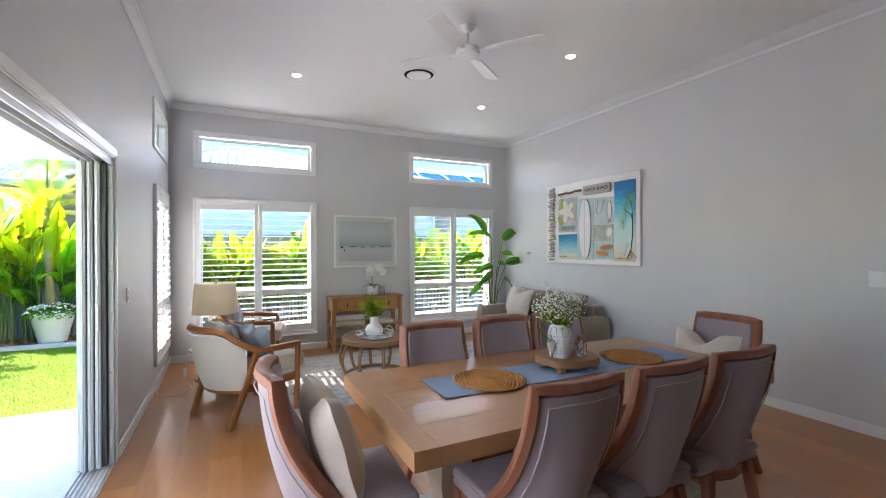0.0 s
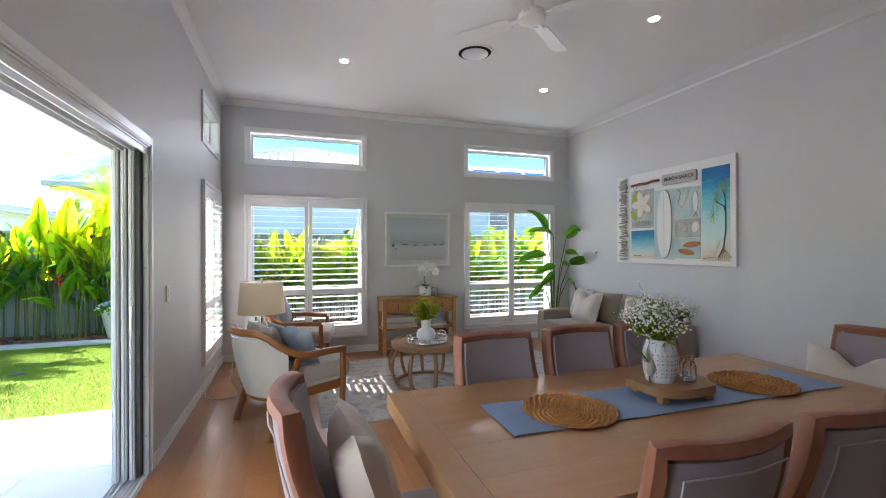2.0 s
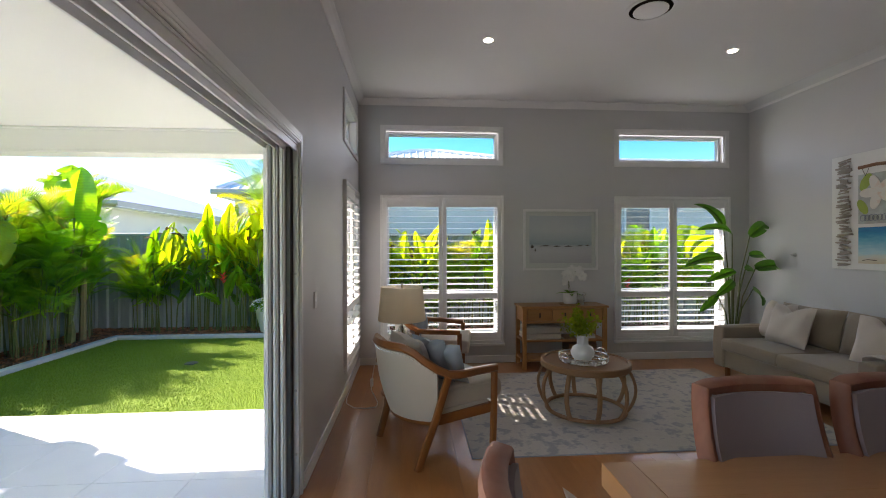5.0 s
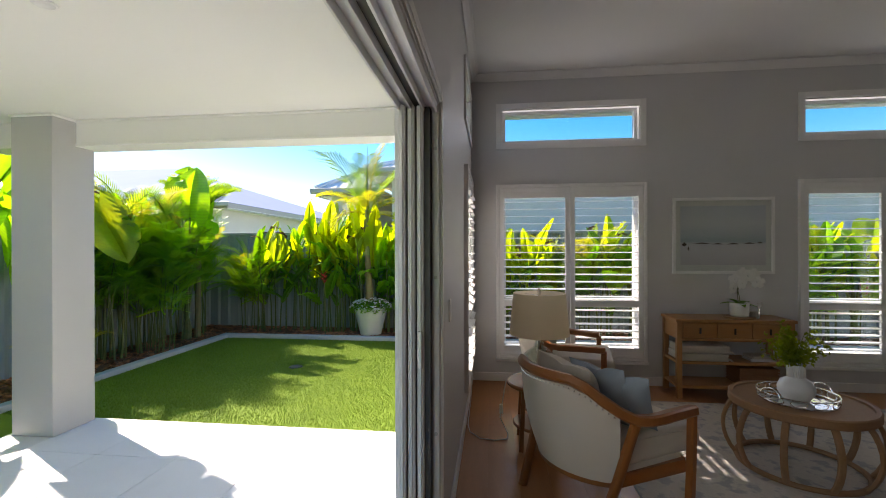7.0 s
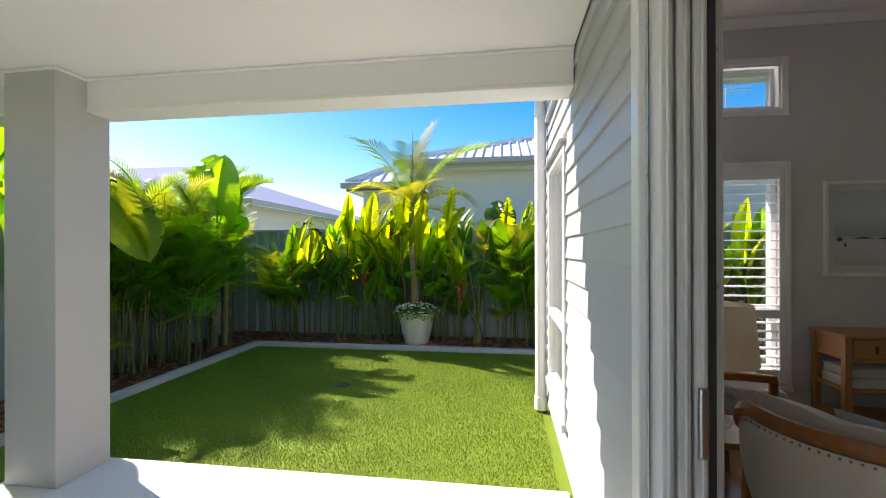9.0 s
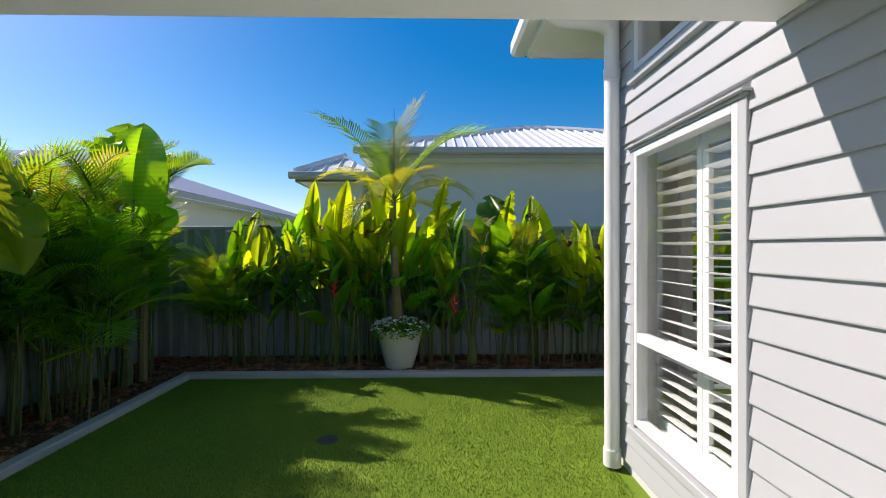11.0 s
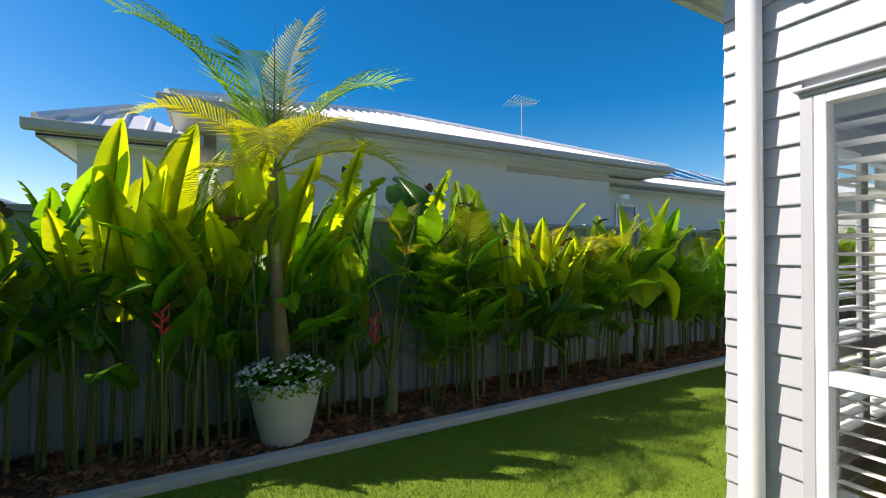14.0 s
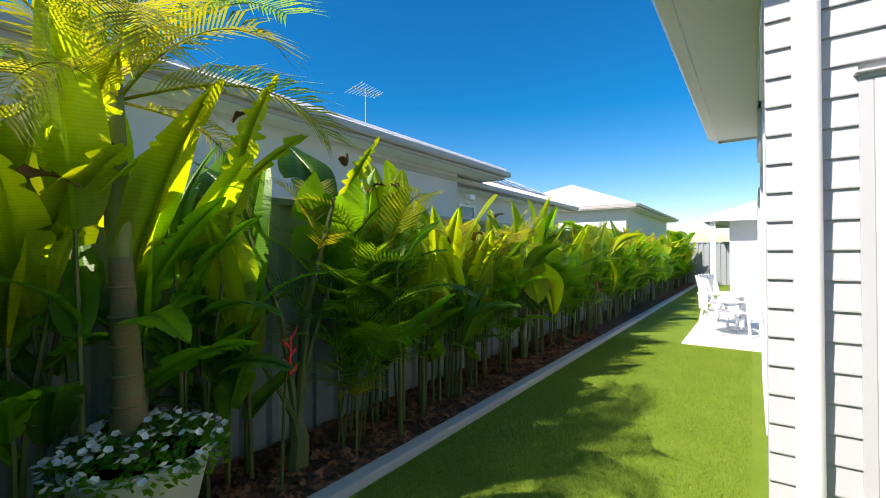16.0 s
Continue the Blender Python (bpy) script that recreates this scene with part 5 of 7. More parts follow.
def dining_chair(x, y, rz):
    ch = thing("dining_chair", x, y, 0, "lilac-grey upholstered dining chair with a curved reddish wooden frame", "chair", "chairs round the dining table", rz=rz)
    rows, cols = 12, 10
    outer = [[back_point(-0.97 + 1.94 * i / cols, -0.03 + j / rows * 0.99, 0.020) for i in range(cols + 1)] for j in range(rows + 1)]
    part("outer_back", slab(outer, 0.012), M_LILAC, ch, smooth=True)
    inner = [[back_point(-0.95 + 1.9 * i / cols, 0.1 + j / rows * 0.86, -0.012 - 0.018 * math.sin(math.pi * i / cols) * math.sin(math.pi * j / rows)) for i in range(cols + 1)] for j in range(rows + 1)]
    part("backrest", slab(inner, 0.03), M_LILAC, ch, smooth=True)
    path, outs = [], []
    for k in range(13):
        s = k / 12
        path.append(back_point(-1, s))
        outs.append((-0.5, -1, 0.2))
    for k in range(1, 10):
        u = -1 + 2 * k / 10
        path.append(back_point(u, 1.0))
        outs.append((0.1 * u, -1, 0.25))
    for k in range(13):
        path.append(back_point(1, 1 - k / 12))
        outs.append((0.5, -1, 0.2))
    part("back_frame", ribbon(path, outs, 0.056, 0.038), M_CHAIRWOOD, ch, smooth=True)
    pip = [back_point(-0.84, s, 0.034) for s in (0.06, 0.2, 0.4, 0.6, 0.8, 0.9)] + [back_point(u, 0.915, 0.034) for u in (-0.5, 0, 0.5)] + [back_point(0.84, s, 0.034) for s in (0.9, 0.8, 0.6, 0.4, 0.2, 0.06)]
    part("piping", tube(pip, 0.0028, 5), M_PIPING, ch, smooth=True)
    part("seat", soft_block(-0.225, 0.225, -0.20, 0.25, 0.40, 0.485, 0.04, 0.025), M_LILAC, ch, smooth=True)
    rail = [Vector((0.215 * math.sin(a), 0.02 - 0.235 * math.cos(a), 0.385)) for a in [math.pi * (-0.62 + 1.24 * k / 12) for k in range(13)]]
    part("seat_rail", ribbon([(0.2, 0.235, 0.385)] + rail[::-1] + [(-0.2, 0.235, 0.385)], [(0.3, 0.3, 0)] + [Vector((p.x, p.y - 0.02, 0)) for p in rail[::-1]] + [(-0.3, 0.3, 0)], 0.03, 0.05), M_CHAIRWOOD, ch, smooth=True)
    part("front_rail", boxed(-0.2, 0.2, 0.22, 0.247, 0.355, 0.405, 0.004), M_CHAIRWOOD, ch)
    for sx in (-1, 1):
        part("front_leg", ribbon([(sx * 0.205, 0.225, 0.40), (sx * 0.205, 0.225, 0.2), (sx * 0.2, 0.225, 0.0)], [(1, 0, 0)] * 3, 0.044, 0.044), M_CHAIRWOOD, ch)
        part("back_leg", ribbon([(sx * 0.155, -0.19, 0.40), (sx * 0.165, -0.225, 0.2), (sx * 0.185, -0.30, 0.0)], [(1, 0, 0)] * 3, 0.042, 0.042), M_CHAIRWOOD, ch, smooth=True)
    return ch


first = dining_chair(1.105, 1.435, 0)
for x, y, rz in ((1.61, 1.435, 1), (2.12, 1.435, -1), (1.115, 2.13, 180), (1.62, 2.13, 181), (2.08, 2.13, 179), (0.42, 1.81, -92), (2.735, 1.77, 90)):
    copy_thing(first, pose(x, y, 0, 0, 0, rz))
cushion_thing(0.42, 1.78, 0.485, -88, 16, 0.44, 0.42, 0.16, M_BEIGE, "beige linen cushion on a dining chair", 0.05)
cushion_thing(2.78, 1.80, 0.485, 93, 12, 0.43, 0.41, 0.14, M_BEIGE, "cream linen cushion with a dented top on a dining chair", 0.07)

# -- dining table --
table = thing("dining_table", 1.64, 1.845, 0, "pale oak dining table on cream pedestals", "table")
top = part("tabletop", boxed(-1.0, 1.0, -0.497, 0.497, 0.69, 0.755), M_OAK, table)
for k in range(5):
    y0 = -0.503 + k * 0.2012
    part("board", boxed(-0.99, 0.99, y0, y0 + 0.201, 0.688, 0.76, 0.0006), M_OAK, top)
for sx in (-1, 1):
    bm = boxed(-0.503, 0.503, -0.05, 0.05, 0.687, 0.7605, 0.0015)
    e = part("end_board", bm, M_OAK, top)
    e.matrix_basis = pose(sx * 1.0405, 0, 0, 0, 0, 90)
M_TABLELEG = mat("cream_painted_timber", (0.62, 0.58, 0.50), 0.5, 0.06, 6, 0.04, 60)
for sx in (-0.70, 0.70):
    ped = lathe([(0.11, 0.10), (0.11, 0.14), (0.075, 0.19), (0.12, 0.36), (0.11, 0.46), (0.07, 0.56), (0.11, 0.62), (0.13, 0.688)], 4)
    bmesh.ops.rotate(ped, verts=ped.verts, matrix=Matrix.Rotation(radians(45), 3, "Z"))
    bmesh.ops.translate(ped, verts=ped.verts, vec=(sx, 0, 0))
    part("pedestal", ped, M_TABLELEG, table)
    part("foot", boxed(sx - 0.06, sx + 0.06, -0.33, 0.33, 0.0, 0.10, 0.02, 2), M_TABLELEG, table)
part("stretcher", boxed(-0.66, 0.66, -0.03, 0.03, 0.10, 0.16, 0.006), M_TABLELEG, table)

run = thing("table_runner", 1.735, 1.885, 0.7612, "blue cotton table runner along an oak table", "table runner", rz=-1)
part("cloth", slab([[(-0.86 + 1.72 * i / 30, -0.155 + 0.31 * j / 6 + 0.002 * math.sin(i), 0.003 + 0.0012 * math.sin(i * 1.7 + j)) for i in range(31)] for j in range(7)], 0.002), M_RUNNER, run)


def placemat(x, y, rz):
    pm = thing("placemat", x, y, 0.7665, "round woven seagrass placemat on a blue runner", "placemat", "placemats", rz=rz)
    bm = bmesh.new()
    n = 2600
    pts, rad = [], []
    for k in range(n):
        a = k * 0.0387
        r = 0.010 + 0.174 * (k / n)
        pts.append((r * math.cos(a), r * math.sin(a), 0.006 + 0.0024 * math.sin(k * 0.9094)))
        rad.append(0.0056 + 0.0012 * math.sin(k * 0.9094 + 0.8))
    tube(pts, rad, 5, bm, flat=0.8)
    part("weave", bm, M_SEAGRASS, pm, smooth=True)


placemat(1.19, 1.885, 0)
placemat(2.22, 1.885, 70)

slabw = thing("serving_board", 1.725, 1.885, 0.7665, "rough-edged timber serving board on short feet", "board", rz=-4)
ob = []
for k in range(28):
    a = 2 * math.pi * k / 28
    r = 1 + 0.05 * math.sin(3 * a) + 0.04 * math.sin(7 * a + 1)
    ob.append((0.17 * r * math.copysign(abs(math.cos(a)) ** 0.6, math.cos(a)), 0.125 * r * math.copysign(abs(math.sin(a)) ** 0.6, math.sin(a))))
part("board", sweep(ob, [pose(0, 0, 0.032), pose(0, 0, 0.036), pose(0, 0, 0.064), pose(0, 0, 0.068)]), M_SLAB, slabw, smooth=True)
for sx, sy in ((-0.11, -0.075), (0.11, -0.075), (-0.11, 0.075), (0.11, 0.075)):
    part("foot", boxed(sx - 0.022, sx + 0.022, sy - 0.018, sy + 0.018, 0, 0.033, 0.004), M_SLAB, slabw)

vase = thing("flower_vase", 1.672, 1.895, 0.8345, "white ceramic vase with rows of punched dots", "vase")
VP = [(0.056, 0), (0.060, 0.006), (0.070, 0.05), (0.072, 0.10), (0.068, 0.145), (0.056, 0.172), (0.050, 0.182), (0.044, 0.182), (0.05, 0.165), (0.06, 0.1), (0.05, 0.012), (0, 0.012)]
part("body", lathe(VP, 40), M_CERAMIC, vase, smooth=True)
dots = []
for z, r, n in ((0.03, 0.0655, 22), (0.045, 0.069, 22), (0.062, 0.0712, 22), (0.085, 0.0722, 24), (0.10, 0.0722, 24), (0.122, 0.0712, 24)):
    for k in range(n):
        a = 2 * math.pi * (k + 0.5 * (z > 0.08)) / n
        bm = lathe([(0, 0), (0.0034, 0), (0.0028, 0.0016), (0, 0.0018)], 6)
        bmesh.ops.transform(bm, matrix=pose(r * math.cos(a), r * math.sin(a), z, 90, 0, math.degrees(a) + 90), verts=bm.verts)
        dots.append(bm)
joined = bmesh.new()
for d in dots:
    me = bpy.data.meshes.new("tmp")
    d.to_mesh(me)
    d.free()
    joined.from_mesh(me)
    bpy.data.meshes.remove(me)
part("dots", joined, M_GREYDOT, vase, "grey dots round a vase", kind="stuff")
for k in range(12):
    a = 2 * math.pi * k / 12
    part("groove", tube([(0.0585 * math.cos(a), 0.0585 * math.sin(a), 0.168), (0.068 * math.cos(a), 0.068 * math.sin(a), 0.148), (0.0712 * math.cos(a), 0.0712 * math.sin(a), 0.134)], 0.0015, 5), M_GREYDOT, vase)

gyp = thing("gypsophila_bunch", 1.672, 1.895, 0.97, "bunch of tiny white gypsophila flowers in a vase", "flowers")
stems, bloom, greens = bmesh.new(), bmesh.new(), bmesh.new()
q = random.Random(9)
for k in range(34):
    a, sp = q.uniform(0, 6.283), q.uniform(0.02, 0.165)
    h = q.uniform(0.11, 0.21) * (1.05 - 1.1 * sp)
    tip = Vector((sp * math.cos(a), sp * math.sin(a), h + 0.03))
    tube([(0.01 * math.cos(a), 0.01 * math.sin(a), -0.10), (tip.x * 0.4, tip.y * 0.4, h * 0.55), tip], 0.0013, 4, stems)
    for j in range(30):
        p = tip * q.uniform(0.6, 1.03) + Vector((q.gauss(0, 0.022), q.gauss(0, 0.022), q.gauss(0.0, 0.02)))
        r = q.uniform(0.0034, 0.0062)
        bmesh.ops.create_icosphere(bloom, subdivisions=1, radius=r, matrix=Matrix.Translation(p))
        base = tip * q.uniform(0.5, 0.8)
        tube([base, p], 0.0007, 3, stems)
    for j in range(12):
        p = tip * q.uniform(0.15, 0.85)
        m = Matrix.Translation(p) @ pose(0, 0, 0, q.uniform(-70, 70), q.uniform(-70, 70), q.uniform(0, 360))
        greens.faces.new([greens.verts.new(m @ Vector(v)) for v in ((0, 0, 0), (0.007, 0.02, 0), (0, 0.05, 0.004), (-0.007, 0.02, 0))])
part("stalk_spray", stems, M_STEM, gyp, kind="stuff")
part("blossoms", bloom, M_BLOSSOM, gyp, kind="stuff")
part("leaves", greens, M_FOLIAGE, gyp, kind="stuff")
tul = thing("small_bloom", 1.60, 1.88, 0.8345, "pale pink bloom with a green leaf beside a vase", "flower")
part("petal", lathe([(0.004, 0.03), (0.022, 0.05), (0.026, 0.075), (0.014, 0.1), (0.004, 0.105)], 10), M_BEIGE, tul, smooth=True)
lf = paddle(0.12, 0.045, 0.4, 0.4, 0, 0, 6, 3)
bmesh.ops.transform(lf, matrix=pose(-0.01, 0, 0.08, 60, 0, 60), verts=lf.verts)
part("leaf", lf, M_INDOOR, tul)
part("stalk", tube([(0, 0, 0), (0, 0, 0.04)], 0.004, 5), M_STEM, tul)


def bottle(x, y, h, r):
    b = thing("glass_bottle", x, y, 0.8345, "small clear glass bottle tied with twine", "bottle", "glass bottles")
    part("body", lathe([(r * 0.9, 0), (r, 0.006), (r, h * 0.62), (r * 0.62, h * 0.76), (r * 0.6, h * 0.9), (r * 0.72, h), (r * 0.6, h), (r * 0.5, h * 0.88), (r * 0.86, h * 0.6), (r * 0.86, 0.01), (0, 0.01)], 20), M_CLEAR, b, smooth=True)
    part("twine", tube([(r * 0.64 * math.cos(t * 0.5), r * 0.64 * math.sin(t * 0.5), h * 0.79 + 0.0006 * t) for t in range(40)], 0.0015, 4), M_SEAGRASS, b)
    part("knot", tube([(r * 0.6, 0, h * 0.82), (r * 0.95, 0.008, h * 0.98), (r * 0.75, 0.02, h * 0.84), (r * 0.95, -0.01, h * 0.7)], 0.0018, 4), M_SEAGRASS, b)


bottle(1.755, 1.925, 0.115, 0.027)
bottle(1.785, 1.845, 0.11, 0.027)
bottle(1.825, 1.90, 0.105, 0.025)


# -- armchair: faces +y --
def armchair(x, y, rz, label):
    ch = thing("armchair", x, y, 0, label, "armchair", "cream armchairs", rz=rz)
    path = []
    for k in range(25):
        s = k / 24
        u = -1 + 2 * s
        ang = u * math.radians(128)
        px_ = 0.385 * math.sin(ang)
        py_ = (-0.43 if math.cos(ang) > 0 else -0.42) * math.cos(ang) + 0.02
        lift = 0.765 - 0.175 * (lambda q_: q_ * q_ * (3 - 2 * q_))(min(1, max(0, (abs(u) - 0.22) / 0.42))) - 0.015 * max(0, abs(u) - 0.8) / 0.2
        path.append(Vector((px_, py_, lift)))
    front = [Vector((sx * 0.335, 0.34, 0.575)) for sx in (-1, 1)]
    path = [front[0]] + path[2:-2] + [front[1]]
    outs = [Vector((p.x, p.y, 0.25 if abs(p.x) < 0.3 else 0.05)) for p in path]
    part("top_rail", ribbon(path, outs, 0.062, 0.05, bevel=0.35), M_ARMWOOD, ch, smooth=True)
    back = path[5:-5]
    rows = []
    for j in range(8):
        s = j / 7
        row = []
        for p in back:
            low = Vector((p.x * 0.80, p.y * 0.70, 0.29))
            q_ = low.lerp(Vector((p.x * 0.955, p.y * 0.955, p.z - 0.025)), s)
            bulge = 0.022 * math.sin(s * math.pi)
            n_ = Vector((p.x, p.y, 0)).normalized()
            row.append(q_ + n_ * bulge)
        rows.append(row)
    shell = part("shell", slab(rows, -0.03), M_CREAM, ch, smooth=True)
    line = [rows[0][0].lerp(rows[-1][0], t / 10) for t in range(11)] + rows[-1][1:-1] + [rows[-1][-1].lerp(rows[0][-1], t / 10) for t in range(11)]
    studs = bmesh.new()
    for a, b in zip(line, line[1:]):
        for f in (0.0, 0.34, 0.67):
            p = a.lerp(b, f)
            n_ = Vector((p.x, p.y, 0)).normalized()
            bmesh.ops.create_icosphere(studs, subdivisions=1, radius=0.0055, matrix=Matrix.Translation(p + n_ * 0.031 - Vector((0, 0, 0.012))))
    part("studs", studs, M_CHROME, shell, "row of small brass studs", kind="stuff")
    base = [Vector((p.x * 0.81, p.y * 0.71, 0.285)) for p in back]
    base = [Vector((-0.30, 0.31, 0.295))] + base + [Vector((0.30, 0.31, 0.295))]
    part("seat_rail", ribbon(base, [Vector((p.x, p.y, 0)) for p in base], 0.04, 0.065, bevel=0.2), M_ARMWOOD, ch, smooth=True)
    part("front_rail", boxed(-0.30, 0.30, 0.30, 0.335, 0.262, 0.328, 0.006), M_ARMWOOD, ch)
    part("seat_base", soft_block(-0.285, 0.285, -0.16, 0.31, 0.275, 0.36, 0.03, 0.0), M_CREAM, ch, smooth=True)
    part("seat_cushion", soft_block(-0.30, 0.30, -0.2, 0.42, 0.352, 0.49, 0.06, 0.03), M_CREAM, ch, smooth=True)
    for sx in (-1, 1):
        part("front_leg", ribbon([(sx * 0.335, 0.335, 0.57), (sx * 0.33, 0.335, 0.3), (sx * 0.32, 0.33, 0.0)], [(1, 0, 0)] * 3, 0.04, 0.045, bevel=0.4), M_ARMWOOD, ch, smooth=True)
        part("side_post", ribbon([(sx * 0.378, -0.09, 0.60), (sx * 0.335, -0.17, 0.31), (sx * 0.30, -0.29, 0.0)], [(1, 0, 0)] * 3, 0.034, 0.05, bevel=0.4), M_ARMWOOD, ch, smooth=True)
    return ch


armchair(0.086, 4.208, -62, "cream linen armchair with a curved brown timber frame").scale = (1.02, 0.97, 1.03)
armchair(0.16, 5.80, -100, "cream linen armchair with timber arms below a window")
cushion_thing(0.00, 4.20, 0.50, -66, 22, 0.52, 0.34, 0.15, M_CREAM, "cream linen cushion on an armchair", 0.02)
cushion_thing(0.14, 4.14, 0.50, -50, 20, 0.34, 0.34, 0.11, M_BLUEGREY, "blue-grey cushion leaning in an armchair", 0.03)
cushion_thing(0.22, 4.10, 0.50, -38, 24, 0.32, 0.32, 0.10, M_BLUEGREY, "blue-grey cushion leaning in an armchair", 0.03)
cushion_thing(0.07, 5.78, 0.515, -100, 18, 0.45, 0.42, 0.14, M_BLUEGREY, "blue-grey cushion on an armchair by a window", 0.03)

# -- side table and lamp --
st = thing("side_table", -0.145, 4.92, 0, "small round timber side table between armchairs", "table")
part("tabletop", lathe([(0, 0.43), (0.225, 0.43), (0.235, 0.438), (0.235, 0.452), (0.225, 0.46), (0, 0.46)], 32), M_ARMWOOD, st, smooth=True)
for k in range(4):
    a = math.radians(45 + 90 * k)
    part("leg", ribbon([(0.17 * math.cos(a), 0.17 * math.sin(a), 0.43), (0.2 * math.cos(a), 0.2 * math.sin(a), 0.0)], [(1, 0, 0)] * 2, 0.03, 0.03), M_ARMWOOD, st)
part("shelf", lathe([(0, 0.14), (0.185, 0.14), (0.192, 0.147), (0.192, 0.158), (0.185, 0.165), (0, 0.165)], 32), M_ARMWOOD, st, smooth=True)
lampt = thing("table_lamp", -0.145, 4.92, 0.46, "glass table lamp with a cream linen drum shade", "lamp")
part("base", lathe([(0.07, 0), (0.09, 0.01), (0.13, 0.08), (0.135, 0.13), (0.105, 0.20), (0.04, 0.25), (0.028, 0.29), (0.022, 0.29), (0.034, 0.24), (0.095, 0.19), (0.122, 0.13), (0.07, 0.02), (0, 0.02)], 28), M_THIN, lampt, smooth=True)
part("stem", lathe([(0.012, 0.0), (0.012, 0.40)], 10), M_CHROME, lampt)
part("shade", lathe([(0.215, 0.34), (0.188, 0.64), (0.184, 0.64), (0.211, 0.34)], 40, cap=False), M_SHADE, lampt, smooth=True)
part("finial", lathe([(0.004, 0.61), (0.012, 0.64), (0.012, 0.655), (0.006, 0.662), (0.009, 0.675), (0, 0.68)], 12), M_CHROME, lampt, smooth=True)
for k in range(3):
    a = k * 2.094
    part("spoke", tube([(0, 0, 0.62), (0.185 * math.cos(a), 0.185 * math.sin(a), 0.62)], 0.003, 5), M_CHROME, lampt)
cord = thing("lamp_cord", 0, 0, 0, "pale lamp cord trailing to the wall socket", "cord")
part("cable", tube([(-0.385, 4.93, 0.455), (-0.41, 4.95, 0.3), (-0.43, 5.0, 0.15), (-0.37, 5.02, 0.02), (-0.38, 4.96, 0.005), (-0.46, 4.93, 0.005), (-0.58, 4.95, 0.005), (-0.66, 5.06, 0.005), (-0.683, 5.2, 0.006), (-0.685, 5.4, 0.006), (-0.688, 5.9, 0.03), (-0.695, 6.15, 0.2), (-0.698, 6.2, 0.28)], 0.004, 6), M_PLASTIC, cord, smooth=True)
part("inline_switch", boxed(-0.434, -0.408, 4.955, 4.985, 0.19, 0.26, 0.006, 2), M_PLASTIC, cord)

# -- coffee table --
CT = (1.48, 4.74)
ct = thing("coffee_table", CT[0], CT[1], 0.008, "round weathered timber coffee table with bowed slat legs", "table")
part("tabletop", lathe([(0, 0.405), (0.352, 0.405), (0.362, 0.41), (0.362, 0.435), (0, 0.435)], 48), M_RATTAN, ct, smooth=True)
part("rim", lathe([(0.352, 0.39), (0.377, 0.39), (0.385, 0.40), (0.385, 0.44), (0.377, 0.448), (0.352, 0.448), (0.349, 0.436)], 48, cap=False), M_RATTAN, ct, smooth=True)
part("base_ring", tube([(0.335 * math.cos(a * 0.1309), 0.335 * math.sin(a * 0.1309), 0.02) for a in range(48)], 0.017, 8, closed=True), M_RATTAN, ct, smooth=True)
for k in range(10):
    a = 2 * math.pi * k / 10 + 0.2
    pts = []
    for j in range(9):
        s = j / 8
        r = 0.335 + 0.075 * math.sin(math.pi * s) ** 0.8 + 0.005 * s
        pts.append((r * math.cos(a), r * math.sin(a), 0.018 + 0.385 * s))
    part("leg", ribbon(pts, [(math.cos(a), math.sin(a), 0)] * 9, 0.024, 0.036, bevel=0.4), M_RATTAN, ct, smooth=True)

TZ = 0.4435
tray = thing("mirror_tray", CT[0] - 0.02, CT[1] - 0.01, TZ, "round mirrored tray with a looped chrome rail", "tray")
part("mirror", lathe([(0, 0.002), (0.20, 0.002), (0.205, 0.006), (0.2, 0.008), (0, 0.008)], 40), M_MIRROR, tray, smooth=True)
for z, r in ((0.012, 0.205), (0.055, 0.212)):
    part("rail", tube([(r * math.cos(a * 0.157), r * math.sin(a * 0.157), z) for a in range(40)], 0.004, 6, closed=True), M_CHROME, tray, smooth=True)
for k in range(12):
    a = 2 * math.pi * k / 12
    c = Vector((0.208 * math.cos(a), 0.208 * math.sin(a), 0.034))
    t_ = Vector((-math.sin(a), math.cos(a), 0))
    part("loop", tube([c + t_ * 0.04 * math.cos(b * 0.5236) + Vector((0, 0, 0.02)) * math.sin(b * 0.5236) for b in range(12)], 0.003, 5, closed=True), M_CHROME, tray, smooth=True)
for k in (0, 1):
    a = math.radians(20 + 180 * k)
    c = Vector((0.212 * math.cos(a), 0.212 * math.sin(a), 0.05))
    t_ = Vector((-math.sin(a), math.cos(a), 0))
    part("handle", tube([c + t_ * 0.06 * math.cos(b * 0.314) + Vector((0, 0, 0.045)) * math.sin(b * 0.314) for b in range(11)], 0.005, 6), M_CHROME, tray, smooth=True)
wv = thing("white_vase", CT[0] - 0.03, CT[1] - 0.02, TZ + 0.008, "round white ceramic vase with a ribbed neck", "vase")
part("body", lathe([(0.05, 0), (0.07, 0.006), (0.098, 0.05), (0.10, 0.08), (0.085, 0.12), (0.05, 0.142), (0.046, 0.15)], 36), M_CERAMIC, wv, smooth=True)
neck = bmesh.new()
rg = []
for z in (0.147, 0.225, 0.225, 0.16):
    inner_r = 0.036 if len(rg) > 1 else 0.046
    rg.append([neck.verts.new(((inner_r + (0.003 if k % 2 else 0)) * math.cos(k * math.pi / 24), (inner_r + (0.003 if k % 2 else 0)) * math.sin(k * math.pi / 24), z)) for k in range(48)])
for a, b in zip(rg, rg[1:]):
    for k in range(48):
        neck.faces.new((a[k], a[(k + 1) % 48], b[(k + 1) % 48], b[k]))
part("neck", neck, M_CERAMIC, wv)
fb = thing("foliage_bunch", CT[0] - 0.03, CT[1] - 0.02, TZ + 0.2, "bunch of yellow-green leafy sprigs in a vase", "foliage")
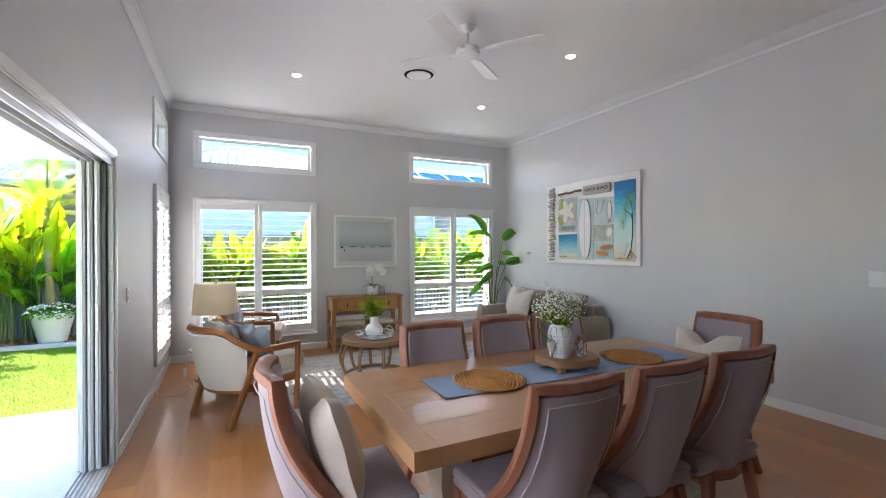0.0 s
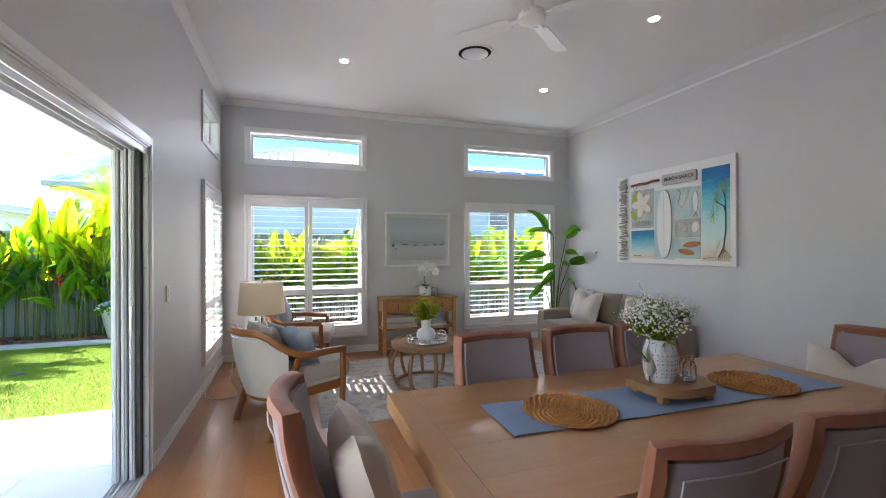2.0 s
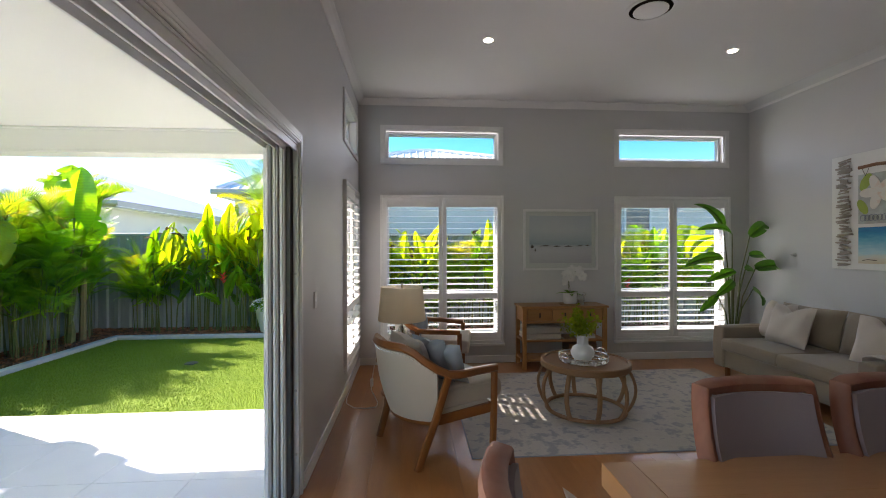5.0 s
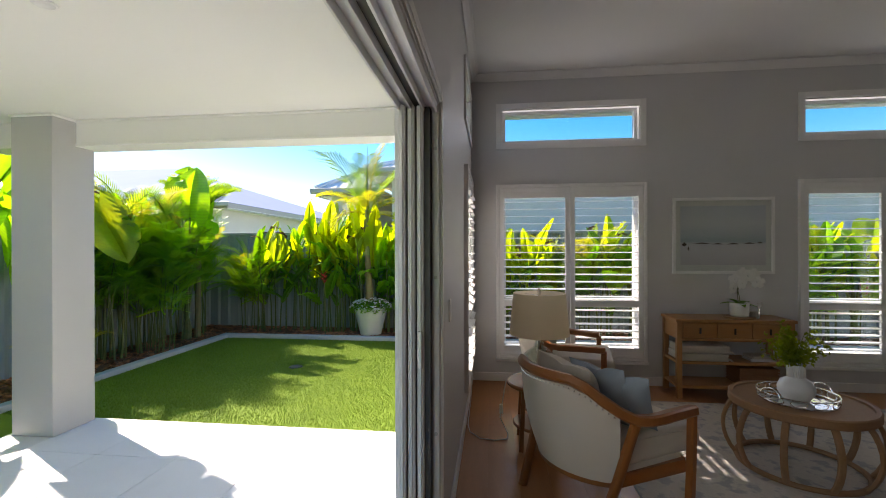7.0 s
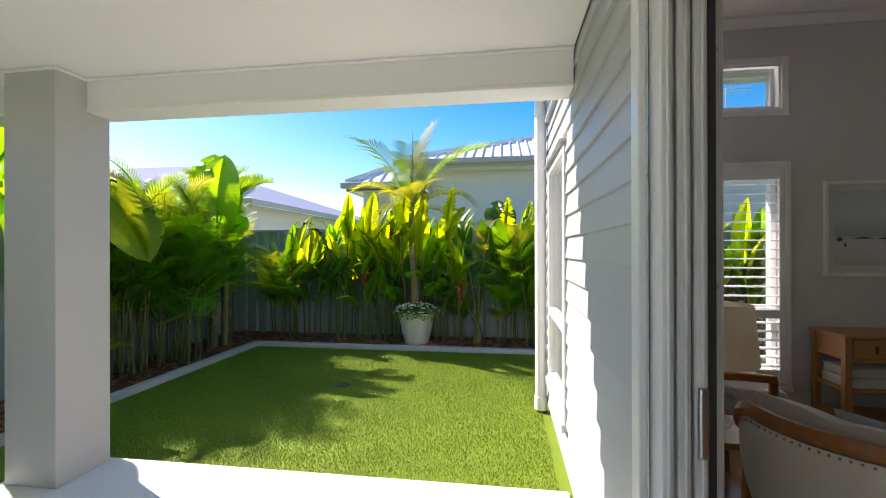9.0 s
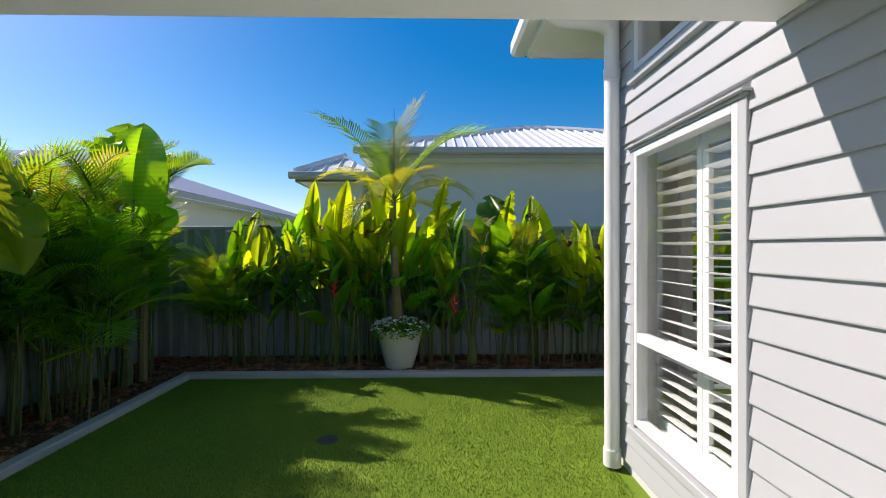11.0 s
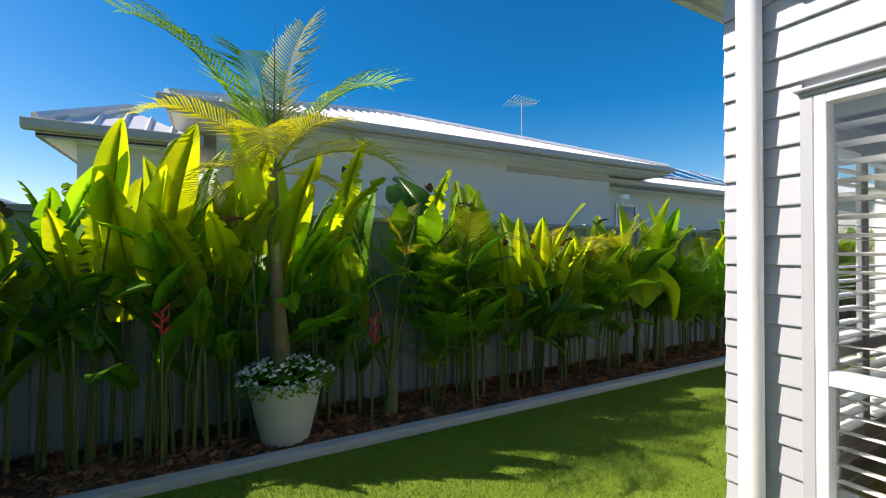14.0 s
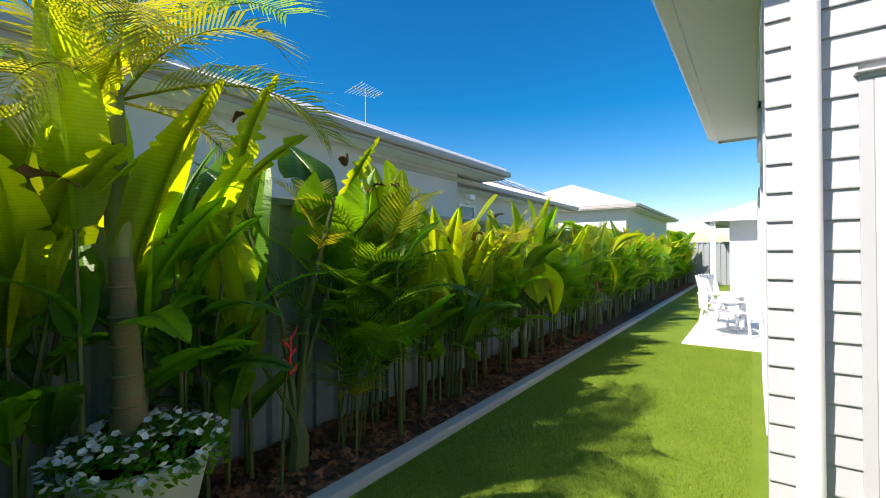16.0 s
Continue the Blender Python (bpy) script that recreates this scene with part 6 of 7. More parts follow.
fb.scale = (1.05, 1.05, 1.0)
q = random.Random(3)
for k in range(26):
    a, sp = q.uniform(0, 6.283), q.uniform(0.03, 0.19)
    tip = Vector((sp * math.cos(a), sp * math.sin(a), q.uniform(0.1, 0.25) - 0.35 * sp + 0.06))
    bm = tube([(0.01 * math.cos(a), 0.01 * math.sin(a), -0.06), (tip.x * 0.4, tip.y * 0.4, tip.z * 0.6), tip], 0.0018, 4)
    for j in range(34):
        s = q.uniform(0.3, 1.05)
        p = tip * s + Vector((q.gauss(0, 0.015), q.gauss(0, 0.015), q.gauss(0, 0.015)))
        m = Matrix.Translation(p) @ pose(0, 0, 0, q.uniform(-80, 80), q.uniform(-80, 80), q.uniform(0, 360))
        bm.faces.new([bm.verts.new(m @ Vector(v)) for v in ((0, 0, 0), (0.010, 0.014, 0.003), (0, 0.032, 0), (-0.010, 0.014, 0.003))])
    part("sprig", bm, M_FOLIAGE, fb)

# -- console --
cs = thing("console_table", 1.765, 6.19, 0, "honey pine console table with three drawers and shelves", "console table")
HX, Y0, Y1 = 0.515, -0.175, 0.185
part("top", boxed(-HX - 0.015, HX + 0.015, Y0 - 0.012, Y1, 0.762, 0.79, 0.004), M_PINE, cs)
for sx in (-1, 1):
    for yy in (Y0 + 0.022, Y1 - 0.025):
        part("leg", boxed(sx * HX - 0.024 - sx * 0.024, sx * HX + 0.024 - sx * 0.024, yy - 0.022, yy + 0.022, 0, 0.762, 0.003), M_PINE, cs)
    part("side_panel", boxed(sx * (HX - 0.018) - 0.009, sx * (HX - 0.018) + 0.009, Y0 + 0.046, Y1 - 0.05, 0.59, 0.76), M_PINE, cs)
part("apron", boxed(-HX + 0.05, HX - 0.05, Y0 + 0.03, Y1 - 0.05, 0.585, 0.76), M_PINE, cs)
part("rail", boxed(-HX + 0.049, HX - 0.049, Y0 + 0.008, Y0 + 0.03, 0.575, 0.6, 0.002), M_PINE, cs)
for k in range(3):
    w = (2 * HX - 0.11) / 3
    x0 = -HX + 0.055 + k * w
    dr = part("drawer", boxed(x0 + 0.004, x0 + w - 0.004, Y0 + 0.006, Y0 + 0.029, 0.604, 0.752, 0.005, 2), M_PINE, cs)
    part("pull", boxed(x0 + w / 2 - 0.008, x0 + w / 2 + 0.008, Y0 - 0.006, Y0 + 0.006, 0.645, 0.705, 0.003), M_DARK, dr, "dark leather tab pull")
for z in (0.34, 0.10):
    part("shelf", boxed(-HX + 0.01, HX - 0.01, Y0 + 0.02, Y1 - 0.02, z, z + 0.028, 0.003), M_PINE, cs)
cs.scale = (1, 1, 0.955)
for k in range(2):
    tw = thing("folded_throw", 1.50 + 0.01 * k, 6.17, 0.352 + k * 0.075, "folded cream throw blanket on a console shelf", "throw", "folded throws")
    part("fold", soft_block(-0.22, 0.22, -0.13, 0.13, 0, 0.073, 0.035, 0.004), M_CREAM, tw, smooth=True)
    for j in range(10):
        part("tassel", tube([(0.222, -0.12 + j * 0.026, 0.03), (0.25, -0.122 + j * 0.026, 0.015), (0.262, -0.12 + j * 0.026, -0.0)], 0.005, 5), M_CREAM, tw)
for k, (w, c) in enumerate(((0.22, M_CERAMIC), (0.2, M_CREAM))):
    bk = thing("book", 2.05, 6.16, 0.352 + k * 0.026, "pale closed book lying on a console shelf", "book", "books", rz=4 * k)
    part("cover", boxed(-w / 2, w / 2, -0.08, 0.08, 0, 0.025, 0.002), c, bk)
    part("pages", boxed(-w / 2 + 0.004, w / 2 + 0.002, -0.077, 0.077, 0.004, 0.021), M_TRIM, bk)
bk = thing("storage_basket", 2.0, 6.18, 0.1225, "brown woven storage basket on a low shelf", "basket")
part("body", boxed(-0.17, 0.17, -0.12, 0.12, 0, 0.17, 0.015, 2), M_BASKET, bk)
for k in range(6):
    part("band", frame_flat(-0.174, 0.174, -0.124, 0.124, 0.014 + k * 0.027, 0.03 + k * 0.027, 0.006), M_BASKET, bk)

orc = thing("orchid_pot", 1.875, 6.16, 0.755, "small white ribbed pot standing on a console", "pot")
part("saucer", lathe([(0, 0.0), (0.11, 0.0), (0.115, 0.006), (0.11, 0.01), (0, 0.01)], 28), M_SLAB, orc, smooth=True)
part("pot", lathe([(0.058, 0.011), (0.066, 0.02), (0.07, 0.115), (0.066, 0.12), (0.06, 0.115), (0.056, 0.08), (0, 0.08)], 30), M_CERAMIC, orc, smooth=True)
orc.scale = (1.2, 1.2, 1.2)
orch = thing("orchid", 1.875, 6.16, 0.85, "white moth orchid with arching stem of blossoms", "orchid")
orch.scale = (1.15, 1.15, 1.15)
for hd, pt, sz in ((70, 25, 0.14), (-60, 30, 0.14), (170, 20, 0.13), (20, 40, 0.13), (-110, 18, 0.13)):
    lf = paddle(1.0, 0.42, 0.9, 0.25, 0, 0, 7, 5)
    bmesh.ops.transform(lf, matrix=aim(0, 0, 0.02, hd, pt, 0, sz), verts=lf.verts)
    part("leaf", lf, M_LEAF_D, orch, smooth=True)
for path in ([(0, 0, 0), (-0.015, 0, 0.12), (0.0, -0.01, 0.22), (0.05, -0.02, 0.27), (0.11, -0.03, 0.25)], [(0.01, 0, 0), (0.0, 0, 0.1), (-0.03, -0.02, 0.19), (-0.06, -0.03, 0.2)]):
    part("stem", tube(path, 0.003, 5), M_STEM, orch)
for x, z, rz in ((-0.07, 0.17, 30), (-0.05, 0.24, -20), (0.0, 0.29, 10), (0.05, 0.27, -10), (0.0, 0.21, 20), (0.09, 0.28, 0), (0.12, 0.22, -30)):
    bm = bmesh.new()
    for k in range(5):
        m = pose(x, -0.04, z, 90 + 8, 0, rz) @ pose(0, 0, 0, 0, 0, 72 * k)
        rim = [bm.verts.new(m @ Vector(v)) for v in ((0.012, 0.008, 0.002), (0.026, 0.026, 0.007), (0.016, 0.052, 0.003), (-0.016, 0.052, 0.003), (-0.026, 0.026, 0.007), (-0.012, 0.008, 0.002))]
        c = bm.verts.new(m @ Vector((0, 0.028, 0.011)))
        for i in range(6):
            bm.faces.new((c, rim[i], rim[(i + 1) % 6]))
    bmesh.ops.create_icosphere(bm, subdivisions=1, radius=0.008, matrix=pose(x, -0.05, z))
    part("blossom", bm, M_WHITE_PETAL, orch, smooth=True)
jar = thing("glass_candle_jar", 2.0, 6.15, 0.755, "pale glass jar with a wire handle on a console", "jar")
part("body", lathe([(0.045, 0), (0.05, 0.01), (0.05, 0.085), (0.038, 0.105), (0.038, 0.12), (0.03, 0.12), (0.043, 0.08), (0.043, 0.012), (0, 0.012)], 24), M_CLEAR, jar, smooth=True)
part("handle", tube([(0.045, 0, 0.1), (0.075, 0, 0.12), (0.07, 0, 0.15), (0.03, 0, 0.14)], 0.003, 5), M_CHROME, jar)
part("candle", lathe([(0, 0.014), (0.04, 0.014), (0.04, 0.06), (0, 0.06)], 20), M_CREAM, jar)

# -- framed seascape --
def graded(name, stops, axis=2, length=1.0, noise_scale=8.0, mixn=0.06, rough=0.7):
    """Painted bands along one axis of the object, with loose brushwork."""
    m = bpy.data.materials.new(name)
    m.use_nodes = True
    nt = m.node_tree
    n, link = nt.nodes, nt.links.new
    b = n["Principled BSDF"]
    b.inputs["Roughness"].default_value = rough
    tc = n.new("ShaderNodeTexCoord")
    sp = n.new("ShaderNodeSeparateXYZ")
    link(tc.outputs["Object"], sp.inputs[0])
    mp = n.new("ShaderNodeMapping")
    mp.inputs["Scale"].default_value = (1, 1, 4)
    link(tc.outputs["Object"], mp.inputs[0])
    no = n.new("ShaderNodeTexNoise")
    no.inputs["Scale"].default_value, no.inputs["Detail"].default_value = noise_scale, 5
    link(mp.outputs[0], no.inputs["Vector"])
    md = n.new("ShaderNodeMath")
    md.operation = "MULTIPLY_ADD"
    link(no.outputs[0], md.inputs[0])
    md.inputs[1].default_value, md.inputs[2].default_value = 2 * mixn, -mixn
    ma = n.new("ShaderNodeMath")
    ma.operation = "MULTIPLY_ADD"
    link(sp.outputs[axis], ma.inputs[0])
    ma.inputs[1].default_value = 1 / length
    link(md.outputs[0], ma.inputs[2])
    cr = n.new("ShaderNodeValToRGB")
    e = cr.color_ramp.elements
    e[0].position, e[0].color = stops[0][0], (*stops[0][1], 1)
    e[1].position, e[1].color = stops[-1][0], (*stops[-1][1], 1)
    for p, c in stops[1:-1]:
        e.new(p).color = (*c, 1)
    link(ma.outputs[0], cr.inputs[0])
    link(cr.outputs[0], b.inputs["Base Color"])
    return m


M_SEASCAPE = graded("misty_seascape_print", ((0, (0.58, 0.55, 0.58)), (0.25, (0.68, 0.65, 0.68)), (0.36, (0.62, 0.62, 0.66)), (0.40, (0.36, 0.44, 0.50)), (0.50, (0.50, 0.56, 0.61)), (0.7, (0.64, 0.66, 0.70)), (1, (0.56, 0.60, 0.66))), 2, 0.6, 6, 0.04)
pr = thing("framed_print", 1.84, YN - 0.001, 1.163, "framed misty seascape print in a white frame", "picture")
part("frame", frame_bm("y", -0.03, 0.0, -0.484, 0.484, 0, 0.775, 0.028), M_TRIM, pr)
part("mount", boxed(-0.456, 0.456, -0.012, -0.002, 0.028, 0.747), M_CERAMIC, pr)
img = part("print", boxed(-0.405, 0.405, -0.0145, -0.0125, 0, 0.6), M_SEASCAPE, pr)
img.location = (0, 0, 0.09)
for x, z, w in ((-0.37, 0.295, 0.05), (-0.33, 0.25, 0.02), (-0.2, 0.305, 0.16), (-0.05, 0.30, 0.1), (0.1, 0.30, 0.12), (0.25, 0.305, 0.1), (0.35, 0.31, 0.06)):
    bm = tube([(x - w / 2, -0.0155, z), (x, -0.0155, z + 0.007), (x + w / 2, -0.0155, z + 0.001)], [0.001, 0.009 + 0.016 * (w < 0.06), 0.001], 5)
    for v in bm.verts:
        v.co.y = -0.0155 + (v.co.y + 0.0155) * 0.1
    part("dune", bm, M_INK, pr)
gl = part("pane", boxed(-0.455, 0.455, -0.02, -0.018, 0.029, 0.746), M_GLASS, pr)
gl.visible_shadow = False

# -- beach collage on the east wall: u is the wall's y, v is z --
XA = XE - 0.001
M_AQUA = mat("aqua_wash", (0.42, 0.60, 0.60), 0.7, 0.15, 7, 0.06, 60, second=(0.60, 0.62, 0.58), amount=0.8)
M_GREYW = mat("grey_wash", (0.42, 0.42, 0.38), 0.7, 0.15, 9, 0.08, 60, second=(0.50, 0.60, 0.58), amount=0.6)
M_BOARDW = mat("white_paint_board", (0.78, 0.78, 0.76), 0.6, 0.04, 6, 0.02, 80)
M_CORAL = mat("drift_pieces", (0.36, 0.32, 0.28), 0.85, 0.2, 30, 0.15, 90)
M_DRIFT = mat("driftwood", (0.28, 0.15, 0.09), 0.8, 0.25, 25, 0.2, 60, bump=0.3)
M_PETAL = mat("frangipani_petal", (0.74, 0.70, 0.62), 0.6, 0.1, 15, second=(0.65, 0.35, 0.2), amount=0.5, edge=(0.55, 0.7))
M_LIME = mat("lime_paint", (0.32, 0.42, 0.06), 0.6, 0.2, 12)
M_SANDAL = mat("orange_sandal_paint", (0.55, 0.25, 0.09), 0.7, 0.25, 30, second=(0.36, 0.13, 0.04), amount=0.6)
M_SEA = graded("painted_sea", ((0, (0.66, 0.55, 0.40)), (0.12, (0.72, 0.68, 0.56)), (0.2, (0.66, 0.76, 0.72)), (0.45, (0.42, 0.72, 0.72)), (0.66, (0.14, 0.55, 0.64)), (0.8, (0.03, 0.33, 0.54)), (0.88, (0.01, 0.18, 0.40)), (1.0, (0.01, 0.14, 0.34))), 2, 1.0, 7, 0.13)
M_SEA_S = graded("painted_small_sea", ((0, (0.66, 0.55, 0.40)), (0.18, (0.66, 0.66, 0.58)), (0.3, (0.45, 0.68, 0.70)), (0.6, (0.14, 0.45, 0.60)), (0.8, (0.02, 0.26, 0.48)), (1.0, (0.01, 0.16, 0.38))), 2, 0.355, 9, 0.14)
ba = thing("beach_collage", XA, 0, 0, "beach collage on a white board with painted panels", "artwork")
part("backing", boxed(-0.036, 0, 3.555, 5.245, 1.222, 2.378, 0.004), M_BOARDW, ba)


def panel(name, y0, y1, z0, z1, material, proud=0.004):
    ob = part(name, boxed(-0.036 - proud, -0.036, -(y1 - y0) / 2, (y1 - y0) / 2, 0, z1 - z0, 0.0008), material, ba)
    ob.location = (0, (y0 + y1) / 2, z0)
    return ob


panel("panel", 4.60, 4.972, 1.672, 2.158, M_GREYW)
panel("panel", 4.595, 4.973, 1.286, 1.64, M_SEA_S)
panel("panel", 4.287, 4.591, 1.279, 2.12, M_AQUA)
panel("panel", 4.072, 4.283, 1.752, 2.11, M_AQUA)
panel("panel", 3.952, 4.068, 1.752, 2.10, M_AQUA)
panel("panel", 4.075, 4.283, 1.534, 1.748, M_GREYW)
panel("panel", 3.952, 4.071, 1.534, 1.748, M_GREYW)
panel("panel", 3.952, 4.283, 1.295, 1.53, M_AQUA)
panel("panel", 3.614, 3.935, 1.275, 2.278, M_SEA)


def flat_shape(name, pts, material, x0=-0.0415, depth=0.004, parent=ba):
    bm = bmesh.new()
    a = [bm.verts.new((x0, y, z)) for y, z in pts]
    b = [bm.verts.new((x0 - depth, y, z)) for y, z in pts]
    k = len(pts)
    for i in range(k):
        bm.faces.new((a[i], a[(i + 1) % k], b[(i + 1) % k], b[i]))
    bm.faces.new(a)
    bm.faces.new(b[::-1])
    return part(name, bm, material, parent)


def oval(cy, cz, ry, rz_, rot=0.0, n=20, power=1.0):
    c, s = math.cos(rot), math.sin(rot)
    out = []
    for k in range(n):
        a = 2 * math.pi * k / n
        u, v = ry * math.copysign(abs(math.cos(a)) ** power, math.cos(a)), rz_ * math.sin(a)
        out.append((cy + u * c - v * s, cz + u * s + v * c))
    return out


def ink(name, pts, r=0.003, material=None, x=-0.044):
    return part(name, tube([(x, y, z) for y, z in pts], r, 5), material or M_INK, ba)


flat_shape("surfboard", oval(4.43, 1.705, 0.105, 0.405, 0, 32, 0.8), M_BOARDW, depth=0.012)
ink("outline", oval(4.43, 1.705, 0.106, 0.407, 0, 32, 0.8) + [(4.536, 1.705)], 0.0025)
ink("stringer", [(4.43, 1.31), (4.43, 2.10)], 0.0015, M_GREYDOT, -0.0545)
for k in range(5):
    a = math.radians(72 * k + 20)
    flat_shape("petal", oval(4.785 + 0.085 * math.sin(a), 1.975 + 0.085 * math.cos(a), 0.045, 0.085, -a), M_PETAL, -0.0415 - 0.001 * k)
flat_shape("painted_leaf", oval(4.90, 2.08, 0.045, 0.09, 0.5), M_LIME, -0.0402, 0.002)
flat_shape("painted_leaf", oval(4.93, 1.84, 0.04, 0.08, -0.5), M_LIME, -0.0402, 0.002)
for k in range(8):
    ink("rope_strand", oval(4.925 - k * 0.038, 1.73, 0.026, 0.03, 0.4, 10) + [(4.925 - k * 0.038 + 0.024, 1.74)], 0.003, M_GREYDOT)
ink("hook", [(4.26, 2.07), (4.23, 2.09), (4.215, 2.05), (4.23, 1.98), (4.245, 1.93), (4.21, 1.89), (4.17, 1.90), (4.13, 1.97), (4.10, 2.07)], 0.007, M_BOARDW)
ink("hook_line", [(4.255, 2.075), (4.235, 2.095), (4.205, 2.05), (4.24, 1.93), (4.20, 1.885), (4.16, 1.905), (4.105, 2.08)], 0.002)
flat_shape("fish", oval(4.01, 1.93, 0.034, 0.12, 0, 18), M_BOARDW)
ink("fish_outline", oval(4.01, 1.93, 0.034, 0.12, 0, 18) + [(4.044, 1.93)], 0.002)
ink("fish_tail", [(4.035, 1.77), (4.01, 1.81), (3.985, 1.77)], 0.003)
ink("shell_coil", [(4.18 + 0.075 * (1 - k / 30) * math.cos(k * 0.55), 1.64 + 0.075 * (1 - k / 30) * math.sin(k * 0.55)) for k in range(30)], 0.005, M_BOARDW)
ink("shell_line", [(4.18 + 0.08 * (1 - k / 30) * math.cos(k * 0.55), 1.64 + 0.08 * (1 - k / 30) * math.sin(k * 0.55)) for k in range(30)], 0.002)
flat_shape("shell", oval(4.01, 1.65, 0.045, 0.06, 0.3), M_BOARDW)
for cy, cz, rot in ((4.06, 1.455, 1.45), (4.13, 1.37, 1.75)):
    flat_shape("sandal", oval(cy, cz, 0.032, 0.105, rot, 18), M_SANDAL, depth=0.01)
trunk_p = [(3.735, 1.32), (3.68, 1.42), (3.655, 1.6), (3.655, 1.78), (3.675, 1.85), (3.76, 1.9)]
ink("palm_trunk", trunk_p, 0.006)
ink("palm_branch", [(3.655, 1.78), (3.665, 1.95), (3.69, 2.02)], 0.004)
for cy, cz in ((3.80, 1.76), (3.77, 1.92), (3.72, 2.03), (3.66, 2.06)):
    for k in range(9):
        a = 2 * math.pi * k / 9 + cy
        ink("palm_spike", [(cy, cz), (cy + 0.07 * math.cos(a), cz + 0.09 * math.sin(a))], 0.0025, M_LIME)
for k in range(7):
    ink("root", [(3.69, 1.42), (3.74 - 0.025 * k, 1.29 + 0.004 * k)], 0.0025, M_DRIFT)
ink("ground_line", [(3.92, 1.30), (3.85, 1.31), (3.74, 1.31)], 0.003)
ink("dune_mark", [(4.93, 1.315), (4.88, 1.325), (4.8, 1.318)], 0.003)
flat_shape("deck_chair", [(3.83, 1.37), (3.77, 1.34), (3.71, 1.50), (3.76, 1.50), (3.775, 1.40)], M_AQUA)
ink("driftwood", [(4.952, 2.225), (4.8, 2.235), (4.7, 2.228), (4.6, 2.245), (4.504, 2.24)], 0.017, M_DRIFT, -0.055)
ink("twine", [(4.93, 2.21), (4.90, 2.14), (4.87, 2.21)], 0.002)
sign = flat_shape("sign", [(4.45, 2.175), (4.43, 2.165), (4.0, 2.165), (3.985, 2.18), (3.985, 2.275), (4.0, 2.29), (4.43, 2.29), (4.45, 2.28)], mat("sign_timber", (0.46, 0.43, 0.41), 0.7, 0.12, 10, 0.08, 60, stretch=(1, 0.3, 4)), -0.037, 0.03)
txt = bpy.data.curves.new("lettering", "FONT")
txt.body, txt.size, txt.extrude, txt.align_x, txt.align_y = "BEACH SHACK", 0.062, 0.001, "CENTER", "CENTER"
tob = new("lettering", txt)
tob.data.materials.append(M_INK)
tob.matrix_basis = pose(-0.069, 4.21, 2.228, 90, 0, -90)
tob.parent = ba
q = random.Random(21)
for k in range(70):
    z = 1.26 + k * 1.08 / 70
    y = 5.10 + 0.012 * math.sin(k * 0.5)
    ink("drift_piece", [(y - q.uniform(0.03, 0.075), z + q.uniform(-0.02, 0.02)), (y + q.uniform(0.03, 0.075), z + q.uniform(-0.02, 0.02))], q.uniform(0.006, 0.011), M_CORAL, -0.044 - q.uniform(0, 0.02))

# -- sofa: faces west --
sf = thing("sofa", 3.86, 4.83, 0, "taupe fabric two-seat sofa with loose cushions on a rug", "sofa")
sf.scale = (0.98, 0.9, 0.94)
part("base", soft_block(-0.46, 0.42, -0.86, 0.86, 0.13, 0.33, 0.04, 0.0), M_SOFA, sf, smooth=True)
for s in (-1, 1):
    part("arm", soft_block(-0.48, 0.44, s * 0.885 - 0.085, s * 0.885 + 0.085, 0.12, 0.60, 0.06, 0.02), M_SOFA, sf, smooth=True)
    part("seat_cushion", soft_block(-0.50, 0.2, s * 0.40 - 0.395, s * 0.40 + 0.395, 0.335, 0.47, 0.06, 0.03), M_SOFA, sf, smooth=True)
    bk = part("back_cushion", pillow(0.80, 0.44, 0.24, 0.0), M_SOFA, sf, smooth=True)
    bk.matrix_basis = pose(0.14, s * 0.40, 0.46, 14, 0, 90)
part("back", soft_block(0.28, 0.47, -0.86, 0.86, 0.13, 0.74, 0.06, 0.01), M_SOFA, sf, smooth=True)
for sx in (-0.4, 0.36):
    for sy in (-0.84, 0.84):
        part("leg", ribbon([(sx, sy, 0.13), (sx, sy, 0.0)], [(1, 0, 0)] * 2, 0.045, 0.045), M_ARMWOOD, sf)
cushion_thing(3.80, 5.38, 0.46, 78, 18, 0.46, 0.42, 0.15, M_BEIGE, "cream linen cushion with a dented top on a sofa", 0.08, "sofa cushions")
cushion_thing(3.68, 5.10, 0.46, 92, 20, 0.46, 0.42, 0.15, M_BEIGE, "cream linen cushion with a dented top on a sofa", 0.08, "sofa cushions")
cushion_thing(3.76, 4.26, 0.46, 100, 20, 0.46, 0.42, 0.15, M_BEIGE, "cream linen cushion with a dented top on a sofa", 0.08, "sofa cushions")
th = thing("throw_rug", 3.6, 4.033, -0.03, "cream throw draped over the arm of a sofa", "throw")
rows = []
for j in range(17):
    s = j / 16
    if s < 0.4:
        y, z = -0.105, 0.25 + 0.365 * s / 0.4
    elif s < 0.6:
        y, z = -0.105 + 0.21 * (s - 0.4) / 0.2, 0.632 + 0.01 * math.sin((s - 0.4) / 0.2 * math.pi)
    else:
        y, z = 0.11, 0.62 - 0.13 * (s - 0.6) / 0.4
    rows.append([(-0.14 + 0.28 * i / 10, y + 0.006 * math.sin(i * 1.3 + j * 0.2), z) for i in range(11)])
part("cloth", slab(rows, 0.008), M_BEIGE, th, smooth=True)

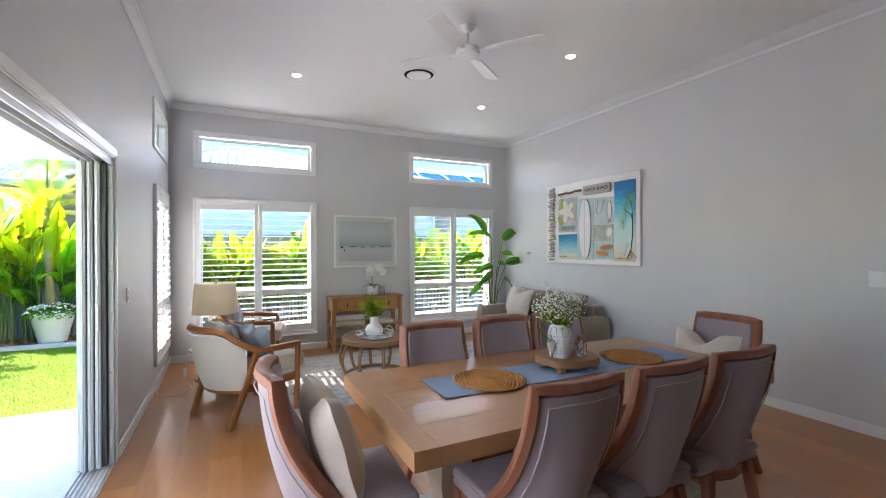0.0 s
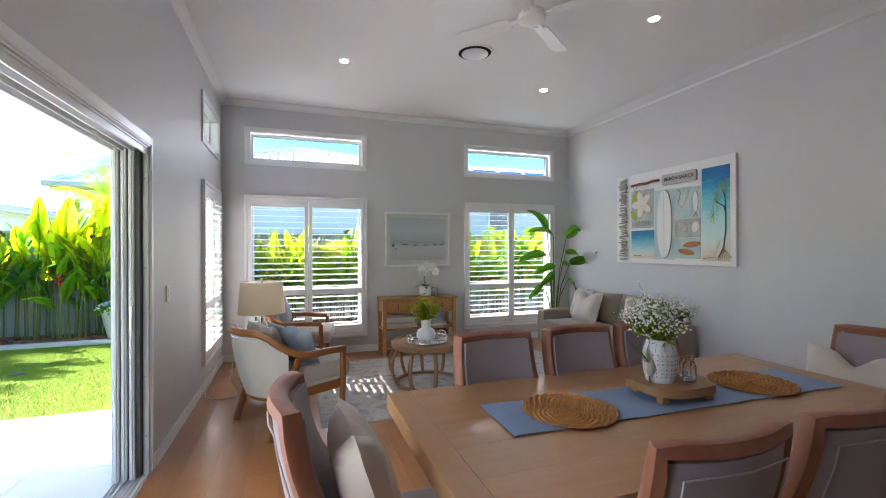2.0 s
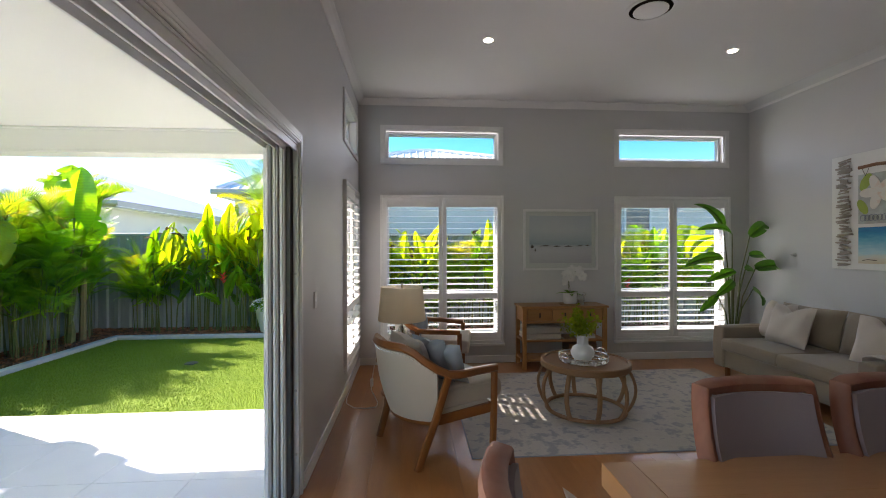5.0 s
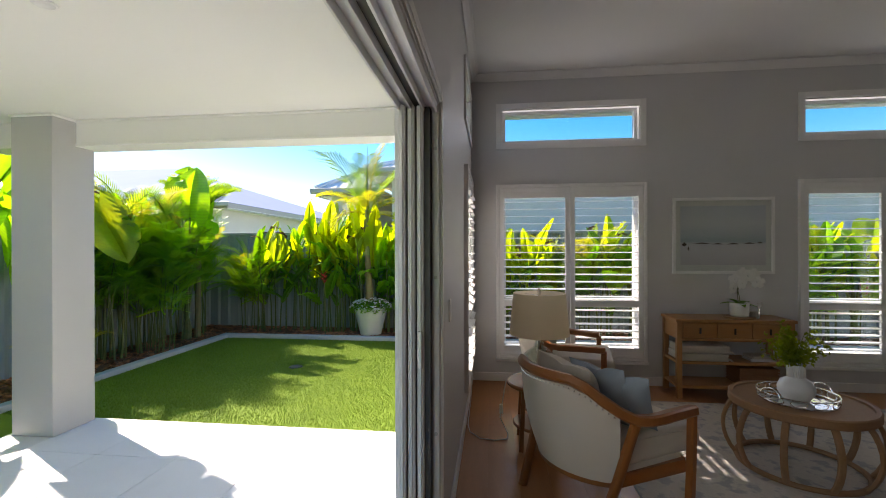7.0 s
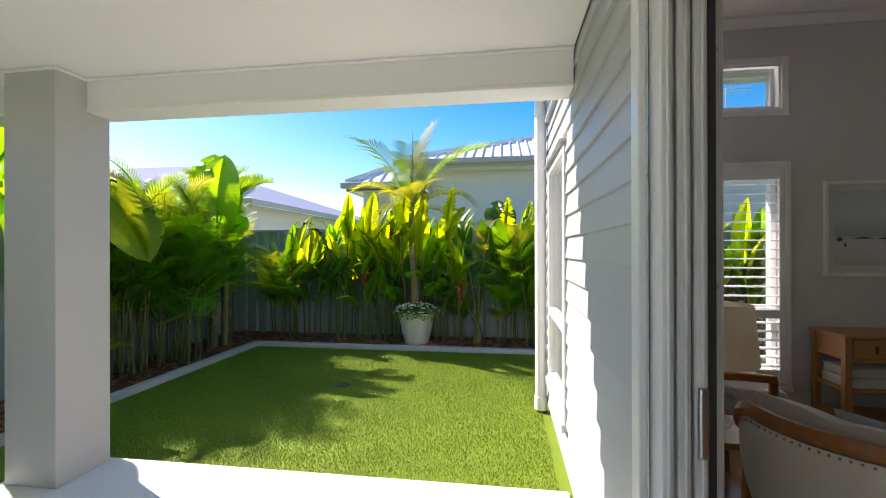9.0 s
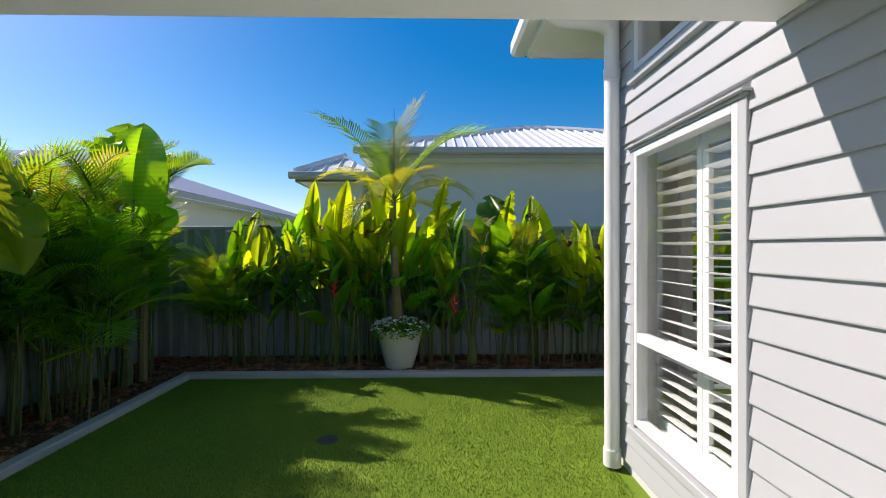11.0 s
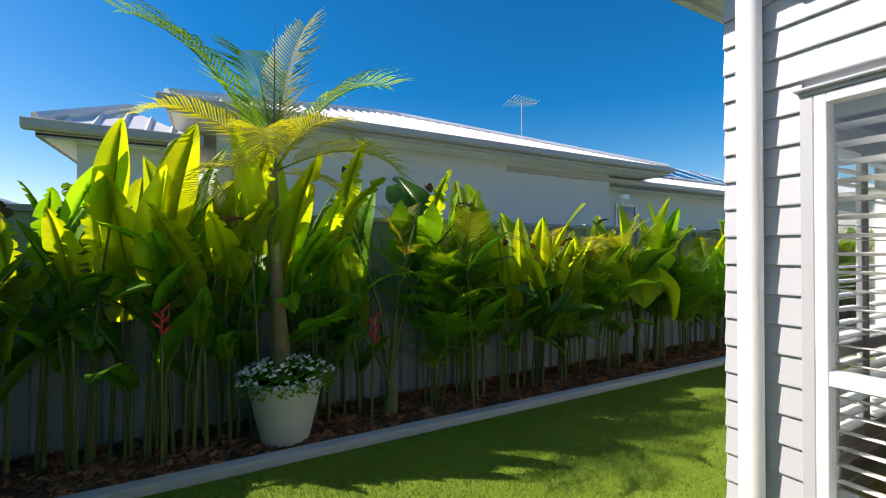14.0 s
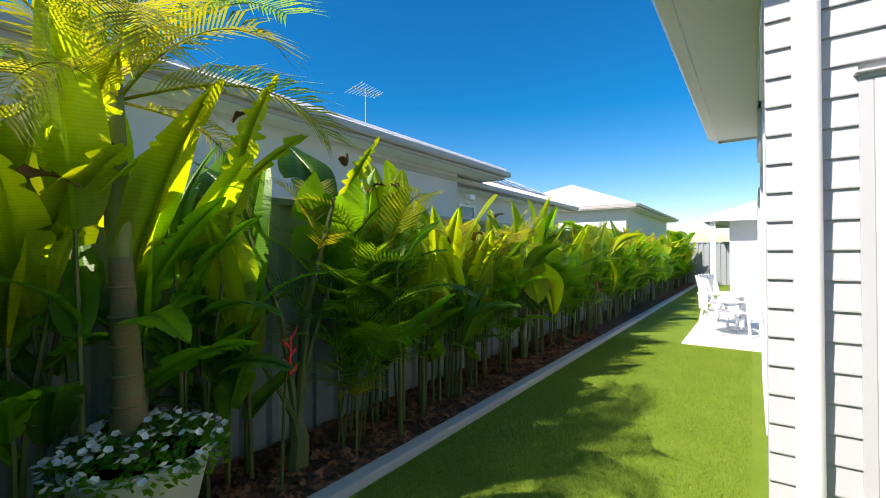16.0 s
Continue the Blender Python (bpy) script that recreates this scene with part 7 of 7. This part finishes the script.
# -- indoor strelitzia --
sp = thing("planter", 3.86, 6.02, 0, "pale round planter in the corner behind a sofa", "pot")
part("pot", lathe([(0.12, 0), (0.17, 0.01), (0.19, 0.36), (0.2, 0.38), (0.18, 0.38), (0.17, 0.33), (0, 0.33)], 28), M_CERAMIC, sp, smooth=True)
ps = thing("bird_of_paradise", 3.86, 6.02, 0.33, "tall indoor plant with glossy green paddle leaves in a corner", "plant")
STREL = [mesh_of(paddle(0.50, 0.17, d, 0.25, 0.04, 0.006, 12, 60 + i), M_INDOOR, "leaf") for i, d in enumerate((0.7, 1.3, 0.4))]
for lx, ly, h, hd, pt, me, sz in ((-0.15, -0.05, 1.36, 60, 70, 1, 1.0), (-0.06, -0.08, 1.28, 110, 30, 1, 0.9), (0.18, -0.06, 1.25, -75, 32, 0, 1.05), (0.14, -0.1, 1.02, -80, 5, 0, 0.8), (0.2, -0.12, 0.86, -85, 12, 0, 1.1),
                                  (-0.2, -0.1, 1.0, 95, 5, 1, 0.9), (-0.08, -0.15, 0.84, 100, -10, 0, 0.75), (0.05, -0.15, 0.85, -60, 5, 2, 0.7), (0.12, -0.18, 0.62, -70, -20, 0, 0.9), (-0.1, -0.15, 0.72, 130, -15, 1, 0.7), (-0.3, -0.15, 0.55, 110, -30, 0, 0.6)):
    part("stem", tube([(lx * 0.15, ly * 0.15, 0), (lx * 0.45, ly * 0.45, h * 0.6), (lx, ly, h)], [0.011, 0.008, 0.005], 6), M_STEM, ps, smooth=True)
    put("leaf", STREL[me], ps, aim(lx, ly, h, hd, pt, -50 if hd > 0 else 50, sz))

# -- rug --
rg_ = thing("area_rug", 1.83, 4.92, 0.0005, "distressed grey and cream area rug under a coffee table", "rug")
part("carpet", boxed(-1.47, 1.47, -0.98, 0.98, 0, 0.008, 0.003), M_RUG, rg_)
part("binding", frame_flat(-1.476, 1.476, -0.986, 0.986, 0, 0.0072, 0.012), mat("rug_binding", (0.30, 0.32, 0.36), 0.9, 0.1, 20), rg_)

# -- ceiling: fan, vent, downlights --
fan = thing("ceiling_fan", 1.78, 3.14, ZC, "white four-blade ceiling fan on a short rod", "ceiling fan")
part("canopy", lathe([(0.0, -0.055), (0.025, -0.055), (0.05, -0.03), (0.065, 0.0)], 28), M_PLASTIC, fan, smooth=True)
part("rod", tube([(0, 0, -0.05), (0, 0, -0.16)], 0.013, 10), M_PLASTIC, fan)
part("motor", lathe([(0, -0.255), (0.07, -0.255), (0.098, -0.24), (0.10, -0.205), (0.085, -0.18), (0.03, -0.16), (0.014, -0.15)], 32), M_PLASTIC, fan, smooth=True)
for k in range(4):
    bl = bmesh.new()
    pts = [(0.17, -0.055), (0.6, -0.068), (0.635, -0.05), (0.645, 0.0), (0.635, 0.05), (0.6, 0.068), (0.17, 0.055)]
    a = [bl.verts.new((x, y, 0.004)) for x, y in pts]
    b = [bl.verts.new((x, y, -0.004)) for x, y in pts]
    for i in range(7):
        bl.faces.new((a[i], a[(i + 1) % 7], b[(i + 1) % 7], b[i]))
    bl.faces.new(a)
    bl.faces.new(b[::-1])
    o = part("blade", bl, M_PLASTIC, fan)
    o.matrix_basis = pose(0, 0, -0.215, 0, 0, 38 + 90 * k) @ pose(0, 0, 0, 11, 0, 0)
    br = part("bracket", boxed(0.07, 0.22, -0.02, 0.02, -0.005, 0.006, 0.003), M_PLASTIC, o)
vent = thing("ceiling_vent", 1.80, 4.23, ZC, "round white ceiling air vent with stepped rings", "vent")
for r0, r1, z0 in ((0.158, 0.185, -0.008), (0.0, 0.128, -0.022)):
    part("ring", lathe([(r0, z0 + 0.007), (r0, z0), (r1, z0 + 0.002), (r1, z0 + 0.007)] if r0 else [(0, z0), (r1 - 0.01, z0), (r1, z0 + 0.004), (r1, z0 + 0.008), (0, z0 + 0.008)], 40, cap=False), M_PLASTIC, vent, smooth=True)
# flat dark disc: the shade inside the vent put in as colour
part("throat", lathe([(0, -0.003), (0.17, -0.003)], 36), M_INK, vent)
for x, y in ((0.63, 4.81), (2.95, 3.19), (2.96, 4.86), (0.63, 3.19), (0.63, 0.8), (2.95, 0.8)):
    dl = thing("downlight", x, y, ZC, "lit white recessed ceiling downlight", "downlight", "downlights")
    part("trim_ring", lathe([(0.036, -0.002), (0.038, -0.007), (0.048, -0.005), (0.05, 0.0)], 24, cap=False), M_PLASTIC, dl, smooth=True)
    part("lens", lathe([(0, -0.003), (0.037, -0.003)], 20), M_GLOW, dl)

# -- wall fittings --
sw = thing("light_switch", XW, 3.985, 1.10, "white two-gang light switch plate on a painted wall", "switch")
part("plate", boxed(0, 0.008, -0.037, 0.037, -0.058, 0.058, 0.003), M_PLASTIC, sw)
for z in (-0.02, 0.02):
    part("rocker", boxed(0.008, 0.012, -0.011, 0.011, z - 0.013, z + 0.013, 0.002), M_TRIM, sw)
po = thing("power_outlet", XW, 6.29, 0.30, "white double power outlet near the skirting", "outlet")
part("plate", boxed(0, 0.008, -0.058, 0.058, -0.037, 0.037, 0.003), M_PLASTIC, po)
for y in (-0.03, 0.03):
    part("socket", boxed(0.008, 0.0095, y - 0.013, y + 0.013, -0.018, 0.008, 0.001), M_GREYDOT, po)
ws = thing("wall_hook", XE, 5.72, 1.36, "small grey wall hook on painted wall", "hook")
part("body", lathe([(0.0, 0.0), (0.022, 0), (0.022, 0.02), (0.008, 0.03), (0.008, 0.06), (0, 0.062)], 16), M_STEEL, ws, smooth=True)
ws.matrix_basis = pose(XE, 5.72, 1.36, 0, -90, 0)
th2 = thing("thermostat", XE, 1.47, 1.2, "white thermostat panel on the painted wall", "thermostat")
part("body", boxed(-0.015, 0, -0.05, 0.05, -0.06, 0.06, 0.004), M_PLASTIC, th2)
# ---- pieces of floor, paving and walls ----
def pieces(name, parent, material, cells, bevel=0.0, depth=0.012):
    """Flat boxes sharing one mesh for each size."""
    cache = {}
    for x0, x1, y0, y1, z in cells:
        key = (round(x1 - x0, 3), round(y1 - y0, 3))
        if key not in cache:
            cache[key] = part(name, boxed(-key[0] / 2, key[0] / 2, -key[1] / 2, key[1] / 2, -depth, 0, bevel), material, parent)
            ob = cache[key]
        else:
            ob = new(name, cache[key].data)
            ob.parent = parent
        ob.location = ((x0 + x1) / 2, (y0 + y1) / 2, z)


pav = tagged(new("patio_paving"), "pale grey porcelain patio pavers with fine joints", "paving", kind="structure")
cells = []
y = 5.05
while y > -3.0:
    x = XO - 0.04
    while x > -4.2:
        x0 = max(x - 0.597, -4.25)
        cells.append((x0, x, y - 0.597, y, GZ + 0.03))
        x -= 0.6
    y -= 0.6
pieces("paver", pav, M_PAVER, cells, 0.002, 0.018)

flo = tagged(new("floor"), "honey oak laminate floorboards with fine joints", "floor", kind="structure")
cells = []
px = XW
row = 0
rr = random.Random(4)
while px < XE - 0.02:
    x1 = min(px + 0.192, XE)
    y = YS - rr.uniform(0, 1.7)
    while y < YN:
        y0, y1 = max(y, YS), min(y + 1.8, YN)
        if y1 - y0 > 0.02:
            cells.append((px, x1 - 0.0006, y0, y1 - 0.0006, 0.0))
        y += 1.8
    px += 0.192
    row += 1
pieces("plank", flo, M_FLOOR, cells, 0.0, 0.006)

# weatherboards of the west wall
clad = tagged(new("weatherboard_cladding"), "pale grey painted weatherboards on the house wall", "cladding", kind="structure")
holes = [(d0 - 0.06, d1 + 0.06, -1, dz + 0.075), (SIDE[0] - 0.045, SIDE[1] + 0.045, SIDE[2] - 0.07, SIDE[3] + 0.03),
         (SIDE_HI[0] - 0.045, SIDE_HI[1] + 0.045, SIDE_HI[2] - 0.07, SIDE_HI[3] + 0.03)]
shared = {}


def clad_board(y0, y1, z, h):
    key = (round(y1 - y0, 3), round(h, 3))
    if key not in shared:
        bm = bmesh.new()
        prof = [(0.0, 0.0), (-0.030, 0.0), (-0.031, 0.006), (-0.016, h), (0.0, h)]
        rings = [[bm.verts.new((u, s * key[0] / 2, v)) for u, v in prof] for s in (-1, 1)]
        for i in range(5):
            bm.faces.new((rings[0][i], rings[0][(i + 1) % 5], rings[1][(i + 1) % 5], rings[1][i]))
        for r in rings:
            bm.faces.new(r)
        shared[key] = part("board", bm, M_BOARD, clad)
        ob = shared[key]
    else:
        ob = new("board", shared[key].data)
        ob.parent = clad
    ob.location = (XO - 0.001, (y0 + y1) / 2, z)


z = 1.594 - 0.13 * 12
while z < 3.0:
    h = min(0.1299, 3.028 - z)
    for lo, hi in (((z, z + h)),):
        spans = [(0.0 + d1 + 0.031 if z + h / 2 < dz + 0.075 else 0.0, YO + 0.037)]
        for a, b, zl, zh in holes[1:]:
            out = []
            for s0, s1 in spans:
                if lo + h / 2 < zl or lo + h / 2 > zh:
                    out.append((s0, s1))
                else:
                    out += [q for q in ((s0, a), (b, s1)) if q[1] - q[0] > 0.01]
            spans = out
        for s0, s1 in spans:
            clad_board(s0, s1, z, h)
    z += 0.13
